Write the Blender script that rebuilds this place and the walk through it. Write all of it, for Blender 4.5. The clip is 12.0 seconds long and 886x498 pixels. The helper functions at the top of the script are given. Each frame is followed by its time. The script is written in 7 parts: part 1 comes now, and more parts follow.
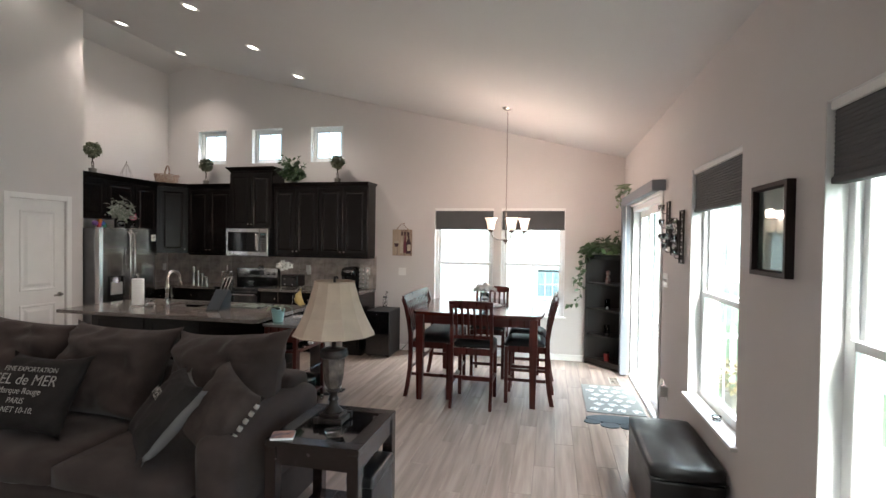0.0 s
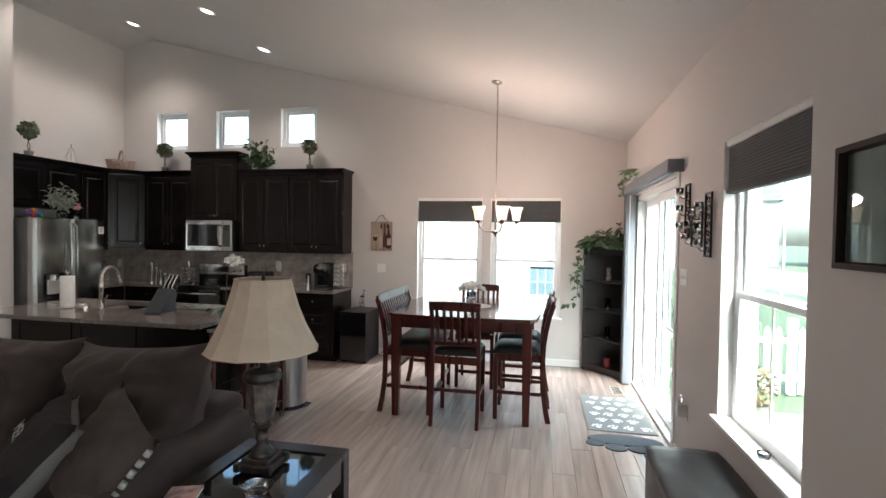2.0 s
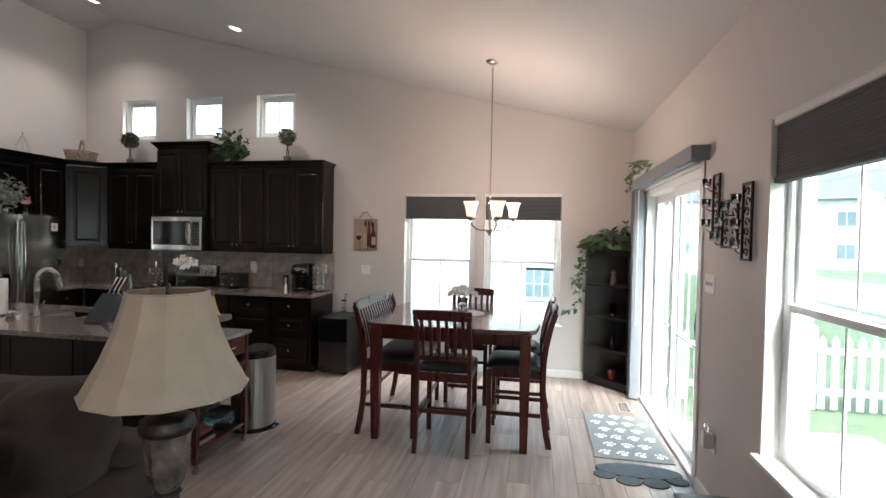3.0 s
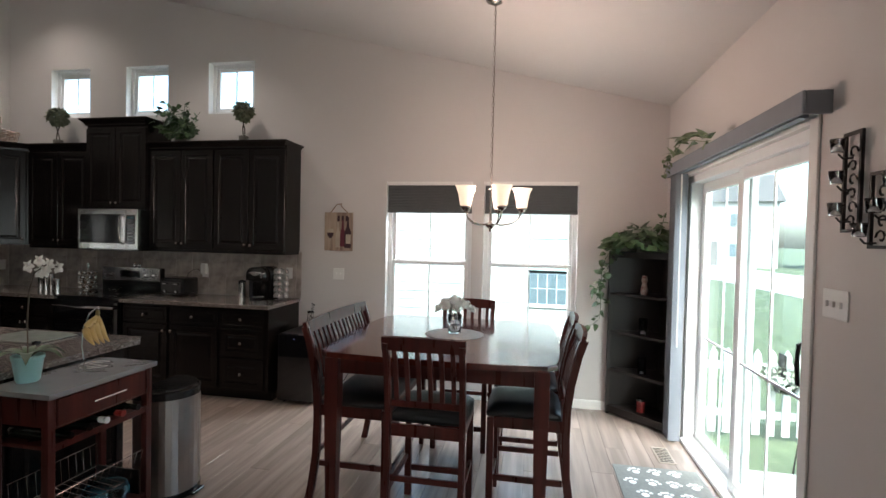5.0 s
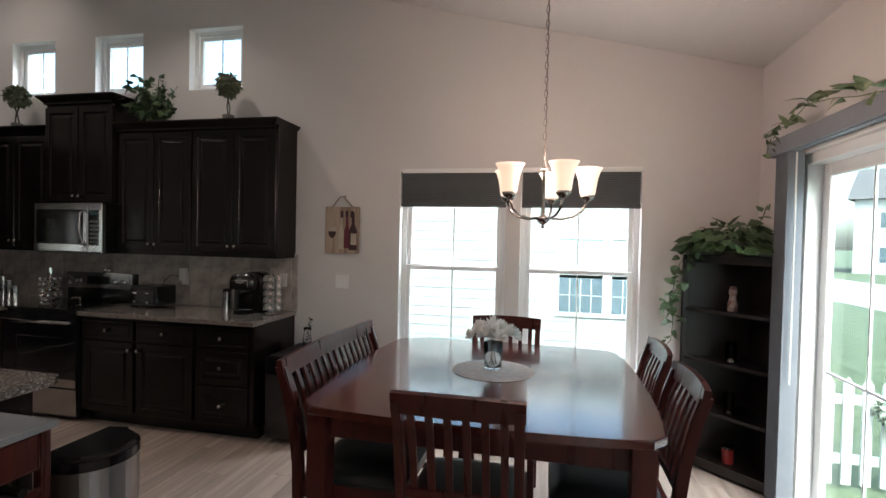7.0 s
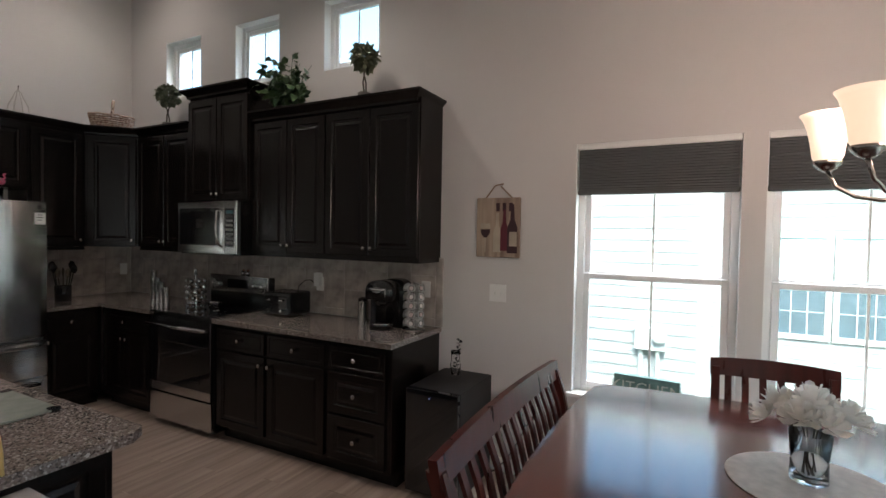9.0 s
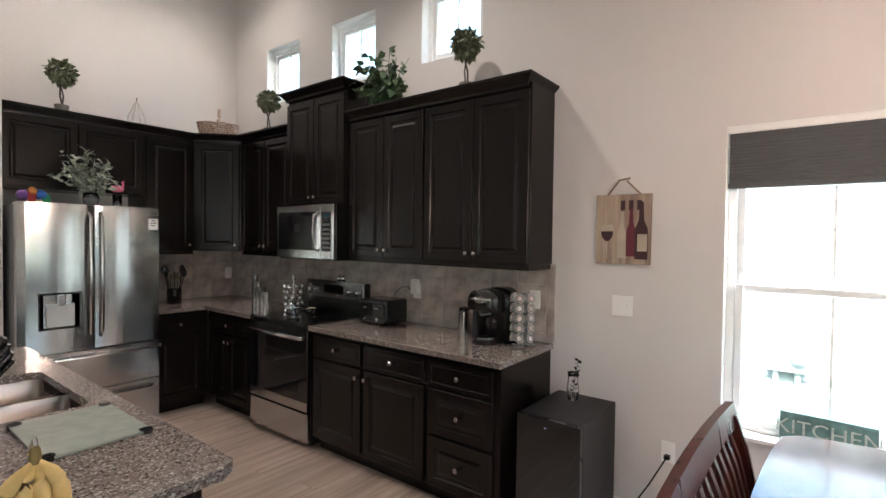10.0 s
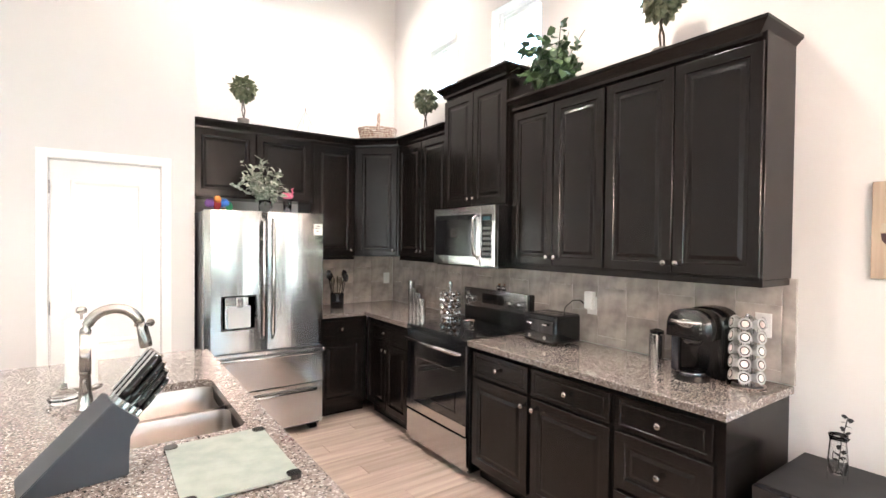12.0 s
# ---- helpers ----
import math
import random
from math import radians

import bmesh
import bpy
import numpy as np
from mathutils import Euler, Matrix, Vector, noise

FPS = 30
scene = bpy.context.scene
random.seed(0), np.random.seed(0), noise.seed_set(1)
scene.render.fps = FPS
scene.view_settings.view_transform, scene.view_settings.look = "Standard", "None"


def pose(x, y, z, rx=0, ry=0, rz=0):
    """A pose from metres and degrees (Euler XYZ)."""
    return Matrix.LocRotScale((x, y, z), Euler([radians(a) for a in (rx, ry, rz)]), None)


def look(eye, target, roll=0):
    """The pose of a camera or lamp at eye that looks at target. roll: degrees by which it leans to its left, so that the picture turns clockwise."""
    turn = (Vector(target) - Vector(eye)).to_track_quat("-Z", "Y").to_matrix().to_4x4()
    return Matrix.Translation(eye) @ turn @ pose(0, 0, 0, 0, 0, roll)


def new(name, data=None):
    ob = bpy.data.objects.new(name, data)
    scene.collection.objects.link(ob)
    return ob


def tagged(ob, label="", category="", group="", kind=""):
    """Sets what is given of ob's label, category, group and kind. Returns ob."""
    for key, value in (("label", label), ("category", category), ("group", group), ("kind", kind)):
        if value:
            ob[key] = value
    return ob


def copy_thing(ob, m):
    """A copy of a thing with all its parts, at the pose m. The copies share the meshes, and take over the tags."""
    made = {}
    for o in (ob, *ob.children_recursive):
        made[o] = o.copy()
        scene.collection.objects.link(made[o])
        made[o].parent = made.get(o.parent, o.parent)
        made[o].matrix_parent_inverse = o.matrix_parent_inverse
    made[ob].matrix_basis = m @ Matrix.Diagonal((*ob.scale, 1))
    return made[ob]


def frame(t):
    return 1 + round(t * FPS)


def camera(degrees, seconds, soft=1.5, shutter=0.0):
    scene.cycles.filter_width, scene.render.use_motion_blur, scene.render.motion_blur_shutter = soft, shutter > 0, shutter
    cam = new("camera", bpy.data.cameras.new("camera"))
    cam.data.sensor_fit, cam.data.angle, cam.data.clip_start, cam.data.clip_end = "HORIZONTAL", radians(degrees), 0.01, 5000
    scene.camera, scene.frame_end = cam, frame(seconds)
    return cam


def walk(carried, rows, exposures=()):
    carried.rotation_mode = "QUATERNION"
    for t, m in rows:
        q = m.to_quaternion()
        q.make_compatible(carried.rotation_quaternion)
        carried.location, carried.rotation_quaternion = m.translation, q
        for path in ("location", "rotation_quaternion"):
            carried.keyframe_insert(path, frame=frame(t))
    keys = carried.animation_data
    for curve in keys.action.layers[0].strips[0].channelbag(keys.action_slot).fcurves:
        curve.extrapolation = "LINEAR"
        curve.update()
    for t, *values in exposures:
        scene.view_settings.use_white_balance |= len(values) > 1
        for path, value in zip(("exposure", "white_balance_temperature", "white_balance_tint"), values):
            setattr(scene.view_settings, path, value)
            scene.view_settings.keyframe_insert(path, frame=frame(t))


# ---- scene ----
cam = camera(84.5, 12.0)
METRES, EYE, TILT, LEAN, TURN = 5.11, 1.668, 0.0, 0.0, 12.6
ROWS = [
    (0.0, 0.0, 0.0, 0.0, 0.01, -1.0, -0.8),
    (0.5, -0.0024, 0.0245, -0.0034, -0.23, -1.04, -0.85),
    (1.0, -0.0007, 0.0485, -0.0079, -0.47, -1.03, -0.84),
    (1.5, 0.0078, 0.0858, -0.0093, -0.77, -1.25, -0.83),
    (2.0, 0.0197, 0.1338, -0.0107, -1.06, -1.28, -0.87),
    (2.5, 0.0299, 0.1817, -0.0129, -1.37, -1.29, -0.95),
    (3.0, 0.0339, 0.2399, -0.0114, -1.69, -1.34, -1.08),
    (5.0, 0.0559, 0.4513, -0.0165, -1.98, -1.27, -1.28),
    (5.5, 0.0544, 0.4935, -0.0181, -1.97, -1.24, -1.23),
    (6.0, 0.053, 0.544, -0.0172, -1.77, -1.26, -1.27),
    (6.5, 0.0492, 0.587, -0.0186, -1.42, -1.21, -1.31),
    (8.5, 0.0015, 0.7745, -0.0183, 9.78, -1.51, -1.05),
    (9.0, -0.0241, 0.8123, -0.0191, 15.14, -1.62, -1.0),
    (9.5, -0.0512, 0.8427, -0.0187, 19.97, -1.49, -0.9),
    (10.0, -0.0717, 0.868, -0.02, 25.12, -1.31, -0.75),
    (10.5, -0.0935, 0.8954, -0.019, 30.66, -1.3, -0.71),
    (11.0, -0.1105, 0.9121, -0.0195, 36.14, -1.14, -0.67),
    (11.5, -0.1279, 0.9218, -0.0194, 40.17, -1.08, -0.65),
    (12.0, -0.1409, 0.9292, -0.0195, 42.3, -1.01, -0.58),
]
walk(cam, [(t, pose(0, 0, EYE, TILT, LEAN, TURN) @ pose(METRES * x, METRES * y, METRES * z, 90 + pitch, roll, yaw)) for t, x, y, z, yaw, pitch, roll in ROWS],
     [(0.0, 3.68), (3.0, 3.45), (5.5, 3.07), (6.7, 2.98), (8.5, 2.83), (9.5, 3.44), (10.0, 4.03), (10.5, 4.73), (11.0, 5.35), (11.5, 5.55), (12.0, 5.58)])

# ---- world, sun and added fill lamps for the sky's light at the openings ----
world = bpy.data.worlds.new("sky")
scene.world = world
world.use_nodes = True
wn = world.node_tree
sky = wn.nodes.new("ShaderNodeTexSky")
sky.sky_type = "NISHITA"
sky.sun_disc = False
sky.sun_elevation = radians(50)
sky.sun_rotation = radians(168)
sky.air_density, sky.dust_density, sky.ozone_density = 1.0, 4.0, 1.0
wn.nodes["Background"].inputs["Strength"].default_value = 0.15
wn.links.new(sky.outputs[0], wn.nodes["Background"].inputs["Color"])

sun = new("sun", bpy.data.lights.new("sun", "SUN"))
sun.data.energy, sun.data.angle, sun.data.color = 1.25, radians(20), (1.0, 0.99, 0.97)
sun.matrix_world = look((20 * math.sin(radians(168)), 20 * math.cos(radians(168)), 23.8), (0, 0, 0))



def opening_fill(eye, target, width, height, watts):
    """An added area lamp in place of the sky's light in an opening; those in view stand outside, above the head of the
    opening, and look in.
    """
    data = bpy.data.lights.new("sky_fill_lamp", "AREA")
    data.shape, data.size, data.size_y, data.energy, data.color = "RECTANGLE", width, height, watts, (0.94, 0.975, 1.0)
    new("sky_fill_lamp", data).matrix_world = look(eye, target)


# the first two lamps fill the room from unseen east windows
opening_fill((1.04, -0.6, 1.25), (0, -0.6, 1.2), 0.85, 1.2, 4)
opening_fill((1.04, -2.5, 1.25), (0, -2.5, 1.2), 0.85, 1.2, 5)
opening_fill((1.75, 5.54, 2.75), (-0.2, 5.54, 0.0), 1.6, 0.9, 11)
opening_fill((1.70, 3.31, 2.75), (-0.1, 3.31, 0.0), 0.85, 0.8, 9)
opening_fill((1.70, 1.57, 2.75), (-0.1, 1.57, 0.0), 0.85, 0.8, 9)
opening_fill((-0.77, 7.95, 2.75), (-0.77, 6.0, 0.2), 1.7, 0.9, 30)
opening_fill((-4.5, 7.95, 4.3), (-4.5, 7.0, 3.1), 2.8, 0.5, 22)

# ---- materials ----
def mat(name, color, rough=0.5, metal=0.0, vary=0.08, scale=6.0, bump=0.0, bscale=60.0, color2=None, coat=0.0, stretch=(1, 1, 1), spec=0.5, fine=0.0, per=0.0, sheen=0.0):
    """Principled with two scales of colour noise, roughness noise and bump."""
    m = bpy.data.materials.new(name)
    m.use_nodes = True
    nt = m.node_tree
    n, l = nt.nodes, nt.links
    b = n["Principled BSDF"]
    tc = n.new("ShaderNodeTexCoord")
    mp = n.new("ShaderNodeMapping")
    mp.inputs["Scale"].default_value = stretch
    l.new(tc.outputs["Object"], mp.inputs["Vector"])
    t1 = n.new("ShaderNodeTexNoise")
    t1.inputs["Scale"].default_value, t1.inputs["Detail"].default_value = scale, 5
    l.new(mp.outputs[0], t1.inputs["Vector"])
    ramp = n.new("ShaderNodeValToRGB")
    c2 = color2 or tuple(max(0.0, c * (1 - vary * 2)) for c in color)
    ramp.color_ramp.elements[0].position, ramp.color_ramp.elements[1].position = 0.35, 0.65
    ramp.color_ramp.elements[0].color = (*c2, 1)
    ramp.color_ramp.elements[1].color = (*color, 1)
    l.new(t1.outputs["Fac"], ramp.inputs["Fac"])
    col = ramp.outputs["Color"]
    if per:
        oi = n.new("ShaderNodeObjectInfo")
        mr = n.new("ShaderNodeMapRange")
        mr.inputs["To Min"].default_value, mr.inputs["To Max"].default_value = 1 - per, 1 + per
        l.new(oi.outputs["Random"], mr.inputs["Value"])
        hv = n.new("ShaderNodeHueSaturation")
        l.new(mr.outputs[0], hv.inputs["Value"])
        l.new(col, hv.inputs["Color"])
        col = hv.outputs["Color"]
    l.new(col, b.inputs["Base Color"])
    b.inputs["Roughness"].default_value = rough
    b.inputs["Metallic"].default_value = metal
    b.inputs["Specular IOR Level"].default_value = spec
    b.inputs["Coat Weight"].default_value = coat
    b.inputs["Coat Roughness"].default_value = 0.12
    b.inputs["Sheen Weight"].default_value = sheen
    rr = n.new("ShaderNodeMapRange")
    rr.inputs["To Min"].default_value, rr.inputs["To Max"].default_value = rough * 0.85, min(1, rough * 1.2)
    l.new(t1.outputs["Fac"], rr.inputs["Value"])
    l.new(rr.outputs[0], b.inputs["Roughness"])
    if bump:
        t2 = n.new("ShaderNodeTexNoise")
        t2.inputs["Scale"].default_value, t2.inputs["Detail"].default_value = bscale, 3
        l.new(mp.outputs[0], t2.inputs["Vector"])
        bp = n.new("ShaderNodeBump")
        bp.inputs["Strength"].default_value, bp.inputs["Distance"].default_value = bump, 0.004
        l.new(t2.outputs["Fac"], bp.inputs["Height"])
        l.new(bp.outputs[0], b.inputs["Normal"])
    return m


def glass(name, color=(1, 1, 1), rough=0.0):
    m = bpy.data.materials.new(name)
    m.use_nodes = True
    b = m.node_tree.nodes["Principled BSDF"]
    b.inputs["Base Color"].default_value = (*color, 1)
    b.inputs["Transmission Weight"].default_value = 1
    b.inputs["Roughness"].default_value = rough
    b.inputs["IOR"].default_value = 1.45
    return m


def pane_glass(name):
    """Thin window glass: straight through, with a gloss by Fresnel."""
    m = bpy.data.materials.new(name)
    m.use_nodes = True
    n, l = m.node_tree.nodes, m.node_tree.links
    out = n["Material Output"]
    n.remove(n["Principled BSDF"])
    tr, gl, mx, fr = n.new("ShaderNodeBsdfTransparent"), n.new("ShaderNodeBsdfGlossy"), n.new("ShaderNodeMixShader"), n.new("ShaderNodeLayerWeight")
    tr.inputs["Color"].default_value = (0.77, 0.85, 0.84, 1)
    gl.inputs["Roughness"].default_value = 0.01
    pw, ml, ad = n.new("ShaderNodeMath"), n.new("ShaderNodeMath"), n.new("ShaderNodeMath")
    pw.operation, ml.operation, ad.operation = "POWER", "MULTIPLY", "ADD"
    pw.inputs[1].default_value, ml.inputs[1].default_value, ad.inputs[1].default_value = 5.0, 0.6, 0.03
    l.new(fr.outputs["Facing"], pw.inputs[0])
    l.new(pw.outputs[0], ml.inputs[0])
    l.new(ml.outputs[0], ad.inputs[0])
    l.new(ad.outputs[0], mx.inputs[0])
    l.new(tr.outputs[0], mx.inputs[1])
    l.new(gl.outputs[0], mx.inputs[2])
    l.new(mx.outputs[0], out.inputs["Surface"])
    return m


def glow(name, color, strength):
    m = bpy.data.materials.new(name)
    m.use_nodes = True
    b = m.node_tree.nodes["Principled BSDF"]
    b.inputs["Base Color"].default_value = (0.9, 0.88, 0.85, 1)
    b.inputs["Emission Color"].default_value = (*color, 1)
    b.inputs["Emission Strength"].default_value = strength
    return m


def speckle(name, base, dark, light, rough=0.15):
    """Polished granite."""
    m = mat(name, base, rough, scale=14, vary=0.12, coat=0.3)
    n, l = m.node_tree.nodes, m.node_tree.links
    b = n["Principled BSDF"]
    tc = n["Texture Coordinate"]
    v = n.new("ShaderNodeTexVoronoi")
    v.inputs["Scale"].default_value = 175
    ns = n.new("ShaderNodeTexNoise")
    ns.inputs["Scale"].default_value, ns.inputs["Detail"].default_value = 95, 4
    l.new(tc.outputs["Object"], v.inputs["Vector"])
    l.new(tc.outputs["Object"], ns.inputs["Vector"])
    cr = n.new("ShaderNodeValToRGB")
    e = cr.color_ramp.elements
    e[0].position, e[0].color = 0.12, (*dark, 1)
    e[1].position, e[1].color = 0.85, (*light, 1)
    mid = e.new(0.38)
    mid.color = (base[0] * 0.8, base[1] * 0.75, base[2] * 0.72, 1)
    mid2 = e.new(0.6)
    mid2.color = (*base, 1)
    l.new(v.outputs["Color"], cr.inputs["Fac"])
    mx = n.new("ShaderNodeMix")
    mx.data_type = "RGBA"
    r2 = n.new("ShaderNodeValToRGB")
    r2.color_ramp.elements[0].position, r2.color_ramp.elements[1].position = 0.48, 0.62
    l.new(ns.outputs["Fac"], r2.inputs["Fac"])
    l.new(r2.outputs["Color"], mx.inputs[0])
    l.new(cr.outputs["Color"], mx.inputs[6])
    mx.inputs[7].default_value = (*base, 1)
    l.new(mx.outputs[2], b.inputs["Base Color"])
    return m


def wood(name, c1, c2, rough=0.35, axis=1, per=0.0, coat=0.0, grain=1.0, bump=0.1):
    """Long grain along the axis: noise squeezed along it, in two scales."""
    s = [26.0 * grain] * 3
    s[axis] = 1.6 * grain
    m = mat(name, c1, rough, color2=c2, scale=1.0, stretch=tuple(s), per=per, coat=coat, bump=bump, bscale=2.2)
    n, l = m.node_tree.nodes, m.node_tree.links
    if per:
        oi = n["Object Info"]
        mp = n["Mapping"]
        cmb = n.new("ShaderNodeVectorMath")
        cmb.operation = "SCALE"
        cmb.inputs[0].default_value = (300, 300, 300)
        l.new(oi.outputs["Random"], cmb.inputs["Scale"])
        l.new(cmb.outputs[0], mp.inputs["Location"])
    return m


WALL = mat("wall_paint", (0.61, 0.58, 0.565), 0.75, vary=0.012, scale=1.5, bump=0.12, bscale=140)
CEIL = mat("ceiling_paint", (0.57, 0.555, 0.545), 0.85, vary=0.012, scale=1.2, bump=0.15, bscale=110)
TRIM = mat("white_trim_paint", (0.78, 0.77, 0.75), 0.35, vary=0.02, scale=5, bump=0.03)
# paler than the wall: daylight on the window returns put into the colour
RETURN = mat("daylit_window_return", (0.80, 0.80, 0.79), 0.7, vary=0.01, scale=4)
VINYL = mat("white_vinyl", (0.8, 0.81, 0.81), 0.3, vary=0.015, scale=9)
PLANK = wood("grey_oak_plank", (0.375, 0.302, 0.258), (0.275, 0.218, 0.185), 0.24, 1, per=0.09, grain=0.8, bump=0.10)
PLANK.node_tree.nodes["Principled BSDF"].inputs["Specular IOR Level"].default_value = 0.95
GAP = mat("plank_gap", (0.18, 0.145, 0.12), 0.8)
ESPR = wood("espresso_cabinet", (0.0085, 0.0064, 0.0057), (0.0055, 0.0042, 0.0037), 0.23, 2, bump=0.02)
ESPR.node_tree.nodes["Principled BSDF"].inputs["Specular IOR Level"].default_value = 0.28
ESPIN = mat("cabinet_interior", (0.02, 0.015, 0.013), 0.6)
CHERRY = wood("dark_cherry", (0.075, 0.015, 0.011), (0.045, 0.010, 0.008), 0.28, 2, coat=0.05, bump=0.03)
CHERRY.node_tree.nodes["Principled BSDF"].inputs["Specular IOR Level"].default_value = 0.28
CHERRYT = wood("dark_cherry_top", (0.10, 0.021, 0.014), (0.06, 0.013, 0.010), 0.16, 1, coat=0.6, bump=0.02)
TABLEW = wood("black_brown_wood", (0.014, 0.008, 0.007), (0.008, 0.005, 0.004), 0.25, 1, coat=0.1, bump=0.03)
SHELFW = wood("corner_shelf_wood", (0.012, 0.008, 0.007), (0.007, 0.005, 0.004), 0.4, 2)
GRAN = speckle("brown_granite", (0.165, 0.138, 0.124), (0.022, 0.02, 0.02), (0.40, 0.375, 0.355), 0.07)
STEEL = mat("brushed_steel", (0.54, 0.525, 0.515), 0.17, 1.0, vary=0.015, scale=3, stretch=(60, 60, 1.2))
SINKM = mat("sink_steel", (0.38, 0.345, 0.32), 0.3, 1.0, vary=0.06, scale=5, bump=0.02, bscale=90)
NICKEL = mat("satin_nickel", (0.41, 0.38, 0.355), 0.24, 1.0, vary=0.03)
DARKN = mat("dark_nickel", (0.22, 0.19, 0.17), 0.35, 1.0, vary=0.05)
CHROME = mat("chrome", (0.8, 0.8, 0.8), 0.08, 1.0, vary=0.02)
COPPER = mat("copper", (0.75, 0.36, 0.22), 0.2, 1.0, vary=0.05)
BLACKP = mat("black_plastic", (0.006, 0.006, 0.0065), 0.16, vary=0.1)
BLACKG = mat("black_glass", (0.006, 0.006, 0.007), 0.04, vary=0.1, spec=0.8)
BLACKM = mat("black_metal", (0.015, 0.014, 0.014), 0.45, 0.6)
LEATHER = mat("black_leather", (0.008, 0.009, 0.010), 0.36, vary=0.15, scale=9, bump=0.25, bscale=160)
SOFA = mat("brown_grey_microfibre", (0.048, 0.034, 0.030), 0.95, vary=0.16, scale=7, bump=0.5, bscale=200, spec=0.2, sheen=0.06)
SOFAB = mat("charcoal_pillow", (0.022, 0.018, 0.017), 0.95, vary=0.18, scale=9, bump=0.5, bscale=220, spec=0.2)
PRINT = mat("pillow_print", (0.34, 0.32, 0.295), 0.85, vary=0.2, scale=40)
SHADE = mat("cell_shade_fabric", (0.085, 0.09, 0.094), 0.8, vary=0.06, scale=6, bump=0.1)
VALF = mat("blue_grey_blind", (0.22, 0.235, 0.265), 0.6, vary=0.05, scale=8)
LAMPSH = mat("cream_lamp_shade", (0.47, 0.365, 0.285), 0.8, vary=0.05, scale=14, bump=0.25, bscale=180)
BRONZE = mat("antique_bronze", (0.045, 0.033, 0.028), 0.38, 0.5, vary=0.35, scale=22, bump=0.3, bscale=70)
STONEC = mat("lamp_column_marbled", (0.13, 0.105, 0.09), 0.25, color2=(0.035, 0.027, 0.025), scale=18)
TILE = mat("slate_beige_tile", (0.46, 0.40, 0.36), 0.30, color2=(0.27, 0.232, 0.21), scale=10, bump=0.25, bscale=40, per=0.12)
GROUT = mat("grout", (0.38, 0.33, 0.30), 0.9)
GREEN = mat("leaf_green", (0.075, 0.125, 0.05), 0.35, color2=(0.03, 0.06, 0.025), scale=12, per=0.1)
GREENL = mat("variegated_leaf", (0.50, 0.52, 0.45), 0.45, color2=(0.05, 0.085, 0.045), scale=60)
GREEND = mat("topiary_leaf", (0.20, 0.215, 0.135), 0.6, color2=(0.08, 0.095, 0.05), scale=20)
STEM = mat("stem_brown", (0.06, 0.045, 0.03), 0.7)
POT = mat("grey_pot", (0.2, 0.18, 0.16), 0.8)
WHITE = mat("white_plastic", (0.78, 0.77, 0.75), 0.35, vary=0.02)
PAPER = mat("paper_towel", (0.82, 0.81, 0.79), 0.9, vary=0.03, scale=30, bump=0.3, bscale=90)
PETAL = mat("white_petal", (0.90, 0.88, 0.85), 0.6, vary=0.05, scale=30)
pn_, pl_ = PETAL.node_tree.nodes, PETAL.node_tree.links
tl_, mx_ = pn_.new("ShaderNodeBsdfTranslucent"), pn_.new("ShaderNodeMixShader")
tl_.inputs["Color"].default_value, mx_.inputs[0].default_value = (0.92, 0.90, 0.86, 1), 0.4
pl_.new(pn_["Principled BSDF"].outputs[0], mx_.inputs[1])
pl_.new(tl_.outputs[0], mx_.inputs[2])
pl_.new(mx_.outputs[0], pn_["Material Output"].inputs["Surface"])
AQUA = mat("aqua_ceramic", (0.36, 0.62, 0.60), 0.3, vary=0.03)
BANANA = mat("banana_peel", (0.60, 0.42, 0.17), 0.5, color2=(0.50, 0.33, 0.10), scale=16)
BOARDM = mat("frosted_glass_board", (0.24, 0.265, 0.235), 0.2, color2=(0.20, 0.225, 0.20), scale=20)
GREYC = mat("grey_cotton", (0.13, 0.12, 0.115), 0.95, vary=0.1, scale=9, bump=0.4, bscale=220, spec=0.2)
KBLOCK = mat("slate_blue_block", (0.021, 0.028, 0.037), 0.35, vary=0.12)
MATG = mat("grey_mat", (0.21, 0.215, 0.20), 0.95, vary=0.1, scale=60, bump=0.5, bscale=260)
MATW = mat("mat_white_paw", (0.75, 0.75, 0.72), 0.95, vary=0.06, scale=60)
MATB = mat("slate_paw_mat", (0.075, 0.095, 0.105), 0.95, vary=0.15, scale=60, bump=0.5, bscale=260)
PANE = pane_glass("window_glass")
GLASS = glass("clear_glass")
GLASSB = glass("blue_glass", (0.1, 0.45, 0.6))
GLASSW = mat("wine_bottle", (0.008, 0.012, 0.008), 0.08)
BULB = glow("lit_alabaster_shade", (1.0, 0.70, 0.48), 0.12)
CAN = glow("recessed_lamp", (1.0, 0.93, 0.82), 1.5)
RED = mat("red_candle", (0.25, 0.02, 0.02), 0.4)
GRASS = mat("grass", (0.095, 0.125, 0.07), 0.9, color2=(0.06, 0.085, 0.045), scale=3)
SIDING = mat("white_siding", (0.36, 0.375, 0.39), 0.5, vary=0.02)
FENCEW = mat("white_fence_vinyl", (0.55, 0.56, 0.56), 0.4, vary=0.02)
ROOFM = mat("grey_shingle", (0.12, 0.12, 0.125), 0.9, vary=0.2, scale=10)
PIPE = mat("pale_piping", (0.30, 0.275, 0.25), 0.9)

# ---- building tools ----
def part(name, bm, material, parent=None, label="", smooth=False, m=None):
    me = bpy.data.meshes.new(name)
    bmesh.ops.recalc_face_normals(bm, faces=bm.faces)
    bm.to_mesh(me)
    bm.free()
    me.materials.append(material)
    if smooth:
        me.shade_smooth()
    ob = new(name, me)
    ob.parent = parent
    if m is not None:
        ob.matrix_basis = m
    if label:
        ob["label"] = label
    return ob


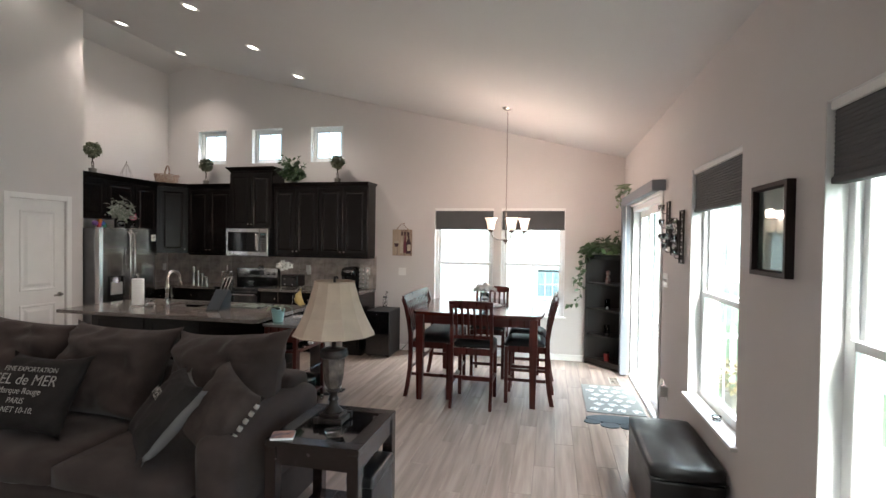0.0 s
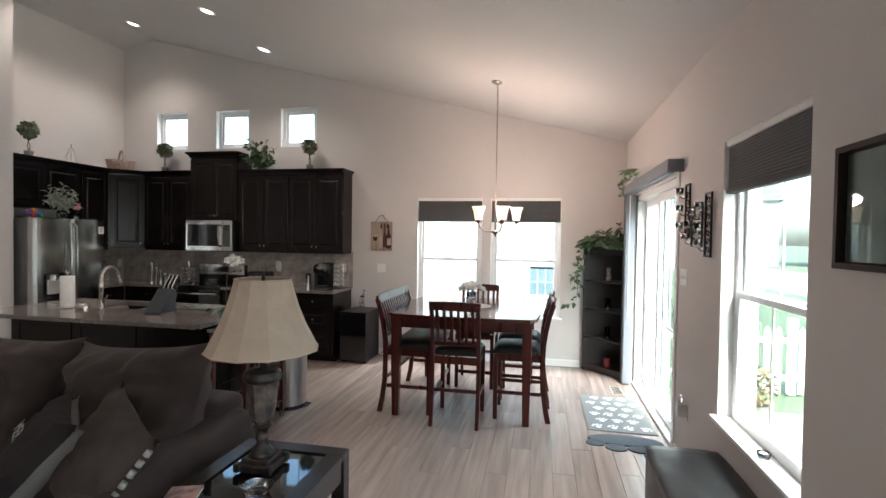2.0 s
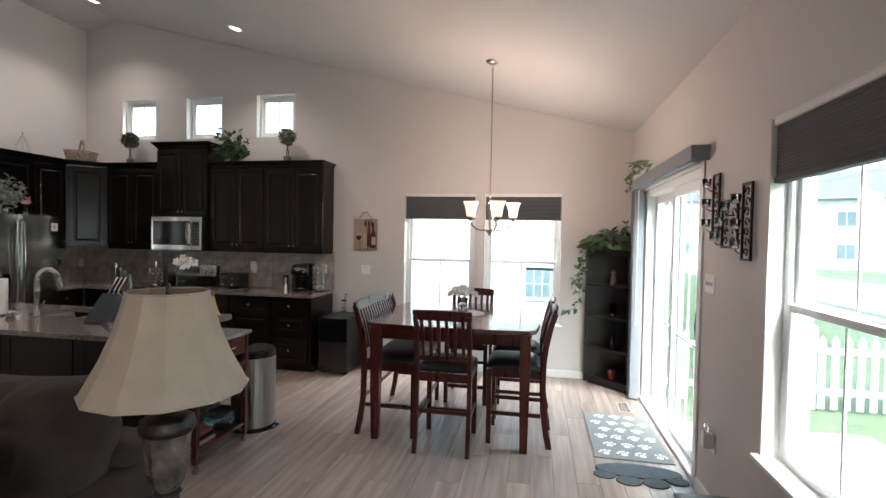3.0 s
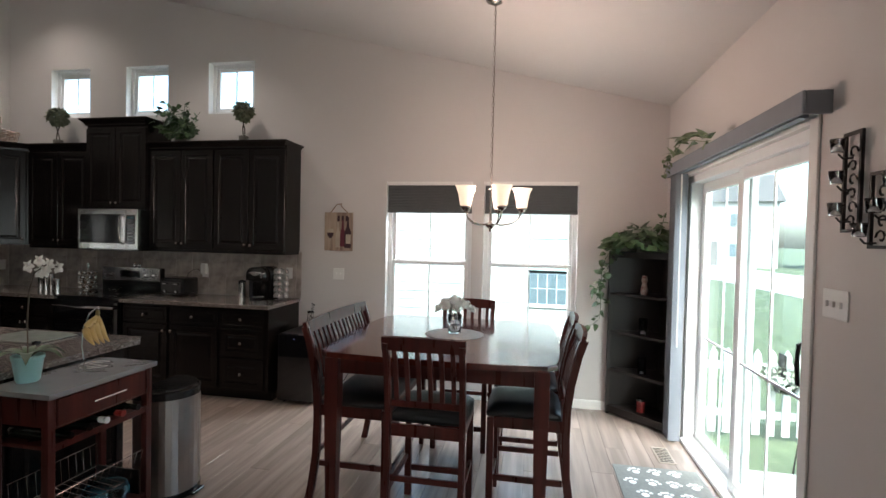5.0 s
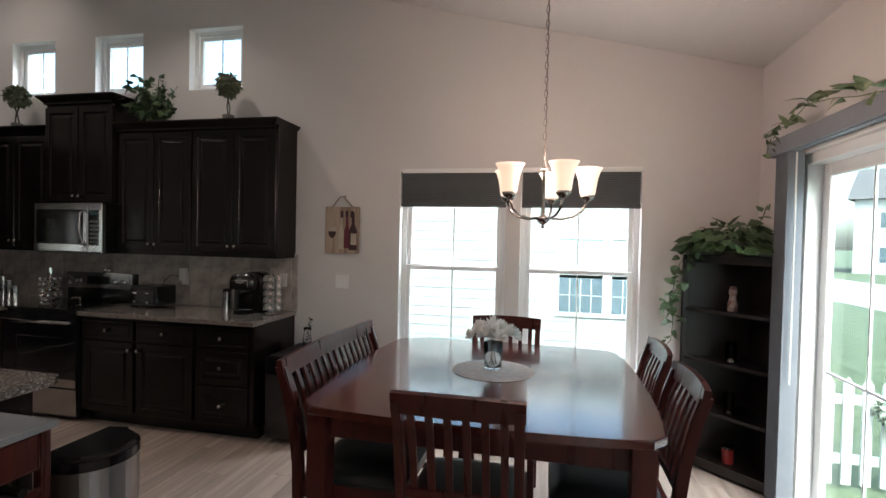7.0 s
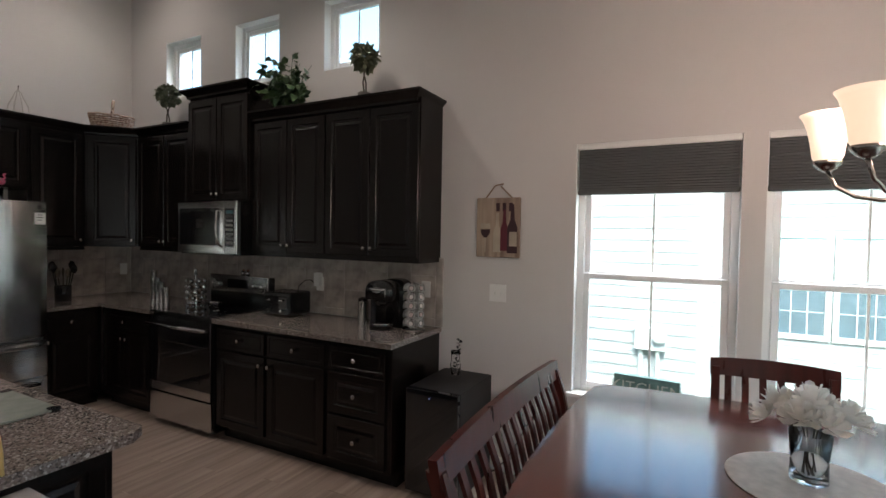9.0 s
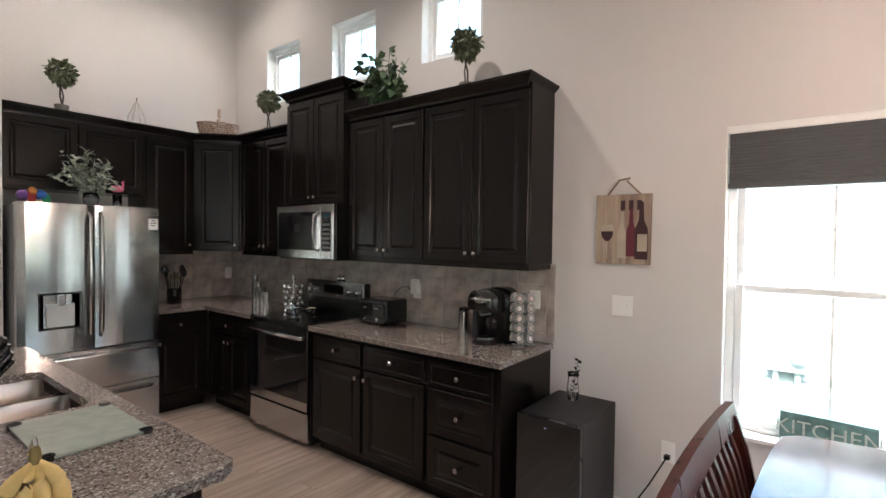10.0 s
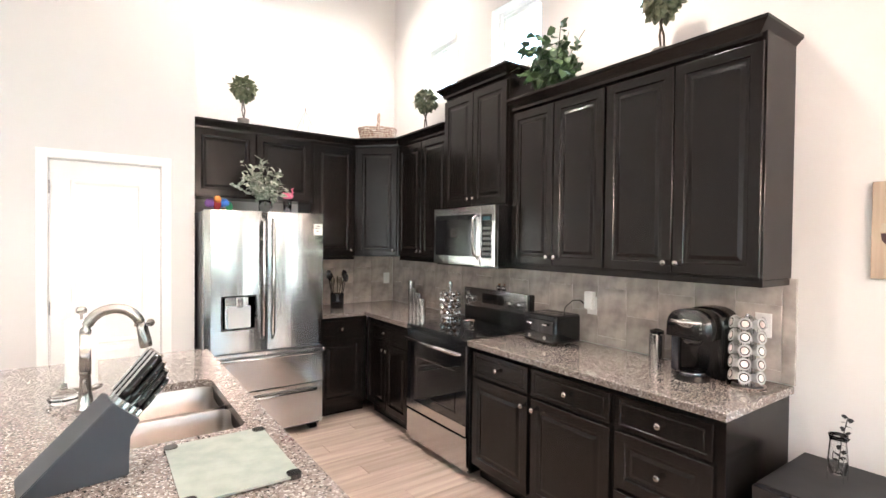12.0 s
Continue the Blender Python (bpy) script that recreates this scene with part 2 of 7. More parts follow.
def thing(name, label, category, at=(0, 0, 0), rz=0, group=""):
    ob = new(name)
    ob.empty_display_size = 0.1
    ob.matrix_basis = pose(*at, 0, 0, rz)
    return tagged(ob, label, category, group)


def box(bm, a, b, bevel=0.0, seg=1, m=None):
    a, b = Vector(a), Vector(b)
    c, s = (a + b) / 2, b - a
    mt = Matrix.Translation(c) @ Matrix.Diagonal((*s, 1))
    got = bmesh.ops.create_cube(bm, size=1, matrix=(m @ mt) if m else mt)["verts"]
    if bevel:
        edges = list({e for v in got for e in v.link_edges})
        bmesh.ops.bevel(bm, geom=edges, offset=bevel, segments=seg, profile=0.6, affect="EDGES", clamp_overlap=True)
    return bm


def B(a, b, bevel=0.0, seg=1, m=None):
    return box(bmesh.new(), a, b, bevel, seg, m)


def lathe(bm, prof, c=(0, 0, 0), seg=20, m=None, squash=1.0, phase=0.0):
    """Rings of radius and height, round a vertical axis; closed at ends by caps."""
    rings = []
    for r, z in prof:
        ring = []
        for k in range(seg):
            a = 2 * math.pi * k / seg + phase
            p = Vector((c[0] + r * math.cos(a), c[1] + r * math.sin(a) * squash, c[2] + z))
            ring.append(bm.verts.new(m @ p if m else p))
        rings.append(ring)
    for r0, r1 in zip(rings, rings[1:]):
        for k in range(seg):
            bm.faces.new((r0[k], r0[(k + 1) % seg], r1[(k + 1) % seg], r1[k]))
    bm.faces.new(rings[0][::-1])
    bm.faces.new(rings[-1])
    return bm


def shell(bm, prof, c=(0, 0, 0), seg=20, phase=0.0, m=None):
    """A lathe with no caps."""
    rings = []
    for r, z in prof:
        row = []
        for k in range(seg):
            p = Vector((c[0] + r * math.cos(2 * math.pi * k / seg + phase), c[1] + r * math.sin(2 * math.pi * k / seg + phase), c[2] + z))
            row.append(bm.verts.new(m @ p if m else p))
        rings.append(row)
    for r0, r1 in zip(rings, rings[1:]):
        for k in range(seg):
            bm.faces.new((r0[k], r0[(k + 1) % seg], r1[(k + 1) % seg], r1[k]))
    return bm


def tube(bm, pts, r, seg=8, radii=None):
    pts = [Vector(p) for p in pts]
    rings = []
    up = Vector((0, 0, 1))
    for i, p in enumerate(pts):
        d = (pts[min(i + 1, len(pts) - 1)] - pts[max(i - 1, 0)]).normalized()
        ref = up if abs(d.dot(up)) < 0.95 else Vector((1, 0, 0))
        u = d.cross(ref).normalized()
        v = d.cross(u).normalized()
        rr = radii[i] if radii else r
        rings.append([bm.verts.new(p + (u * math.cos(2 * math.pi * k / seg) + v * math.sin(2 * math.pi * k / seg)) * rr) for k in range(seg)])
    for r0, r1 in zip(rings, rings[1:]):
        for k in range(seg):
            bm.faces.new((r0[k], r0[(k + 1) % seg], r1[(k + 1) % seg], r1[k]))
    bm.faces.new(rings[0][::-1])
    bm.faces.new(rings[-1])
    return bm


def T(pts, r, seg=8, radii=None):
    return tube(bmesh.new(), pts, r, seg, radii)


def arc(c, r, a0, a1, n, plane="xz"):
    out = []
    for k in range(n + 1):
        a = radians(a0 + (a1 - a0) * k / n)
        u, v = r * math.cos(a), r * math.sin(a)
        out.append({"xz": (c[0] + u, c[1], c[2] + v), "yz": (c[0], c[1] + u, c[2] + v), "xy": (c[0] + u, c[1] + v, c[2])}[plane])
    return out


def nested(w, h, loops, arch=0.0):
    """A panel in the xz plane that faces -y: loops of (inset, how far it stands out)."""
    bm = bmesh.new()
    rings = []
    for inset, out in loops:
        x0, x1, z0, z1 = inset, w - inset, inset, h - inset
        rings.append([bm.verts.new((x, -out, z)) for x, z in ((x0, z0), (x1, z0), (x1, z1), (x0, z1))])
    for r0, r1 in zip(rings, rings[1:]):
        for k in range(4):
            bm.faces.new((r0[k], r0[(k + 1) % 4], r1[(k + 1) % 4], r1[k]))
    bm.faces.new(rings[0][::-1])
    bm.faces.new(rings[-1])
    return bm


def sweep(bm, path, prof, closed=False):
    """A profile of (out, up) along a level path, mitred; out lies to the right of the way."""
    n = len(path)
    rings = []
    for i, p in enumerate(path):
        p = Vector((p[0], p[1]))
        a = Vector(path[i - 1][:2]) if i or closed else None
        b = Vector(path[(i + 1) % n][:2]) if i < n - 1 or closed else None
        d0 = (p - a).normalized() if a is not None else (b - p).normalized()
        d1 = (b - p).normalized() if b is not None else d0
        n0, n1 = Vector((d0.y, -d0.x)), Vector((d1.y, -d1.x))
        mit = (n0 + n1).normalized()
        k = 1 / max(0.3, mit.dot(n0))
        rings.append([bm.verts.new((p.x + mit.x * o * k, p.y + mit.y * o * k, path[i][2] + u)) for o, u in prof])
    m = len(prof)
    for i in range(n - 1 + closed):
        r0, r1 = rings[i], rings[(i + 1) % n]
        for k in range(m):
            bm.faces.new((r0[k], r0[(k + 1) % m], r1[(k + 1) % m], r1[k]))
    if not closed:
        bm.faces.new(rings[0])
        bm.faces.new(rings[-1][::-1])
    return bm


def prism(bm, pts, z0, z1, m=None):
    lo = [bm.verts.new(m @ Vector((x, y, z0)) if m else (x, y, z0)) for x, y in pts]
    hi = [bm.verts.new(m @ Vector((x, y, z1)) if m else (x, y, z1)) for x, y in pts]
    k = len(pts)
    for i in range(k):
        bm.faces.new((lo[i], lo[(i + 1) % k], hi[(i + 1) % k], hi[i]))
    bm.faces.new(lo[::-1])
    bm.faces.new(hi)
    return bm


def leaf(bm, at, out, size, wide=0.5, droop=0.25, roll=0.0):
    """One leaf, folded a little along its rib."""
    out = Vector(out).normalized()
    side = out.cross(Vector((0, 0, 1)))
    side = side.normalized() if side.length > 0.05 else Vector((1, 0, 0))
    side = Matrix.Rotation(roll, 3, out) @ side
    up = side.cross(out)
    p = Vector(at)
    w = size * wide / 2
    rib = [p, p + out * size * 0.45 + up * size * 0.08, p + out * size - up * size * droop]
    a = bm.verts.new(rib[0])
    b = bm.verts.new(rib[1])
    c = bm.verts.new(rib[2])
    l1 = bm.verts.new(p + out * size * 0.3 + side * w + up * size * 0.13)
    l2 = bm.verts.new(p + out * size * 0.68 + side * w * 0.75 - up * size * droop * 0.3)
    r1 = bm.verts.new(p + out * size * 0.3 - side * w + up * size * 0.13)
    r2 = bm.verts.new(p + out * size * 0.68 - side * w * 0.75 - up * size * droop * 0.3)
    for f in ((a, l1, b), (l1, l2, b), (l2, c, b), (a, b, r1), (r1, b, r2), (r2, b, c)):
        bm.faces.new(f)


def rnd(a, b):
    return random.uniform(a, b)


def rdir(zmin=-1.0):
    while True:
        v = Vector((rnd(-1, 1), rnd(-1, 1), rnd(zmin, 1)))
        if 0.1 < v.length < 1:
            return v.normalized()

# ---- the shell of the room ----
RW, FW, LW, PW, BW = 0.96, 7.08, -6.38, -5.83, -4.2
RIDGE_X, RIDGE_Z, EAVE_Z, SLOPE = -5.87, 4.53, 2.83, 0.249


def ceil_z(x):
    return EAVE_Z + SLOPE * (RW - x) if x > RIDGE_X else RIDGE_Z - 0.25 * (RIDGE_X - x)


def wall_with_holes(name, u0, u1, top, holes, place, thick, label_mat=WALL):
    """A wall in the (u, z) plane, cut into cells round its holes; top(u) gives its height; place(u, d, z) gives the point."""
    us = sorted({u0, u1, *[h[0] for h in holes], *[h[1] for h in holes], *([RIDGE_X] if u0 < RIDGE_X < u1 and name == "wall_north" else [])})
    bm = bmesh.new()
    for a, b in zip(us, us[1:]):
        cuts = sorted([(h[2], h[3]) for h in holes if h[0] <= a + 1e-6 and h[1] >= b - 1e-6])
        z = 0.0 if name != "x" else 0
        spans = []
        low = -0.02
        for z0, z1 in cuts:
            if z0 > low:
                spans.append((low, z0, low, z0))
            low = z1
        spans.append((low, top(a), low, top(b)))
        for za0, za1, zb0, zb1 in spans:
            vs = [bm.verts.new(place(u, d, z)) for d in (0, thick) for u, z in ((a, za0), (b, zb0), (b, zb1), (a, za1))]
            for f in ((0, 1, 2, 3), (7, 6, 5, 4), (0, 4, 5, 1), (1, 5, 6, 2), (2, 6, 7, 3), (3, 7, 4, 0)):
                bm.faces.new([vs[i] for i in f])
    bmesh.ops.remove_doubles(bm, verts=bm.verts, dist=1e-5)
    return tagged(part(name, bm, label_mat), kind="structure")


# W0 and WB lie out of view: assumed windows that hold fill lamps
W1, W2, W0, WB = (1.12, 2.03), (2.825, 3.76), (-1.05, -0.15), (-2.95, -2.05)
ZS, ZT = 0.59, 2.19
DOOR_Y = (4.72, 6.54)
NW = [(-1.71, -0.83), (-0.72, 0.18)]
CL = [(-5.79, -5.26), (-4.785, -4.24), (-3.745, -3.195)]
wall_with_holes("wall_north", LW - 0.15, RW + 0.2, lambda u: ceil_z(u) + 0.02, [(*w, ZS, 2.145) for w in NW] + [(*c, 2.875, 3.43) for c in CL],
                lambda u, d, z: (u, FW + d, z), 0.2)
wall_with_holes("wall_east", BW, FW, lambda u: EAVE_Z + 0.05, [(*w, ZS, ZT) for w in (WB, W0, W1, W2)] + [(*DOOR_Y, -0.02, 2.12)],
                lambda u, d, z: (RW + d, u, z), 0.2)
wall_with_holes("wall_west", 5.06, FW, lambda u: ceil_z(LW) + 0.03, [], lambda u, d, z: (LW - d, u, z), 0.15)
wall_with_holes("wall_pantry", BW, 5.06, lambda u: ceil_z(PW) + 0.03, [(4.20, 4.84, -0.02, 2.08)], lambda u, d, z: (PW - d, u, z), 0.12)
tagged(part("wall_pantry_return", B((LW - 0.15, 4.94, -0.02), (PW - 0.12, 5.06, ceil_z(PW - 0.3))), WALL), kind="structure")
tagged(part("pantry_back", B((PW - 1.2, 4.0, -0.02), (PW - 1.1, 5.06, 2.6)), WALL), kind="structure")
wall_with_holes("wall_south", PW - 0.12, RW + 0.2, lambda u: ceil_z(u) + 0.02, [], lambda u, d, z: (u, BW - d, z), 0.12)

bm = bmesh.new()
for xa, xb in ((LW - 0.15, RIDGE_X), (RIDGE_X, RW + 0.2)):
    za = ceil_z(xa) if xa < RIDGE_X else RIDGE_Z
    zb = ceil_z(xb) if xb > RIDGE_X else RIDGE_Z
    vs = [bm.verts.new(p) for p in ((xa, BW - 0.12, za), (xb, BW - 0.12, zb), (xb, FW + 0.2, zb), (xa, FW + 0.2, za),
                                    (xa, BW - 0.12, za + 0.15), (xb, BW - 0.12, zb + 0.15), (xb, FW + 0.2, zb + 0.15), (xa, FW + 0.2, za + 0.15))]
    for f in ((0, 1, 2, 3), (7, 6, 5, 4), (0, 4, 5, 1), (1, 5, 6, 2), (2, 6, 7, 3), (3, 7, 4, 0)):
        bm.faces.new([vs[i] for i in f])
tagged(part("ceiling", bm, CEIL), kind="structure")
floor = tagged(part("floor", B((LW - 0.1, BW - 0.1, -0.05), (RW + 0.2, FW + 0.1, -0.006)), GAP), kind="structure")

BASE = [(0.0, 0.0), (0.013, 0.0), (0.013, 0.07), (0.008, 0.083), (0.0, 0.085)]
bm = bmesh.new()
sweep(bm, [(-2.64, FW, 0), (RW, FW, 0), (RW, 6.62, 0)], BASE)
sweep(bm, [(RW, 4.64, 0), (RW, BW, 0)], BASE)
sweep(bm, [(PW, BW, 0), (PW, 4.13, 0)], BASE)
tagged(part("baseboard", bm, TRIM), kind="structure")


# ---- windows ----
def window(name, w, z0, z1, at, rz, rail=None, shade=0.0, sill=True, mullion=True):
    """A vinyl window set back in its opening; local x along the wall, y outwards, z up from the sill."""
    h = z1 - z0
    top = tagged(new(name), kind="structure")
    top.matrix_basis = pose(*at, 0, 0, rz)
    d0, d1 = 0.075, 0.135
    f = 0.045
    bm = bmesh.new()
    for a, b in (((0, d0, 0), (f, d1, h)), ((w - f, d0, 0), (w, d1, h)), ((f, d0, 0), (w - f, d1, f)), ((f, d0, h - f), (w - f, d1, h))):
        box(bm, a, b, 0.004)
    part("window_frame", bm, VINYL, top)
    x0, x1 = f, w - f
    spans = [(f, h - f, d0 + 0.012)] if rail is None else [(f, rail - z0, d0 - 0.006), (rail - z0 - 0.02, h - f, d0 + 0.026)]
    for k, (a, b, y) in enumerate(spans):
        bm = bmesh.new()
        s = 0.035
        for p, q in (((x0, y, a), (x0 + s, y + 0.028, b)), ((x1 - s, y, a), (x1, y + 0.028, b)), ((x0 + s, y, a), (x1 - s, y + 0.028, a + s)), ((x0 + s, y, b - s), (x1 - s, y + 0.028, b))):
            box(bm, p, q, 0.003)
        if mullion:
            box(bm, (w / 2 - 0.006, y + 0.01, a + s), (w / 2 + 0.006, y + 0.018, b - s))
        sash = part("sash", bm, VINYL, top)
        g = part("pane", B((x0 + s, y + 0.012, a + s), (x1 - s, y + 0.016, b - s)), PANE, sash)
        g.visible_shadow = False
    # thin added liners that carry the painted daylight of the returns
    c = 0.0035
    for p, q in (((0.0003, 0.002, 0), (c, d0, h)), ((w - c, 0.002, 0), (w - 0.0003, d0, h)), ((c, 0.002, h - c), (w - c, d0, h - 0.0003)), ((c, 0.002, 0.0003), (w - c, d0, c))):
        if q[2] > c or not sill:
            part("lit_return_liner", B(p, q), RETURN, top)
    if sill:
        part("window_sill", B((-0.03, -0.035, -0.004), (w + 0.03, 0.075, 0.018), 0.005, 2), TRIM, top)
    return top


def blind(w, h, at, rz):
    t = thing("cellular_shade", "dark grey cellular shade pulled up over the window", "window shade", at, rz, "shades over the windows")
    part("headrail", B((0.004, 0.01, -0.035), (w - 0.004, 0.07, 0), 0.004), TRIM, t, "white headrail")
    bm = bmesh.new()
    n = max(6, int(h / 0.019))
    pts = []
    for k in range(n):
        za, zb = -0.035 - (h - 0.06) * k / n, -0.035 - (h - 0.06) * (k + 1) / n
        mid = (za + zb) / 2
        vs = [bm.verts.new(p) for p in ((0.012, 0.025, za), (w - 0.012, 0.025, za), (w - 0.012, 0.021, mid), (0.012, 0.021, mid), (w - 0.012, 0.025, zb), (0.012, 0.025, zb),
                                        (0.012, 0.05, za), (w - 0.012, 0.05, za), (w - 0.012, 0.059, mid), (0.012, 0.059, mid), (w - 0.012, 0.05, zb), (0.012, 0.05, zb))]
        for f in ((0, 1, 2, 3), (3, 2, 4, 5), (6, 9, 8, 7), (9, 11, 10, 8)):
            bm.faces.new([vs[i] for i in f])
    bmesh.ops.remove_doubles(bm, verts=bm.verts, dist=1e-5)
    part("pleated_fabric", bm, SHADE, t)
    part("bottom_rail", B((0.008, 0.014, -h), (w - 0.008, 0.062, -h + 0.026), 0.004), SHADE, t)
    return t


for i, (a, b) in enumerate(NW):
    window("window_%d" % (i + 1), b - a, ZS, 2.145, (a, FW, ZS), 0, rail=1.35)
    blind(b - a, 0.31, (a, FW, 2.145), 0)
for i, (a, b) in enumerate(CL):
    window("window_%d" % (i + 3), b - a, 2.875, 3.43, (a, FW, 2.875), 0, sill=False)
for i, (a, b) in enumerate((W1, W2, W0, WB)):
    window("window_%d" % (i + 6), b - a, ZS, ZT, (RW, b, ZS), -90, rail=1.34)
    blind(b - a, 0.30, (RW, b, ZT), -90)


# ---- sliding door ----
slider = tagged(new("door_slider"), kind="structure")
slider.matrix_basis = pose(RW, DOOR_Y[1], 0, 0, 0, -90)
DWD = DOOR_Y[1] - DOOR_Y[0]
bm = bmesh.new()
for a, b in (((0, 0.03, 0.0), (0.05, 0.17, 2.12)), ((DWD - 0.05, 0.03, 0.0), (DWD, 0.17, 2.12)), ((0.05, 0.03, 2.06), (DWD - 0.05, 0.17, 2.12)), ((0.05, 0.0, 0.0), (DWD - 0.05, 0.17, 0.03)),
             ((0.05, 0.095, 0.03), (DWD - 0.05, 0.1, 0.05))):
    box(bm, a, b, 0.004)
part("door_frame", bm, VINYL, slider)
for x0, x1, y, hasrail in ((0.05, DWD / 2 + 0.04, 0.115, 0), (DWD / 2 - 0.04, DWD - 0.05, 0.065, 1)):
    bm = bmesh.new()
    s = 0.075
    for p, q in (((x0, y, 0.035), (x0 + s, y + 0.035, 2.06)), ((x1 - s, y, 0.035), (x1, y + 0.035, 2.06)), ((x0 + s, y, 0.035), (x1 - s, y + 0.035, 0.035 + s)), ((x0 + s, y, 2.06 - s), (x1 - s, y + 0.035, 2.06))):
        box(bm, p, q, 0.004)
    mid = (x0 + x1) / 2
    box(bm, (mid - 0.007, y + 0.012, 0.11), (mid + 0.007, y + 0.022, 1.985))
    box(bm, (x0 + s, y + 0.013, 0.845), (x1 - s, y + 0.023, 0.86))
    pan = part("door_panel", bm, VINYL, slider)
    g = part("pane", B((x0 + s, y + 0.0145, 0.11), (x1 - s, y + 0.0195, 1.985)), PANE, pan)
    g.visible_shadow = False
    if hasrail:
        part("door_handle", T([(x1 - 0.035, y, 0.93), (x1 - 0.035, y - 0.045, 0.95), (x1 - 0.035, y - 0.05, 1.04), (x1 - 0.035, y - 0.045, 1.13), (x1 - 0.035, y, 1.15)], 0.011), BLACKM, pan)
bm = bmesh.new()
for a, b in (((RW - 0.012, 4.65, 0), (RW, 4.72, 2.19)), ((RW - 0.012, 6.54, 0), (RW, 6.61, 2.19)), ((RW - 0.012, 4.72, 2.12), (RW, 6.54, 2.19))):
    box(bm, a, b, 0.003)
tagged(part("trim", bm, TRIM), kind="structure")

# ---- pantry door ----
pd = tagged(new("door_pantry"), kind="structure")
pd.matrix_basis = pose(PW - 0.02, 4.20, 0, 0, 0, 90)
PANEL = [(0.0, 0.0), (0.012, -0.009), (0.03, -0.009), (0.06, -0.001)]
slab = part("door_leaf", B((0.003, 0.0, 0.01), (0.637, 0.035, 2.075), 0.002), TRIM, pd)
bm = bmesh.new()
for z0, z1 in ((0.2, 0.86), (1.02, 1.95)):
    sub = nested(0.41, z1 - z0, [(0.0, 0.0005), (0.004, 0.010), (0.018, 0.010), (0.03, 0.002), (0.05, 0.002), (0.08, 0.012)])
    sub.transform(Matrix.Translation((0.115, 0, z0)))
    me = bpy.data.meshes.new("tmp")
    sub.to_mesh(me)
    sub.free()
    bm.from_mesh(me)
    bpy.data.meshes.remove(me)
part("door_moulding", bm, TRIM, pd)
bm = bmesh.new()
lathe(bm, [(0.028, 0), (0.028, 0.008), (0.012, 0.012), (0.012, 0.045)], m=pose(0.575, 0, 0.95, 90, 0, 0))
tube(bm, [(0.575, -0.045, 0.95), (0.54, -0.05, 0.952), (0.47, -0.05, 0.945)], 0.009)
part("door_lever", bm, NICKEL, pd, smooth=True)
for z in (0.25, 1.05, 1.85):
    part("hinge", B((-0.006, -0.008, z), (0.006, 0.0, z + 0.09), 0.002), NICKEL, pd)
bm = bmesh.new()
for a, b in (((PW - 0.0, 4.135, 0), (PW + 0.014, 4.195, 2.145)), ((PW - 0.0, 4.845, 0), (PW + 0.014, 4.905, 2.145)), ((PW - 0.0, 4.195, 2.085), (PW + 0.014, 4.845, 2.145))):
    box(bm, a, b, 0.005, 2)
tagged(part("trim", bm, TRIM), kind="structure")

# ---- kitchen cabinets ----
RAISED = [(0.0, 0.0), (0.0, 0.016), (0.003, 0.019), (0.050, 0.019), (0.055, 0.012), (0.064, 0.010), (0.072, 0.010), (0.090, 0.0165), (0.096, 0.0165)]
DRAWER = [(0.0, 0.0), (0.0, 0.016), (0.003, 0.019), (0.022, 0.019), (0.026, 0.015), (0.034, 0.015), (0.038, 0.0185)]


def knob(parent, x, z, y=-0.019):
    bm = lathe(bmesh.new(), [(0.006, 0), (0.005, 0.012), (0.012, 0.017), (0.0155, 0.023), (0.014, 0.029), (0.008, 0.032)], m=pose(x, y, z, 90, 0, 0), seg=14)
    part("knob", bm, NICKEL, parent, "satin nickel knob", smooth=True)


def cabinet(label, at, rz, w, h, d, doors=(), drawers=(), kick=0.0, group="kitchen cabinets", above=0.0):
    """doors: x, z, w, h, knob side (-1 left, 1 right), knob height; drawers: x, z, w, h."""
    t = thing("cabinet", label, "kitchen cabinet", at, rz, group)
    bm = B((0, 0, kick), (w, d, h + above), 0.0015)
    if kick:
        box(bm, (0.0, 0.07, 0), (w, d, kick))
    part("body", bm, ESPR, t)
    for x, z, dw, dh, side, kz in doors:
        ob = part("door", nested(dw, dh, RAISED), ESPR, t, m=pose(x, -0.002, z))
        knob(ob, 0.028 if side < 0 else dw - 0.028, kz)
    for x, z, dw, dh in drawers:
        ob = part("drawer_front", nested(dw, dh, DRAWER if dh < 0.2 else RAISED), ESPR, t, m=pose(x, -0.002, z))
        knob(ob, dw / 2, dh / 2, -0.0185)
    return t


UP = "black-brown raised-panel wall cabinet, doors closed, above the granite counter"
LO = "black-brown raised-panel base cabinet with nickel knobs under the granite counter"
UZ, UH = 1.41, 1.035


def upper(at, rz, w, z0=UZ, h=UH, d=0.30, doors=2, knobs=0.05, label=UP, side=1):
    g = 0.006
    if doors == 2:
        dw = (w - 3 * g) / 2
        ds = [(g, 0.01, dw, h - 0.03, 1, knobs), (2 * g + dw, 0.01, dw, h - 0.03, -1, knobs)]
    else:
        ds = [(0.02, 0.01, w - 0.04, h - 0.03, side, knobs)]
    return cabinet(label, (at[0], at[1], z0), rz, w, h, d, ds, above=0.055)


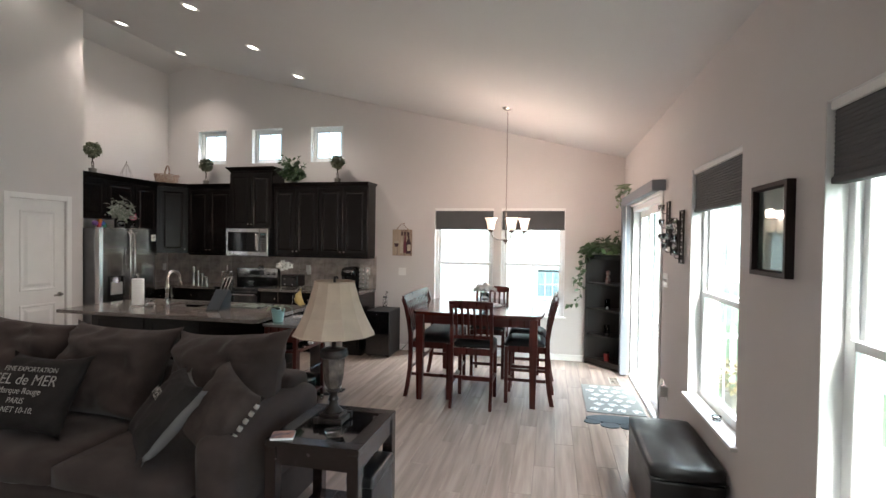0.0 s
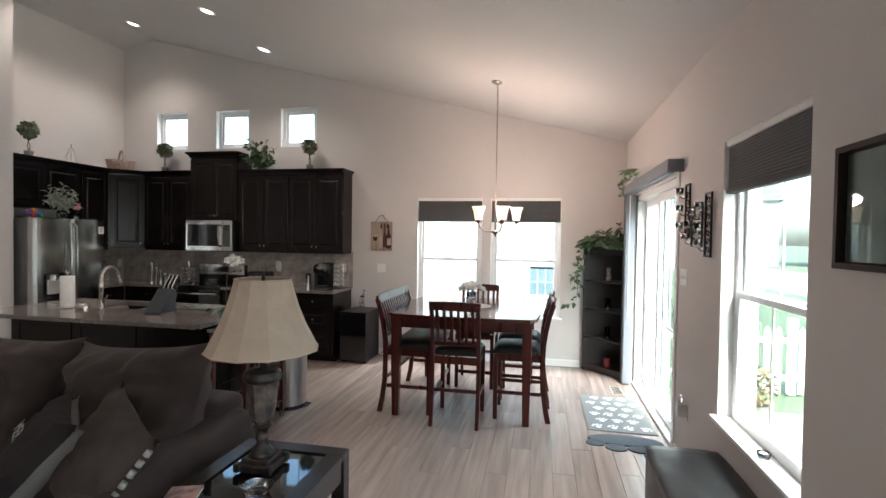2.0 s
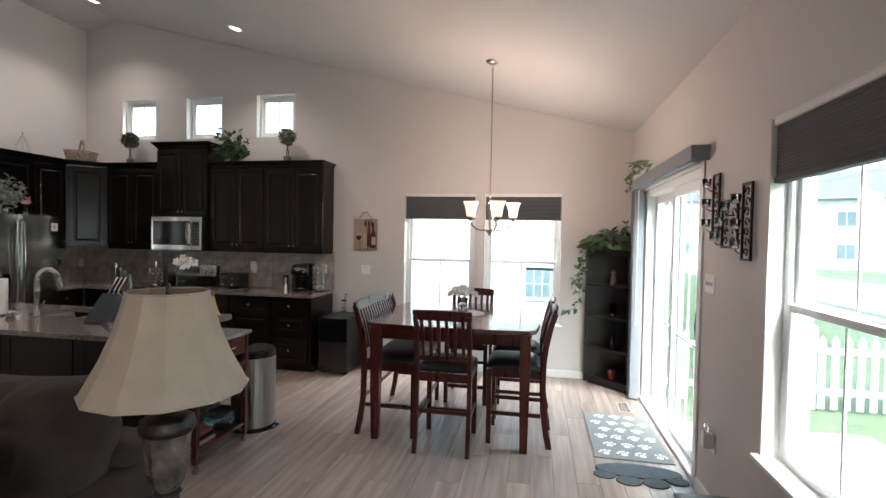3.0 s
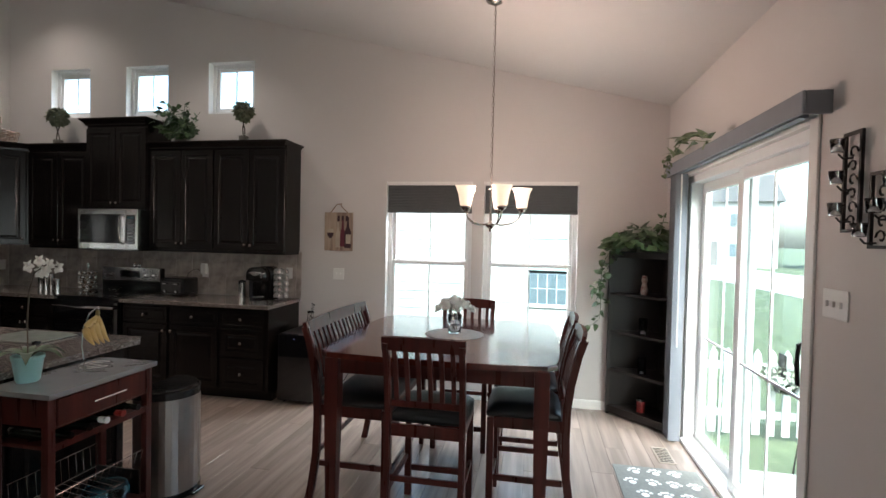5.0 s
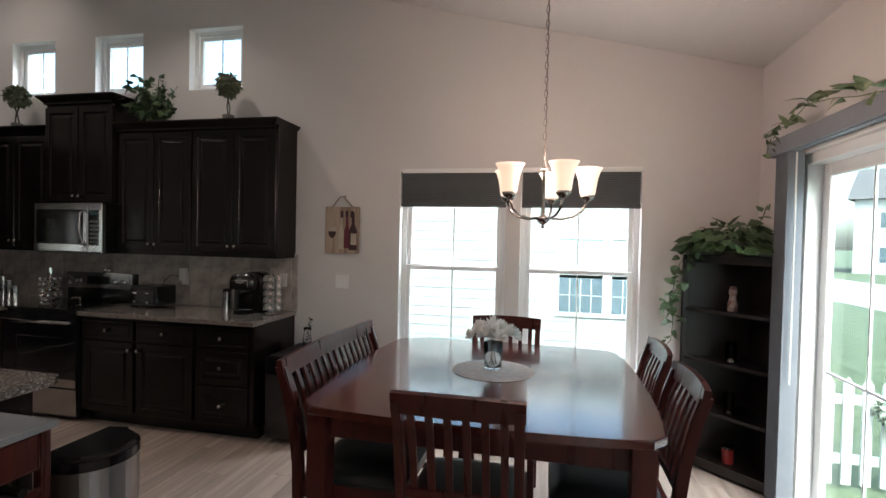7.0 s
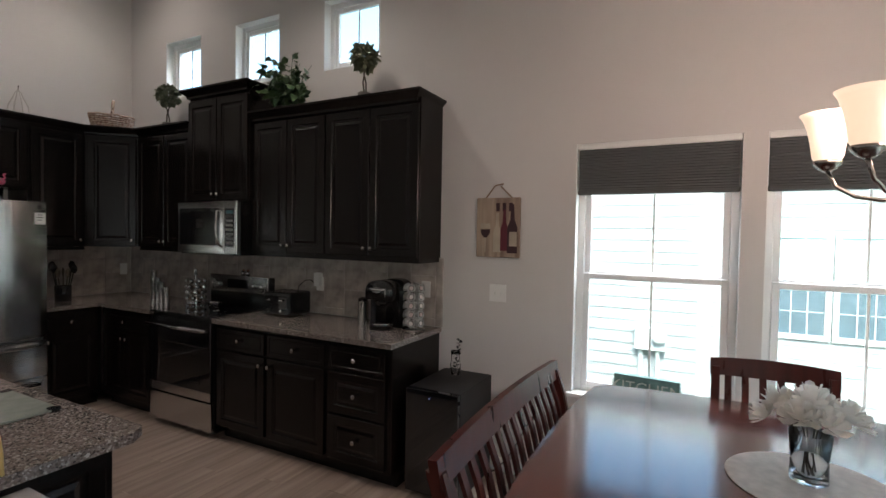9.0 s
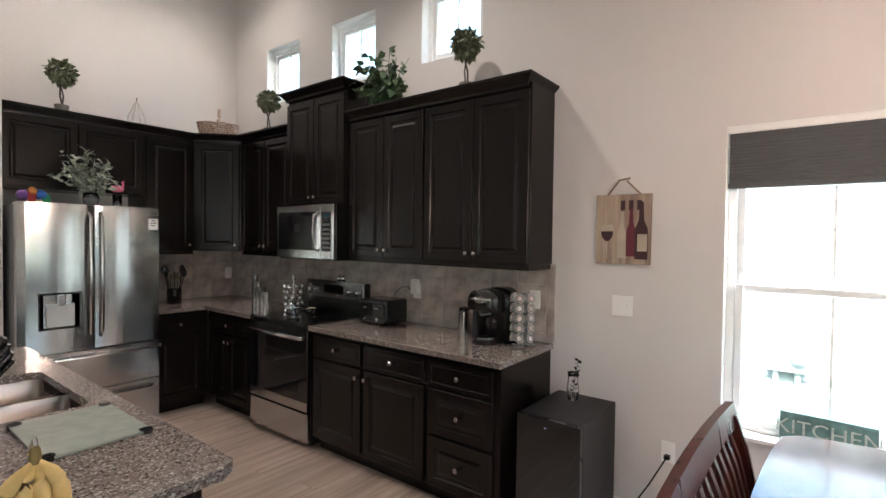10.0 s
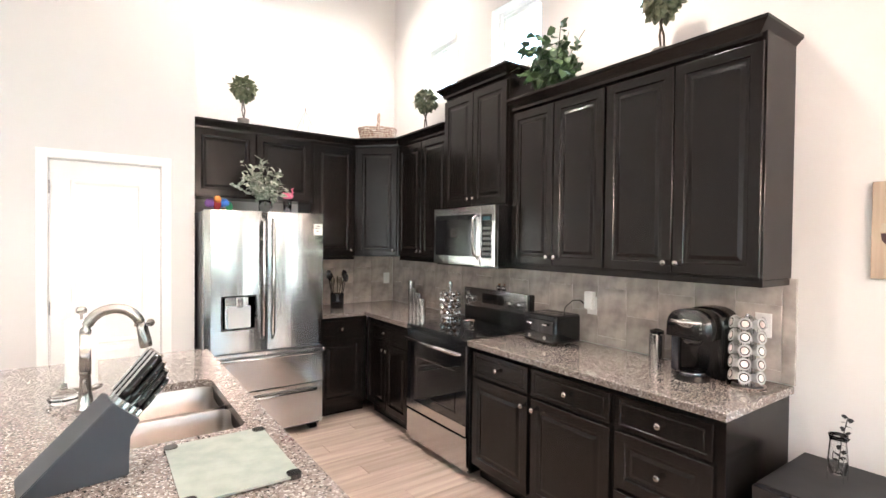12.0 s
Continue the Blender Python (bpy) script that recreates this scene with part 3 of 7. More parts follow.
UY = FW - 0.30
upper((-3.44, UY), 0, 0.79)
upper((-4.19, UY), 0, 0.748)
upper((-4.93, UY - 0.04), 0, 0.735, z0=1.815, h=0.865, d=0.34, label="taller black-brown cabinet with two doors above the steel microwave")
upper((-5.72, UY), 0, 0.788)
DX, DY = -6.03, 6.46
dl = math.hypot(-5.72 - DX, UY - DY)
da = math.degrees(math.atan2(UY - DY, -5.72 - DX))
t = thing("cabinet", "black-brown diagonal corner wall cabinet with one closed door", "kitchen cabinet", (DX, DY, UZ), 0, "kitchen cabinets")
part("body", prism(bmesh.new(), [(0, 0), (0.31, 0.32), (0.31, 0.618), (-0.348, 0.618), (-0.348, 0)], 0, UH + 0.055), ESPR, t)
od = part("door", nested(dl - 0.06, UH - 0.03, RAISED), ESPR, t, m=pose(0, 0, 0.01, 0, 0, da) @ pose(0.03, -0.002, 0))
knob(od, dl - 0.09, 0.05)
upper((DX, 6.03), 90, 0.428, doors=1, d=0.348)
upper((DX, 5.075), 90, 0.955, z0=1.90, h=0.56, d=0.348, knobs=0.045, label="short black-brown two-door cabinet above the steel refrigerator")

CROWN = [(0.0, 0.0), (0.010, 0.0), (0.012, 0.016), (0.026, 0.032), (0.046, 0.052), (0.054, 0.058), (0.054, 0.072), (0.0, 0.072)]


def crown(path, z, name="crown_moulding"):
    t = thing(name, "black-brown crown moulding along the tops of the wall cabinets", "crown moulding", (0, 0, z), 0, "crown mouldings")
    part("moulding", sweep(bmesh.new(), [(x, y, 0) for x, y in path], CROWN), ESPR, t)
    return t


crown([(-2.675, FW), (-2.675, UY - 0.02), (-4.19, UY - 0.02)][::-1], UZ + UH - 0.005)
crown([(-4.205, FW), (-4.205, UY - 0.06), (-4.92, UY - 0.06), (-4.92, FW)][::-1], 2.688)
crown([(-4.935, UY - 0.02), (-5.71, UY - 0.02), (-6.01, DY - 0.01), (-6.01, 5.075)][::-1], UZ + UH - 0.005)
t = thing("light_rail", "thin black-brown rail under the wall cabinets", "light rail", (0, 0, UZ - 0.03))
for a, b in (((-4.19, UY, 0), (-2.65, UY + 0.02, 0.029)), ((-2.67, UY + 0.0205, 0), (-2.65, FW - 0.02, 0.029)), ((-5.72, UY, 0), (-4.965, UY + 0.02, 0.029)), ((DX - 0.02, 6.03, 0), (DX, DY, 0.029))):
    part("rail", B(a, b), ESPR, t)

# base cabinets: far run, then the run beside the refrigerator
BF, CH = 6.475, 0.882
cabinet(LO, (-3.15, BF, 0), 0, 0.505, CH, 0.6, drawers=[(0.02, 0.70, 0.445, 0.155), (0.02, 0.42, 0.445, 0.265), (0.02, 0.12, 0.445, 0.285)], kick=0.1)
cabinet(LO, (-3.69, BF, 0), 0, 0.538, CH, 0.6, doors=[(0.01, 0.12, 0.515, 0.565, -1, 0.51)], drawers=[(0.01, 0.70, 0.515, 0.155)], kick=0.1)
cabinet(LO, (-4.225, BF, 0), 0, 0.533, CH, 0.6, doors=[(0.02, 0.12, 0.495, 0.565, 1, 0.51)], drawers=[(0.02, 0.70, 0.495, 0.155)], kick=0.1)
cabinet(LO, (-5.76, BF, 0), 0, 0.765, CH, 0.6, doors=[(0.03, 0.12, 0.345, 0.565, 1, 0.51), (0.385, 0.12, 0.345, 0.565, -1, 0.51)], drawers=[(0.03, 0.70, 0.70, 0.155)], kick=0.1)
cabinet(LO, (-5.78, 6.0, 0), 90, 0.473, CH, 0.59, doors=[(0.02, 0.12, 0.40, 0.565, -1, 0.51)], drawers=[(0.02, 0.70, 0.40, 0.155)], kick=0.1)


def slab(name, pts, z0, z1, material, label, cat, bev=0.006):
    t = thing(name, label, cat, (0, 0, z0))
    bm = prism(bmesh.new(), pts, 0, z1 - z0)
    es = [e for e in bm.edges if abs(e.verts[0].co.z - e.verts[1].co.z) < 1e-5 and e.verts[0].co.z > 0.001]
    bmesh.ops.bevel(bm, geom=es, offset=bev, segments=2, profile=0.5, affect="EDGES")
    part("slab", bm, material, t)
    return t


slab("worktop", [(-4.228, 6.43), (-2.625, 6.43), (-2.625, FW - 0.012), (-4.228, FW - 0.012)], 0.884, 0.918, GRAN, "polished brown speckled granite worktop beside the range", "worktop")
slab("worktop", [(-6.368, 5.985), (-5.745, 5.985), (-5.745, 6.43), (-4.995, 6.43), (-4.995, FW - 0.012), (-6.368, FW - 0.012)], 0.884, 0.918, GRAN,
     "polished brown speckled granite worktop round the kitchen corner", "worktop")

# ---- island ----
IZ = 0.918
t = thing("kitchen_island", "black-brown panelled kitchen island with a sink", "kitchen island", (-4.75, 4.22, 0))
part("body", B((0, 0, 0.1), (2.03, 0.02, 0.88), 0.002), ESPR, t)
bm = bmesh.new()
for a, b in (((0, 0.02, 0.1), (0.02, 0.70, 0.88)), ((2.01, 0.02, 0.1), (2.03, 0.70, 0.88)), ((0.02, 0.68, 0.1), (2.01, 0.70, 0.88)), ((0.03, 0.04, 0.0), (2.0, 0.64, 0.1)), ((0.02, 0.02, 0.1), (2.01, 0.68, 0.12))):
    box(bm, a, b)
part("side_panel", bm, ESPR, t)
part("end_panel", nested(0.66, 0.74, RAISED), ESPR, t, m=pose(2.032, 0.02, 0.12, 0, 0, 90))
for k in range(3):
    part("back_panel", nested(0.62, 0.72, [(0, 0), (0, 0.006), (0.06, 0.006), (0.065, 0.002), (0.07, 0.002)]), ESPR, t, m=pose(0.04 + 0.665 * k, -0.001, 0.13))
for k in range(4):
    d = part("door", nested(0.48, 0.72, RAISED), ESPR, t, m=pose(2.01 - 0.49 * k, 0.702, 0.13, 0, 0, 180))
    knob(d, 0.03 if k % 2 else 0.45, 0.66)
SX0, SX1, SY0, SY1 = -4.20, -3.50, 4.50, 4.895
t = thing("worktop", "polished brown speckled granite island worktop with a sink cut-out", "worktop", (0, 0, 0.884))
outer = [(-4.88, 3.95), (-2.66, 3.95), (-2.62, 3.99), (-2.62, 4.94), (-2.66, 4.99), (-4.85, 4.99), (-4.88, 4.96)]


def rrect(x0, x1, y0, y1, r, n=4):
    pts = []
    for cx, cy, a in ((x1 - r, y0 + r, -90), (x1 - r, y1 - r, 0), (x0 + r, y1 - r, 90), (x0 + r, y0 + r, 180)):
        for k in range(n + 1):
            q = radians(a + 90 * k / n)
            pts.append((cx + r * math.cos(q), cy + r * math.sin(q)))
    return pts


hole = rrect(SX0, SX1, SY0, SY1, 0.05)
bm = bmesh.new()
for z in (0.0, 0.034):
    vo = [bm.verts.new((x, y, z)) for x, y in outer]
    vh = [bm.verts.new((x, y, z)) for x, y in hole]
    eo = [bm.edges.new((vo[i], vo[(i + 1) % len(vo)])) for i in range(len(vo))]
    eh = [bm.edges.new((vh[i], vh[(i + 1) % len(vh)])) for i in range(len(vh))]
    bmesh.ops.triangle_fill(bm, edges=eo + eh, use_beauty=True)
    if z == 0:
        lo = (vo, vh)
    else:
        for a, b in ((lo[0], vo), (lo[1], vh)):
            for i in range(len(a)):
                bm.faces.new((a[i], a[(i + 1) % len(a)], b[(i + 1) % len(a)], b[i]))
part("slab", bm, GRAN, t)

t = thing("sink", "brushed steel undermount double-bowl sink in the island", "sink", ((SX0 + SX1) / 2, (SY0 + SY1) / 2, 0.884))
hw, hd = (SX1 - SX0) / 2 + 0.01, (SY1 - SY0) / 2 + 0.01
for x0, x1 in ((-hw, -0.015), (0.015, hw)):
    bm = bmesh.new()
    rings = []
    for ins, z, r in ((0, -0.001, 0.05), (0.003, -0.01, 0.05), (0.01, -0.15, 0.055), (0.03, -0.185, 0.06), (0.07, -0.19, 0.05)):
        rings.append([bm.verts.new((x, y, z)) for x, y in rrect(x0 + ins, x1 - ins, -hd + ins, hd - ins, r)])
    for r0, r1 in zip(rings, rings[1:]):
        for k in range(len(r0)):
            bm.faces.new((r0[k], r0[(k + 1) % len(r0)], r1[(k + 1) % len(r0)], r1[k]))
    bm.faces.new(rings[-1])
    bowl = part("bowl", bm, SINKM, t, smooth=True)
    part("drain", lathe(bmesh.new(), [(0.04, 0), (0.04, 0.003), (0.03, 0.003), (0.028, 0.001)], ((x0 + x1) / 2, 0, -0.1895)), CHROME, bowl)
part("divider", B((-0.017, -hd + 0.01, -0.16), (0.017, hd - 0.01, -0.012), 0.006, 2), SINKM, t)

t = thing("faucet", "brushed nickel pull-down gooseneck faucet on the island", "faucet", (-4.0, 4.43, IZ))
bm = lathe(bmesh.new(), [(0.032, 0), (0.032, 0.008), (0.026, 0.02), (0.021, 0.06), (0.0165, 0.13), (0.019, 0.135), (0.019, 0.145), (0.015, 0.15)])
part("body", bm, NICKEL, t, smooth=True)
part("spout", T([(0, 0, 0.14), (0, 0, 0.29)] + arc((0, 0.09, 0.285), 0.09, 180, 20, 14, "yz"), 0.019, 12), NICKEL, t, smooth=True)
part("spray_head", T([(0, 0.173, 0.318), (0, 0.183, 0.29), (0, 0.193, 0.235), (0, 0.197, 0.215)], 0.017, 12, [0.019, 0.020, 0.023, 0.021]), NICKEL, t, smooth=True)
part("lever", T([(0.02, 0, 0.07), (0.045, 0, 0.085), (0.075, 0, 0.13)], 0.007, 8, [0.012, 0.008, 0.006]), NICKEL, t, smooth=True)

# ---- backsplash ----
def tiles(name, parent, x0, x1, z0, z1, place_m):
    w, h, g = 0.205, 0.305, 0.0018
    n = 0
    x = x0
    shared = {}
    while x < x1 - 0.01:
        xe = min(x + w, x1)
        z = z0 - (0.15 if n % 2 else 0.0) - 0.1
        while z < z1:
            a, b = max(z, z0), min(z + h, z1)
            if b - a > 0.012:
                key = (round(xe - x, 3), round(b - a, 3))
                if key not in shared:
                    bm = B((g / 2, -0.008, g / 2), (key[0] - g / 2, 0, key[1] - g / 2), 0.0015)
                    me = bpy.data.meshes.new(name)
                    bm.to_mesh(me)
                    bm.free()
                    me.materials.append(TILE)
                    shared[key] = me
                ob = new(name, shared[key])
                ob.parent = parent
                ob.matrix_basis = place_m @ pose(x, rnd(0, 0.0008), a)
            z += h
        x = xe
        n += 1


# ---- refrigerator ----
FY0, FY1, FX = 5.085, 5.985, -5.60
t = thing("refrigerator", "stainless steel french-door refrigerator with water dispenser", "refrigerator", (FX, FY0, 0), 90)
W = FY1 - FY0
part("body", B((0.0, 0.075, 0.03), (W, 0.74, 1.765), 0.005), mat("fridge_side", (0.16, 0.16, 0.165), 0.4, 0.6), t)


def steel_front(x0, x1, z0, z1, bow=0.012, r=0.014):
    bm = bmesh.new()
    n = 10
    rows = []
    w = x1 - x0
    prof = [(0, 0.07), (0, 0.012)] + [(w * k / n, -bow * math.sin(math.pi * k / n) + (0.004 if k in (0, n) else 0)) for k in range(n + 1)] + [(w, 0.012), (w, 0.07)]
    lo = [bm.verts.new((x0 + x, y, z0)) for x, y in prof]
    hi = [bm.verts.new((x0 + x, y, z1)) for x, y in prof]
    for k in range(len(prof)):
        j = (k + 1) % len(prof)
        bm.faces.new((lo[k], lo[j], hi[j], hi[k]))
    bm.faces.new(lo[::-1])
    bm.faces.new(hi)
    return bm


dl_ = part("door", steel_front(0.002, W / 2 - 0.003, 0.71, 1.775), STEEL, t)
dr_ = part("door", steel_front(W / 2 + 0.003, W - 0.002, 0.71, 1.775), STEEL, t)
f1 = part("freezer_drawer", steel_front(0.002, W - 0.002, 0.405, 0.70), STEEL, t)
f2 = part("freezer_drawer", steel_front(0.002, W - 0.002, 0.07, 0.395), STEEL, t)
for d, x in ((dl_, W / 2 - 0.035), (dr_, W / 2 + 0.035)):
    part("handle", T([(x, -0.01, 0.80), (x, -0.045, 0.84), (x, -0.06, 1.25), (x, -0.045, 1.68), (x, -0.01, 1.72)], 0.012, 10), STEEL, d, smooth=True)
for d, z in ((f1, 0.655), (f2, 0.345)):
    part("handle", T([(0.06, -0.01, z), (0.09, -0.045, z), (W / 2, -0.055, z), (W - 0.09, -0.045, z), (W - 0.06, -0.01, z)], 0.013, 10), STEEL, d, smooth=True)
part("dispenser", nested(0.25, 0.26, [(0, -0.002), (0, 0.004), (0.012, 0.004), (0.016, -0.002)]), BLACKG, dl_, "black water dispenser recess", m=pose(0.115, -0.012, 0.88))
part("dispenser_panel", B((0.16, -0.0225, 0.90), (0.32, -0.012, 1.06)), mat("dispenser_grey", (0.5, 0.5, 0.5), 0.3, 0.4), dl_)
part("dispenser_nozzle", B((0.215, -0.045, 1.05), (0.265, -0.012, 1.13), 0.008), STEEL, dl_)
tag = part("energy_tag", B((W - 0.085, -0.0125, 1.60), (W - 0.015, -0.0085, 1.69)), WHITE, dr_, "white paper tag")
bm = bmesh.new()
for k, (a, b) in enumerate(((0.02, 0.05), (0.01, 0.055), (0.015, 0.045))):
    box(bm, (W - 0.085 + a, -0.0135, 1.67 - k * 0.02), (W - 0.085 + b, -0.0126, 1.677 - k * 0.02))
part("print", bm, BLACKP, tag)
part("logo", lathe(bmesh.new(), [(0.014, 0), (0.014, 0.002)], m=pose(W - 0.05, -0.009, 1.735, 90, 0, 0)), BLACKP, dr_)
part("foot", B((0.03, 0.05, 0), (0.09, 0.12, 0.03)), BLACKP, t)
part("foot", B((W - 0.09, 0.05, 0), (W - 0.03, 0.12, 0.03)), BLACKP, t)

# ---- microwave ----
MX0, MX1, MY = -4.92, -4.20, 6.625
t = thing("microwave", "stainless over-the-range microwave with a dark glass door", "microwave", (MX0, MY, 1.38))
w = MX1 - MX0
part("body", B((0, 0.03, 0), (w, FW - MY, 0.43), 0.004), BLACKP, t)
fr = part("door", B((0.0, 0, 0.012), (0.575, 0.03, 0.43), 0.005, 2), STEEL, t)
part("door_glass", B((0.03, -0.003, 0.075), (0.525, 0.004, 0.375), 0.002), mat("tinted_oven_glass", (0.008, 0.008, 0.009), 0.07, spec=0.3), fr)
part("handle", T([(0.545, 0, 0.07), (0.545, -0.04, 0.1), (0.545, -0.05, 0.22), (0.545, -0.04, 0.34), (0.545, 0, 0.37)], 0.012, 10), STEEL, fr, smooth=True)
pn = part("control_panel", B((0.578, 0, 0.012), (w, 0.03, 0.43), 0.004), STEEL, t)
part("keypad", B((0.59, -0.002, 0.07), (0.69, 0.002, 0.37)), BLACKG, pn)
for r_ in range(6):
    bm = bmesh.new()
    for c_ in range(3):
        box(bm, (0.602 + c_ * 0.028, -0.003, 0.09 + r_ * 0.035), (0.622 + c_ * 0.028, -0.0021, 0.108 + r_ * 0.035))
    part("key_row", bm, mat("key_grey", (0.12, 0.12, 0.12), 0.5) if r_ == 0 else bpy.data.materials["key_grey"], pn)
part("clock_display", B((0.60, -0.003, 0.33), (0.68, -0.0021, 0.355)), mat("display", (0.02, 0.06, 0.07), 0.2), pn)

# ---- range ----
RX0, RX1, RY = -4.99, -4.233, 6.43
t = thing("range", "stainless electric range with black glass top and oven door", "range", (RX0, RY, 0))
w = RX1 - RX0
part("body", B((0.004, 0.03, 0.03), (w - 0.004, 0.64, 0.905), 0.003), BLACKP, t)
part("cooktop", B((0, 0.0, 0.905), (w, 0.60, 0.925), 0.006, 2), BLACKG, t, "black glass cooktop")
dr = part("storage_drawer", B((0.005, 0, 0.05), (w - 0.005, 0.03, 0.27), 0.006, 2), STEEL, t)
ov = part("oven_door", B((0.005, 0, 0.28), (w - 0.005, 0.03, 0.88), 0.006, 2), BLACKG, t)
part("oven_window", nested(0.5, 0.3, [(0, 0), (0, 0.003), (0.01, 0.003), (0.014, 0.001)]), BLACKG, ov, m=pose(0.13, 0, 0.40))
part("door_trim", B((0.006, -0.003, 0.282), (w - 0.006, 0.0, 0.35), 0.001), STEEL, ov)
part("handle", T([(0.03, 0, 0.82), (0.04, -0.045, 0.825), (w / 2, -0.055, 0.825), (w - 0.04, -0.045, 0.825), (w - 0.03, 0, 0.82)], 0.014, 10), STEEL, ov, smooth=True)
bg = part("backguard", B((0.0, 0.56, 0.925), (w, 0.62, 1.18), 0.012, 3), BLACKP, t)
pl = part("control_panel", B((0.012, 0.548, 1.035), (w - 0.012, 0.562, 1.185), 0.005, 2), STEEL, t)
part("display", B((0.25, 0.545, 1.075), (0.50, 0.549, 1.15)), BLACKG, pl)
for x in (0.06, 0.14, 0.58, 0.68):
    part("burner_knob", lathe(bmesh.new(), [(0.024, 0), (0.022, 0.018), (0.019, 0.022)], m=pose(x, 0.548, 1.1, 90, 0, 0), seg=18), STEEL if x < 0.5 else CHROME, pl, smooth=True)
for sx in (0.40, 0.455):
    sk = thing("shaker", "small round polished steel shaker standing on the range", "shaker", (RX0 + sx, RY + 0.592, 1.181), 0, "shakers on the range")
    part("ball", lathe(bmesh.new(), [(0.012, 0.0), (0.021, 0.008), (0.026, 0.022), (0.022, 0.037), (0.010, 0.045)], seg=16), CHROME, sk, smooth=True)
    part("cap", lathe(bmesh.new(), [(0.010, 0.045), (0.011, 0.052), (0.004, 0.056)], seg=12), COPPER, sk, smooth=True)
RING = mat("burner_ring", (0.06, 0.06, 0.065), 0.2)
for x, y, r in ((0.2, 0.18, 0.1), (0.56, 0.18, 0.08), (0.2, 0.43, 0.075), (0.56, 0.43, 0.1)):
    bm = shell(bmesh.new(), [(r, 0.9255), (r - 0.004, 0.9257)], (x, y, 0), 40)
    part("burner_ring", bm, RING, t)
t = thing("glass_bowl", "small clear glass bowl on the cooktop", "bowl", (-4.50, 6.66, 0.926))
part("bowl", shell(bmesh.new(), [(0.001, 0.003), (0.035, 0.0), (0.035, 0.004), (0.045, 0.03), (0.062, 0.065), (0.059, 0.065), (0.042, 0.032), (0.03, 0.008), (0.001, 0.006)], seg=24), GLASS, t, smooth=True)

# ---- beverage cooler ----
t = thing("beverage_cooler", "small black wine cooler standing beside the base cabinets", "wine cooler", (-2.56, 6.50, 0))
part("body", B((0, 0.035, 0.02), (0.345, 0.51, 0.655), 0.004, 2), BLACKM, t)
dd = part("door", B((0, 0, 0.035), (0.345, 0.033, 0.655), 0.004, 2), BLACKG, t)
part("indicator", B((0.155, -0.0012, 0.61), (0.166, -0.0002, 0.613)), glow("blue_led", (0.05, 0.2, 1.0), 0.12), dd)
for x in (0.03, 0.30):
    part("foot", lathe(bmesh.new(), [(0.014, 0), (0.014, 0.022)], (x, 0.08, 0), 10), BLACKP, t)

# ---- dining table ----
TC = (-0.75, 5.57)
t = thing("dining_table", "square counter-height dark cherry dining table with glossy top", "dining table", (*TC, 0))
pts = []
half = 0.655
for k, (sx, sy) in enumerate(((1, 0), (0, 1), (-1, 0), (0, -1))):
    for j in range(9):
        u = -0.93 + 1.86 * j / 8
        o = 0.655 + 0.04 * (1 - (u) ** 2)
        p = Vector((sx, sy)) * o + Vector((-sy, sx)) * u * half
        pts.append((p.x * 1.005, p.y * 1.03))
bm = prism(bmesh.new(), pts, 0.896, 0.928)
es = [e for e in bm.edges if abs(e.verts[0].co.z - e.verts[1].co.z) < 1e-5]
bmesh.ops.bevel(bm, geom=es, offset=0.008, segments=2, profile=0.5, affect="EDGES")
part("tabletop", bm, CHERRYT, t)
LX, LY = 0.585, 0.655
for a, b in (((-LX, -LY + 0.02, 0.80), (LX, -LY + 0.045, 0.895)), ((-LX, LY - 0.045, 0.80), (LX, LY - 0.02, 0.895)), ((-LX + 0.0, -LY + 0.05, 0.80), (-LX + 0.025, LY - 0.05, 0.895)), ((LX - 0.025, -LY + 0.05, 0.80), (LX, LY - 0.05, 0.895))):
    part("apron", B(a, b, 0.002), CHERRY, t)
for sx in (-1, 1):
    for sy in (-1, 1):
        bm = bmesh.new()
        x, y = sx * LX, sy * (LY - 0.02)
        box(bm, (x - 0.04, y - 0.04, 0.6), (x + 0.04, y + 0.04, 0.895), 0.004, 2)
        lo_ = [bm.verts.new((x + a * 0.028, y + b * 0.028, 0)) for a, b in ((-1, -1), (1, -1), (1, 1), (-1, 1))]
        hi_ = [bm.verts.new((x + a * 0.039, y + b * 0.039, 0.602)) for a, b in ((-1, -1), (1, -1), (1, 1), (-1, 1))]
        for k in range(4):
            bm.faces.new((lo_[k], lo_[(k + 1) % 4], hi_[(k + 1) % 4], hi_[k]))
        bm.faces.new(lo_[::-1])
        part("leg", bm, CHERRY, t)


def curve_post(x, w, d, top, lean):
    """A chair's back post that sweeps back below the seat and above it; y is backwards."""
    bm = bmesh.new()
    rows = []
    for z, y in ((0, 0.055), (0.12, 0.03), (0.3, 0.006), (0.5, 0.0), (0.66, 0.004), (0.8, 0.022), (0.95, 0.055), (top, lean)):
        rows.append([bm.verts.new((x + a * w / 2, y + b * d / 2, z)) for a, b in ((-1, -1), (1, -1), (1, 1), (-1, 1))])
    for r0, r1 in zip(rows, rows[1:]):
        for k in range(4):
            bm.faces.new((r0[k], r0[(k + 1) % 4], r1[(k + 1) % 4], r1[k]))
    bm.faces.new(rows[0][::-1])
    bm.faces.new(rows[-1])
    es = [e for e in bm.edges if abs(e.verts[0].co.z - e.verts[1].co.z) > 0.02]
    bmesh.ops.bevel(bm, geom=es, offset=0.005, segments=2, affect="EDGES")
    return bm


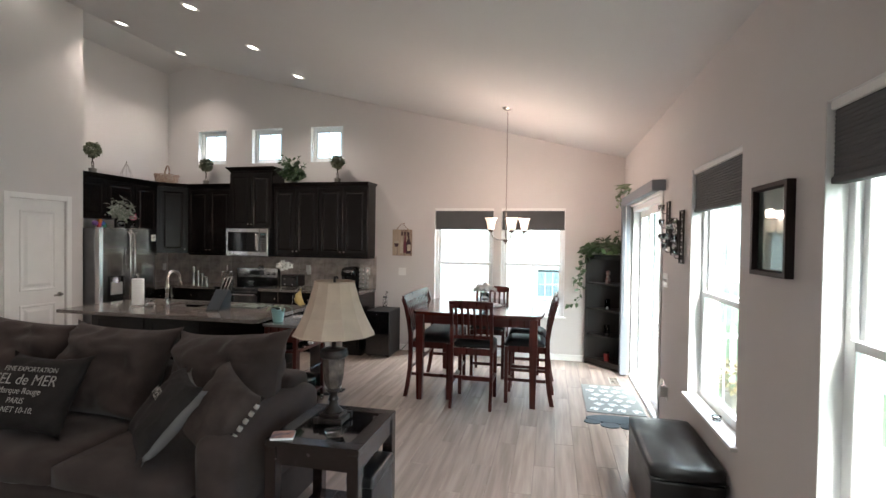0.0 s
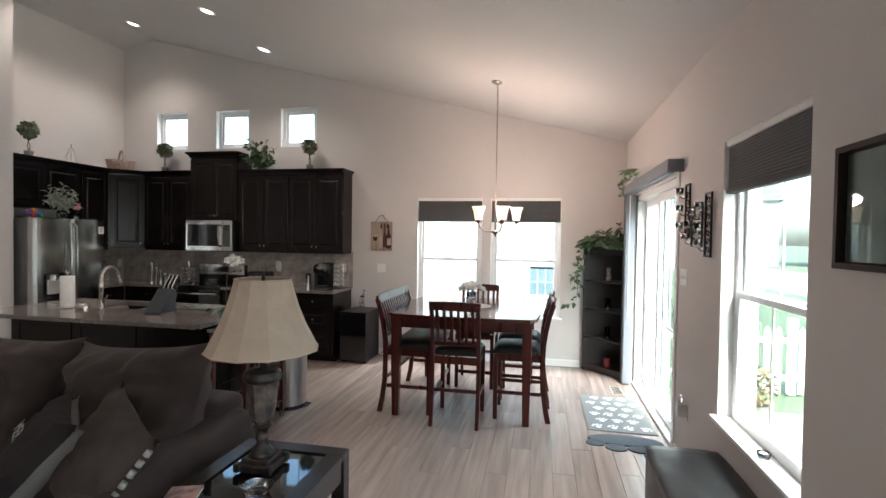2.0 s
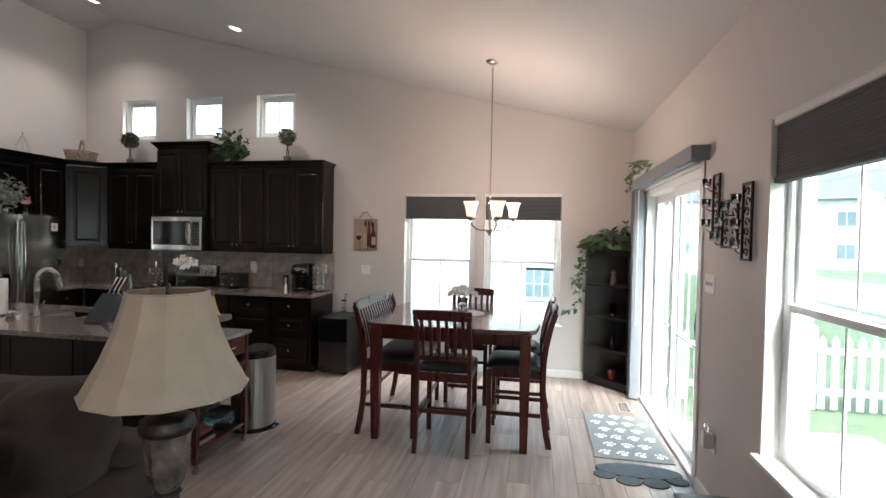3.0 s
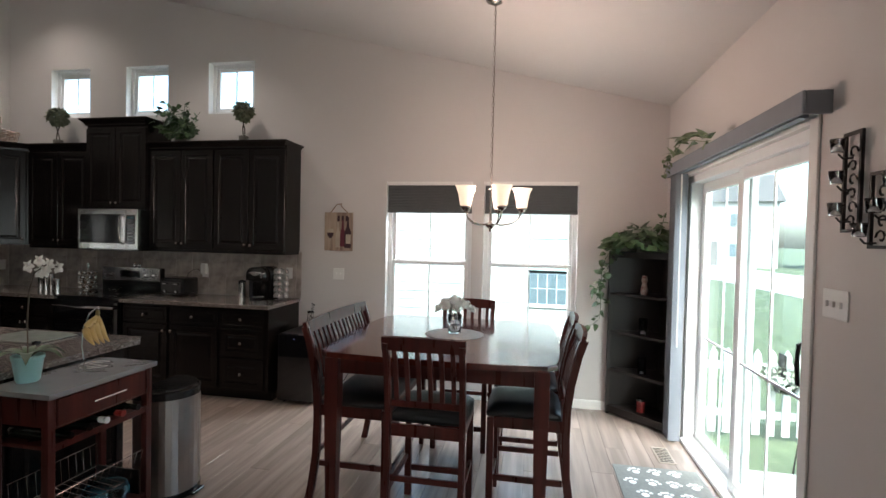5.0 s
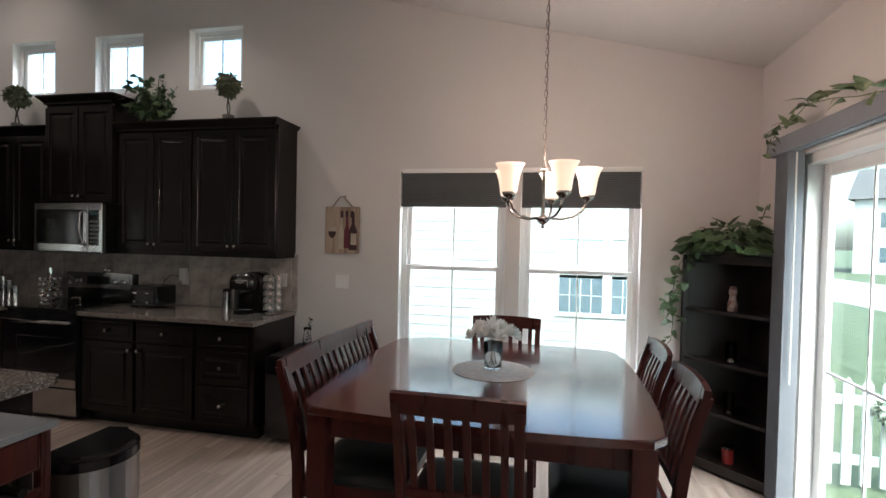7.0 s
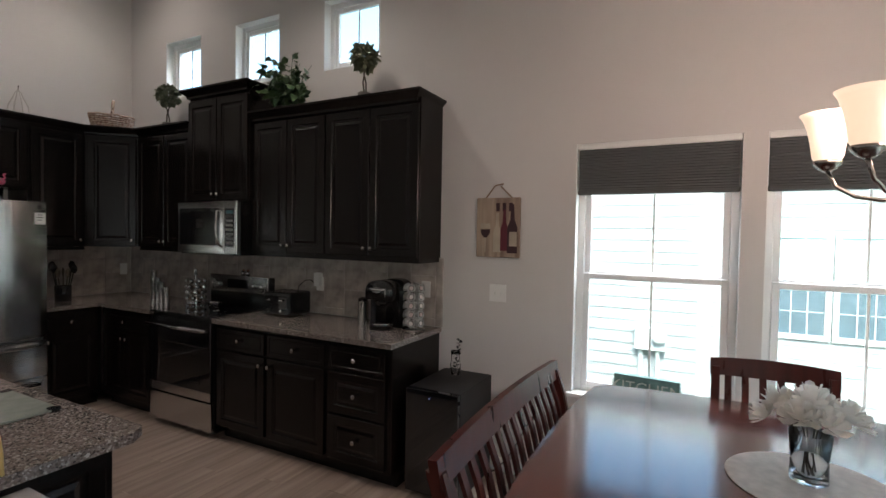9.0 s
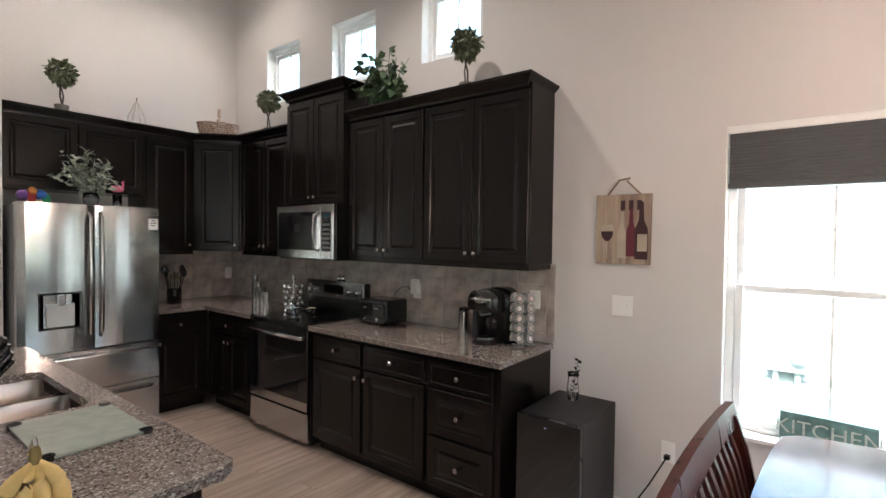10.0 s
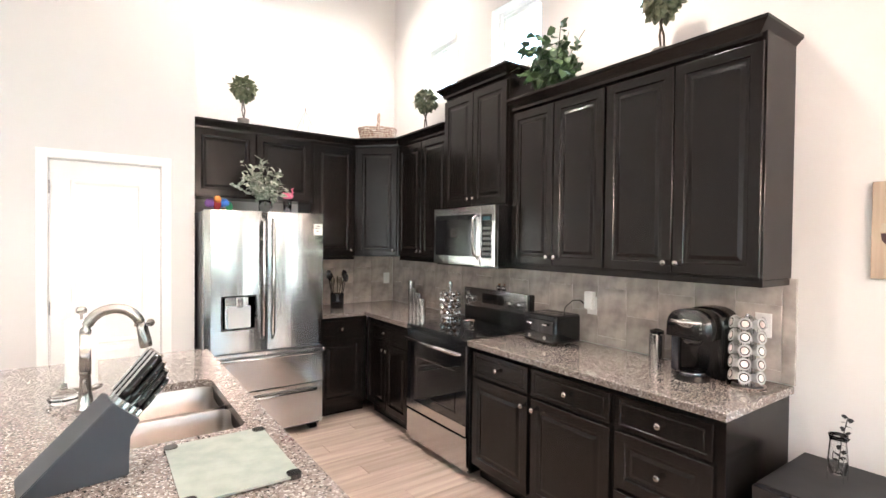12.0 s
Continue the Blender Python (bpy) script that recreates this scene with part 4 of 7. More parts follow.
def cushion(x0, x1, y0, y1, z0, z1, n=10, edge=0.02):
    """A padded seat, domed, with a rounded edge."""
    bm = bmesh.new()
    grid = []
    for i in range(n + 1):
        row = []
        for j in range(n + 1):
            u, v = i / n * 2 - 1, j / n * 2 - 1
            k = 1 - max(abs(u), abs(v)) ** 6
            bl = (1 - u ** 4) * (1 - v ** 4)
            row.append(bm.verts.new(((x0 + x1) / 2 + (x1 - x0) / 2 * u * (1 - 0.03 * v * v * (1 - k)), (y0 + y1) / 2 + (y1 - y0) / 2 * v * (1 - 0.03 * u * u), z0 + edge + (z1 - z0 - edge) * bl ** 0.35)))
        grid.append(row)
    for i in range(n):
        for j in range(n):
            bm.faces.new((grid[i][j], grid[i + 1][j], grid[i + 1][j + 1], grid[i][j + 1]))
    rim = [grid[i][0] for i in range(n)] + [grid[n][j] for j in range(n)] + [grid[i][n] for i in range(n, 0, -1)] + [grid[0][j] for j in range(n, 0, -1)]
    low = [bm.verts.new((v.co.x, v.co.y, z0)) for v in rim]
    for k in range(len(rim)):
        bm.faces.new((rim[k], low[k], low[(k + 1) % len(rim)], rim[(k + 1) % len(rim)]))
    bm.faces.new(low)
    return bm


def dining_seat(name, label, cat, at, rz, w, nslats, group):
    """Local: the back at y = 0, the front at negative y."""
    t = thing(name, label, cat, at, rz, group)
    hw = w / 2
    top, lean = 1.04, 0.085
    for s in (-1, 1):
        part("back_post", curve_post(s * (hw - 0.02), 0.032, 0.045, top, lean), CHERRY, t)
        part("leg", B((s * (hw - 0.03) - 0.019, -0.43, 0), (s * (hw - 0.03) + 0.019, -0.392, 0.585), 0.003), CHERRY, t)
        part("stretcher", B((s * (hw - 0.025) - 0.009, -0.392, 0.23), (s * (hw - 0.025) + 0.009, -0.012, 0.262), 0.002), CHERRY, t)
        part("seat_rail", B((s * (hw - 0.025) - 0.011, -0.392, 0.53), (s * (hw - 0.025) + 0.011, -0.02, 0.595), 0.002), CHERRY, t)
    part("seat_rail", B((-hw + 0.05, -0.42, 0.53), (hw - 0.05, -0.40, 0.595), 0.002), CHERRY, t)
    part("seat_rail", B((-hw + 0.037, -0.01, 0.53), (hw - 0.037, 0.01, 0.595), 0.002), CHERRY, t)
    part("foot_rail", B((-hw + 0.05, -0.42, 0.155), (hw - 0.05, -0.4, 0.19), 0.002), CHERRY, t)
    part("stretcher", B((-hw + 0.037, 0.0, 0.29), (hw - 0.037, 0.018, 0.32), 0.002), CHERRY, t)
    n = 10
    bm = bmesh.new()
    rows = []
    for k in range(n + 1):
        u = k / n * 2 - 1
        x, y = u * (hw - 0.0), lean + 0.018 * (1 - u * u)
        z1 = 1.073 + 0.008 * (1 - u * u)
        rows.append([bm.verts.new(p) for p in ((x, y - 0.024, 1.005), (x, y - 0.012, z1), (x, y + 0.012, z1 - 0.003), (x, y - 0.001, 1.003))])
    for r0, r1 in zip(rows, rows[1:]):
        for k in range(4):
            bm.faces.new((r0[k], r0[(k + 1) % 4], r1[(k + 1) % 4], r1[k]))
    bm.faces.new(rows[0][::-1])
    bm.faces.new(rows[-1])
    part("top_rail", bm, CHERRY, t)
    part("lower_rail", B((-hw + 0.036, -0.005, 0.69), (hw - 0.036, 0.018, 0.725), 0.003), CHERRY, t)
    for k in range(nslats):
        x = -hw + 0.036 + (w - 0.072) * (k + 0.5 + 0.0) / nslats
        bm = bmesh.new()
        rows = []
        for z, y in ((0.72, 0.006), (0.82, 0.024), (0.93, 0.052), (1.008, lean - 0.003)):
            rows.append([bm.verts.new((x + a * 0.0125, y + b * 0.006, z)) for a, b in ((-1, -1), (1, -1), (1, 1), (-1, 1))])
        for r0, r1 in zip(rows, rows[1:]):
            for q in range(4):
                bm.faces.new((r0[q], r0[(q + 1) % 4], r1[(q + 1) % 4], r1[q]))
        part("slat", bm, CHERRY, t)
    part("seat", cushion(-hw + 0.005, hw - 0.005, -0.44, -0.02, 0.597, 0.665), LEATHER, t, "padded black leather seat", smooth=True)
    return t


CL_ = "dark cherry counter-height chair with slatted back and black seat"
G = "chairs round the table"
ch = dining_seat("dining_chair", CL_, "chair", (-0.765, 4.80, 0), 180, 0.44, 6, G)
for x, y, a in ((-0.03, 5.24, -90), (-0.03, 5.78, -90), (-0.75, 6.305, 0)):
    copy_thing(ch, pose(x, y, 0, 0, 0, a))
dining_seat("dining_bench", "dark cherry two-seat bench with slatted back and black leather seat", "bench", (-1.45, 5.47, 0), 90, 1.02, 15, "")

# ---- chandelier ----
CX, CY = -0.525, 5.66
CZ = 2.83 + 0.249 * (RW - CX)
t = thing("chandelier", "brushed nickel five-arm chandelier with lit frosted glass shades", "chandelier", (CX, CY, 1.635))
H = CZ - 1.635
part("canopy", lathe(bmesh.new(), [(0.012, -0.03), (0.03, -0.025), (0.062, -0.006), (0.065, 0.0)], (0, 0, H + 0.004), 24), NICKEL, t, smooth=True)
bm = bmesh.new()
nl = int((H - 0.33) / 0.034)
for k in range(nl):
    z = 0.30 + (H - 0.33) * (k + 0.5) / nl
    a = 90 * (k % 2)
    pp = [Matrix.Rotation(radians(a), 3, "Z") @ Vector((0.008 * math.cos(q), 0, 0.021 * math.sin(q))) + Vector((0, 0, z)) for q in [2 * math.pi * i / 8 for i in range(9)]]
    tube(bm, pp, 0.0017, 4)
chain = part("chain", bm, DARKN, t)
chain["kind"] = "stuff"
part("cord", T([(0.004, 0.003, 0.3), (0.004, 0.003, H)], 0.002, 5), DARKN, t)
bm = lathe(bmesh.new(), [(0.003, 0.0), (0.01, 0.006), (0.006, 0.018), (0.018, 0.024), (0.036, 0.045), (0.036, 0.055), (0.014, 0.062), (0.009, 0.075), (0.008, 0.28), (0.014, 0.285), (0.014, 0.295), (0.005, 0.30)], seg=16)
part("column", bm, NICKEL, t, smooth=True)
for k in range(5):
    a = radians(72 * k + 7)
    ca, sa = math.cos(a), math.sin(a)
    arm = [(0.03, 0.05), (0.09, 0.048), (0.145, 0.060), (0.19, 0.09), (0.2115, 0.137)]
    ar = part("arm", T([(r * ca, r * sa, z) for r, z in arm], 0.006, 8), NICKEL, t, smooth=True)
    cup = lathe(bmesh.new(), [(0.008, 0.133), (0.022, 0.141), (0.034, 0.155), (0.036, 0.165), (0.03, 0.165)], (0.212 * ca, 0.212 * sa, 0), 16)
    part("socket_cup", cup, NICKEL, ar, smooth=True)
    sh = shell(bmesh.new(), [(0.03, 0.163), (0.037, 0.176), (0.042, 0.214), (0.049, 0.251), (0.060, 0.283), (0.069, 0.298), (0.066, 0.298), (0.056, 0.282), (0.045, 0.251), (0.038, 0.214), (0.033, 0.179), (0.026, 0.165)], (0.212 * ca, 0.212 * sa, 0), 24)
    part("glass_shade", sh, BULB, ar, "frosted glass shade, lit", smooth=True)
for k in range(5):
    a = radians(72 * k + 7)
    lamp = new("chandelier_light", bpy.data.lights.new("chandelier_light", "POINT"))
    lamp.data.energy, lamp.data.color, lamp.data.shadow_soft_size = 0.85, (1.0, 0.72, 0.61), 0.05
    lamp.location = (CX + 0.212 * math.cos(a), CY + 0.212 * math.sin(a), 1.635 + 0.36)

# ---- on the table ----
t = thing("placemat", "round woven off-white placemat on the table", "placemat", (-0.745, 5.60, 0.9285))
part("weave", lathe(bmesh.new(), [(0.193, 0), (0.20, 0.002), (0.193, 0.004)], seg=48), mat("cream_woven", (0.66, 0.62, 0.58), 0.95, vary=0.1, scale=30, bump=0.6, bscale=180), t)
t = thing("vase", "clear glass vase with white silk roses on the placemat", "vase", (-0.75, 5.62, 0.933))
part("glass_vase", shell(bmesh.new(), [(0.001, 0.0), (0.042, 0.0), (0.045, 0.004), (0.043, 0.06), (0.05, 0.13), (0.047, 0.13), (0.04, 0.06), (0.041, 0.012), (0.001, 0.012)], seg=24), GLASS, t, smooth=True)
bm = bmesh.new()
for k in range(9):
    a = rnd(0, 6.28)
    tube(bm, [(0.02 * math.cos(a + 2), 0.02 * math.sin(a + 2), 0.015), (0.02 * math.cos(a), 0.02 * math.sin(a), 0.1), (0.05 * math.cos(a), 0.05 * math.sin(a), 0.17)], 0.002, 5)
part("stem", bm, STEM, t)


def rose(parent, c, r, tilt):
    bm = bmesh.new()
    c = Vector(c)
    R = Matrix.Rotation(tilt[0], 3, "X") @ Matrix.Rotation(tilt[1], 3, "Y")
    for layer, (rr, n, open_) in enumerate(((0.3, 4, 0.1), (0.52, 5, 0.25), (0.72, 6, 0.45), (0.88, 7, 0.65))):
        for k in range(n):
            a = 2 * math.pi * (k + layer * 0.37) / n + rnd(-0.1, 0.1)
            rows = []
            for i in range(4):
                s = i / 3
                rad = r * rr * (0.15 + 0.85 * s ** 0.7) * (1 + 0.08 * math.sin(k * 3))
                z = r * (0.98 - 0.17 * layer) * s * (1.0 - 0.25 * open_ * s)
                wd = (2.4 / n) * (0.45 + 0.75 * math.sin(math.pi * min(1, s * 0.75 + 0.1)))
                rows.append([bm.verts.new(c + R @ Vector((rad * math.cos(a + wd * q), rad * math.sin(a + wd * q), z - 0.06 * r * abs(q) * s))) for q in (-1, -0.5, 0, 0.5, 1)])
            for r0, r1 in zip(rows, rows[1:]):
                for q in range(4):
                    bm.faces.new((r0[q], r0[q + 1], r1[q + 1], r1[q]))
    part("rose", bm, PETAL, parent, "white silk rose", smooth=True)


for c, r in (((0, 0, 0.16), 0.058), ((0.065, 0.0, 0.145), 0.048), ((-0.06, 0.02, 0.15), 0.05), ((0.02, -0.055, 0.14), 0.046), ((-0.03, -0.05, 0.145), 0.045), ((0.03, 0.06, 0.15), 0.045), ((-0.03, 0.06, 0.14), 0.045), ((0.1, 0.03, 0.13), 0.036), ((-0.1, -0.01, 0.13), 0.036)):
    rose(t, (c[0], c[1], 0.15 + (c[2] - 0.125) * 1.2), r * 1.3, (-c[1] * 8, c[0] * 8))

# ---- sofa ----
def pad(bm, c, size, rot=(0, 0, 0), n=10, puff=0.6, pinch=0.0, crease=0.012, horn=0.0):
    """A stuffed cushion: a rounded box whose thickness falls off at its edge; local z is its thickness."""
    sx, sy, sz = size
    R = rot if isinstance(rot, Matrix) else Euler([radians(a) for a in rot]).to_matrix()
    c = Vector(c)
    top, bot = [], []
    for i in range(n + 1):
        rt, rb = [], []
        for j in range(n + 1):
            u, v = i / n * 2 - 1, j / n * 2 - 1
            f = ((1 - abs(u) ** 3) * (1 - abs(v) ** 3)) ** 0.45
            cx = u * sx / 2 * (1 + horn * (u * v) ** 6 - 0.05 * (u * v) ** 4) * (1 - pinch * (1 - abs(v) ** 2) * abs(u))
            cy = v * sy / 2 * (1 + horn * (u * v) ** 6 - 0.05 * (u * v) ** 4) * (1 - pinch * (1 - abs(u) ** 2) * abs(v))
            wr = crease * noise.noise(Vector((u * 2.2 + c.x * 3, v * 2.2 + c.y, c.z))) + crease * 0.6 * noise.noise(Vector((u * 5, v * 5 + c.x, 1)))
            h = sz / 2 * ((1 - puff) + puff * f) if puff < 1 else sz / 2 * f
            edge = 0 if (abs(u) < 1 and abs(v) < 1) else 1
            rt.append(bm.verts.new(c + R @ Vector((cx, cy, h + (0 if edge else wr)))))
            rb.append(rt[-1] if (edge and puff >= 1) else bm.verts.new(c + R @ Vector((cx, cy, -h + (0 if edge else wr)))))
        top.append(rt)
        bot.append(rb)
    for i in range(n):
        for j in range(n):
            bm.faces.new((top[i][j], top[i + 1][j], top[i + 1][j + 1], top[i][j + 1]))
            bm.faces.new((bot[i][j], bot[i][j + 1], bot[i + 1][j + 1], bot[i + 1][j]))
    if puff < 1:
        for i in range(n):
            for r0, r1 in ((0, 0), (n, n)):
                bm.faces.new((top[i][r0], bot[i][r0], bot[i + 1][r0], top[i + 1][r0]))
                bm.faces.new((top[r0][i], top[r0][i + 1], bot[r0][i + 1], bot[r0][i]))
    return bm


SXR = -1.50
t = thing("sofa", "brown-grey microfibre three-seat sofa with loose back cushions", "sofa", (-2.95, 2.51, 0))
w = 1.45
part("base", B((-w, -0.42, 0.06), (w, 0.52, 0.30), 0.03, 3), SOFA, t, smooth=True)
part("back", B((-w + 0.1, 0.30, 0.28), (w - 0.1, 0.54, 0.78), 0.07, 4), SOFA, t, smooth=True)
for s in (-1, 1):
    bm = B((s * (w - 0.12) - 0.125, -0.44, 0.05), (s * (w - 0.12) + 0.125, 0.50, 0.67), 0.105, 6)
    for v in bm.verts:
        if v.co.z > 0.4:
            v.co.z += 0.05 * (v.co.y + 0.46) / 0.96
            v.co.x += s * 0.012 * math.sin(v.co.y * 7)
        if v.co.z < 0.3:
            v.co.x = s * (w - 0.14) + (v.co.x - s * (w - 0.14)) * 0.88
    part("arm", bm, SOFA, t, smooth=True)
for k in range(3):
    x = -0.79 + 0.79 * k
    part("seat_cushion", pad(bmesh.new(), (x, -0.16, 0.40), (0.80, 0.68, 0.20), puff=0.5, n=14, crease=0.02), SOFA, t, smooth=True)
    part("back_cushion", pad(bmesh.new(), (x + (0.0, 0.02, 0.11)[k], 0.24, 0.75), (0.87, 0.62, 0.36), (68 - 4 * (k == 1), (3, 0, -5)[k], 2 - k * 4), puff=0.97, n=24, crease=0.06, pinch=0.07, horn=0.12), SOFA, t, smooth=True)
for x in (-1.3, 1.3):
    for y in (-0.38, 0.46):
        part("foot", lathe(bmesh.new(), [(0.02, 0), (0.03, 0.062)], (x, y, 0), 12), BLACKP, t)


def pillow(label, at, rot, size, cover=SOFAB):
    t = thing("throw_pillow", label, "pillow", at, 0)
    part("cover", pad(bmesh.new(), (0, 0, 0), size, rot, n=16, puff=1.0, pinch=0.10, crease=0.02, horn=0.13), cover, t, smooth=True)
    return t


def words(parent, body, size, m, name="lettering"):
    cu = bpy.data.curves.new("words", "FONT")
    cu.body, cu.size, cu.extrude, cu.align_x, cu.align_y = body, size, 0.0006, "CENTER", "CENTER"
    tmp = new("words", cu)
    dg = bpy.context.evaluated_depsgraph_get()
    me = bpy.data.meshes.new_from_object(tmp.evaluated_get(dg))
    bpy.data.objects.remove(tmp)
    ob = new(name, me)
    me.materials.clear()
    me.materials.append(PRINT)
    ob.parent = parent
    ob.matrix_basis = m
    return ob


p1 = pillow("charcoal throw pillow with faded cream printed words on the sofa", (-3.03, 2.33, 0.71), (60, 0, 4), (0.55, 0.47, 0.17))
base = Matrix.Translation((0.0, -0.078, 0.025)) @ Euler([radians(60), 0, radians(4)]).to_matrix().to_4x4()
for body, sz, v in (("FINE EXPORTATION", 0.040, 0.135), ("SEL de MER", 0.088, 0.07), ("Marque Rouge", 0.050, 0.005), ("PARIS", 0.046, -0.05), ("00. NET 10-10.", 0.046, -0.1)):
    words(p1, body, sz, base @ Matrix.Translation((0, v, 0.030 - abs(v) * 0.1)))
R2 = Matrix.Rotation(radians(-24), 3, Vector((0.67, -0.74, 0))) @ Euler([radians(72), 0, radians(-40)]).to_matrix()
p2 = pillow("charcoal throw pillow with printed letters and a grey back", (-2.06, 2.26, 0.72), R2, (0.43, 0.43, 0.15))
words(p2, "MER", 0.075, R2.to_4x4() @ Matrix.Translation((-0.02, 0.05, 0.088)))
R3 = Euler([radians(60), 0, radians(-20)]).to_matrix() @ Matrix.Rotation(radians(-20), 3, "Z")
p3 = pillow("grey-brown throw pillow with a striped ruffled edge", (-1.72, 2.27, 0.73), R3, (0.43, 0.43, 0.17), mat("brown_grey_pillow", (0.060, 0.045, 0.040), 0.95, vary=0.18, scale=9, bump=0.5, bscale=220, spec=0.2))


def rim(size, R, a, b, n=14, off=0.0):
    """Points along a pillow's seam, from side a to side b, in quarters round it."""
    out = []
    for k in range(n + 1):
        q = (a + (b - a) * k / n) % 4
        e, f_ = int(q), (q - int(q)) * 2 - 1
        u, v = ((f_, -1), (1, f_), (-f_, 1), (-1, -f_))[e]
        c_ = (1 - 0.05 * (u * v) ** 4)
        x = u * size[0] / 2 * c_ * (1 - 0.08 * (1 - v * v) * abs(u)) * (1 + off)
        y = v * size[1] / 2 * c_ * (1 - 0.08 * (1 - u * u) * abs(v)) * (1 + off)
        out.append(R @ Vector((x, y, 0)))
    return out


part("back_cover", pad(bmesh.new(), R2 @ Vector((0.004, 0, -0.034)), (0.425, 0.425, 0.14), R2, n=16, puff=1.0, pinch=0.1, crease=0.004, horn=0.12), GREYC, p2, "plain grey cotton back", smooth=True)
rf = rim((0.43, 0.43), R3, 1.05, 1.95, 18, 0.05)
for k in range(0, 18, 2):
    part("ruffle", T([rf[k], rf[k + 1]], 0.014, 6), PIPE, p3, "cream ruffle", smooth=True)

# ---- end table, lamp ----
TT = (-1.135, 2.455)
TH = 0.66
t = thing("end_table", "dark espresso end table with an inset smoked glass top", "end table", (*TT, 0))
hx, hy = 0.25, 0.285
for sx in (-1, 1):
    for sy in (-1, 1):
        part("leg", B((sx * (hx - 0.03) - 0.03, sy * (hy - 0.03) - 0.03, 0), (sx * (hx - 0.03) + 0.03, sy * (hy - 0.03) + 0.03, TH - 0.03), 0.004, 2), TABLEW, t)
for a, b in (((-hx, -hy, TH - 0.03), (hx, -hy + 0.075, TH)), ((-hx, hy - 0.075, TH - 0.03), (hx, hy, TH)), ((-hx, -hy + 0.0755, TH - 0.03), (-hx + 0.075, hy - 0.0755, TH)), ((hx - 0.075, -hy + 0.0755, TH - 0.03), (hx, hy - 0.0755, TH))):
    part("top_frame", B(a, b, 0.003, 2), TABLEW, t)
part("glass_inset", B((-hx + 0.076, -hy + 0.076, TH - 0.018), (hx - 0.076, hy - 0.076, TH - 0.008)), BLACKG, t, "smoked glass panel")
for a, b in (((-hx + 0.06, -hy + 0.008, TH - 0.12), (hx - 0.06, -hy + 0.03, TH - 0.031)), ((-hx + 0.06, hy - 0.03, TH - 0.12), (hx - 0.06, hy - 0.008, TH - 0.031)),
             ((-hx + 0.008, -hy + 0.06, TH - 0.12), (-hx + 0.03, hy - 0.06, TH - 0.031)), ((hx - 0.03, -hy + 0.06, TH - 0.12), (hx - 0.008, hy - 0.06, TH - 0.031))):
    part("apron", B(a, b, 0.002), TABLEW, t)
part("shelf", B((-hx + 0.01, -hy + 0.01, 0.12), (hx - 0.01, hy - 0.01, 0.145), 0.003), TABLEW, t)
t = thing("storage_stool", "low dark leather stool beside the end table", "stool", (-0.935, 2.47, 0))
part("box", B((-0.07, -0.16, 0.15), (0.07, 0.16, 0.40), 0.006, 2), LEATHER, t)
part("lid", B((-0.075, -0.165, 0.402), (0.075, 0.165, 0.46), 0.015, 3), LEATHER, t, smooth=True)

LB = (-1.17, 2.50)
t = thing("table_lamp", "table lamp with cream panelled bell shade and bronze urn base", "table lamp", (*LB, TH))
bm = B((-0.075, -0.075, 0.0), (0.075, 0.075, 0.03), 0.008, 2)
box(bm, (-0.06, -0.06, 0.03), (0.06, 0.06, 0.05), 0.008, 2)
for sx in (-1, 1):
    for sy in (-1, 1):
        box(bm, (sx * 0.068 - 0.014, sy * 0.068 - 0.014, 0.0), (sx * 0.068 + 0.014, sy * 0.068 + 0.014, 0.036), 0.007, 2)
part("foot", bm, BRONZE, t)
part("stem", lathe(bmesh.new(), [(0.055, 0.05), (0.045, 0.065), (0.028, 0.085), (0.022, 0.11), (0.03, 0.12), (0.024, 0.13), (0.02, 0.15), (0.034, 0.165), (0.042, 0.172), (0.034, 0.18)], seg=20), BRONZE, t, smooth=True)
part("urn", lathe(bmesh.new(), [(0.03, 0.18), (0.046, 0.20), (0.056, 0.24), (0.062, 0.30), (0.066, 0.355)], seg=8), STONEC, t, "mottled grey-brown urn")
part("collar", lathe(bmesh.new(), [(0.070, 0.355), (0.076, 0.362), (0.078, 0.38), (0.070, 0.388), (0.074, 0.395), (0.05, 0.405), (0.012, 0.41), (0.012, 0.50)], seg=20), BRONZE, t, smooth=True)
sh = shell(bmesh.new(), [(0.224, 0.485), (0.206, 0.52), (0.173, 0.585), (0.143, 0.66), (0.121, 0.735), (0.111, 0.775), (0.109, 0.775), (0.119, 0.735), (0.141, 0.66), (0.171, 0.585), (0.204, 0.52), (0.222, 0.485)], seg=12, phase=radians(8))
sd = part("shade", sh, LAMPSH, t, "cream eight-panel bell shade")
for z, r in ((0.486, 0.224), (0.774, 0.111)):
    rim = [(r * math.cos(2 * math.pi * k / 12 + radians(8)), r * math.sin(2 * math.pi * k / 12 + radians(8)), z) for k in range(13)]
    part("piping", T(rim, 0.0035, 6), LAMPSH, sd)
part("harp", T([(0.0, -0.0, 0.46)] + arc((0, 0, 0.60), 0.06, -80, 260, 14, "xz"), 0.002, 5), NICKEL, t)
part("finial", lathe(bmesh.new(), [(0.004, 0.66), (0.008, 0.77), (0.006, 0.795), (0.003, 0.80)], seg=10), BRONZE, t)
t = thing("glass_ashtray", "clear cut-glass dish on the end table", "glass dish", (-1.07, 2.31, TH))
part("dish", shell(bmesh.new(), [(0.001, 0.006), (0.04, 0.0), (0.045, 0.003), (0.055, 0.03), (0.05, 0.03), (0.042, 0.012), (0.001, 0.01)], seg=16), GLASS, t, smooth=False)
t = thing("booklet", "small booklet with a photo cover on the end table", "booklet", (-1.315, 2.225, TH), 20)
part("pages", B((-0.055, -0.045, 0), (0.055, 0.045, 0.012), 0.001), WHITE, t)
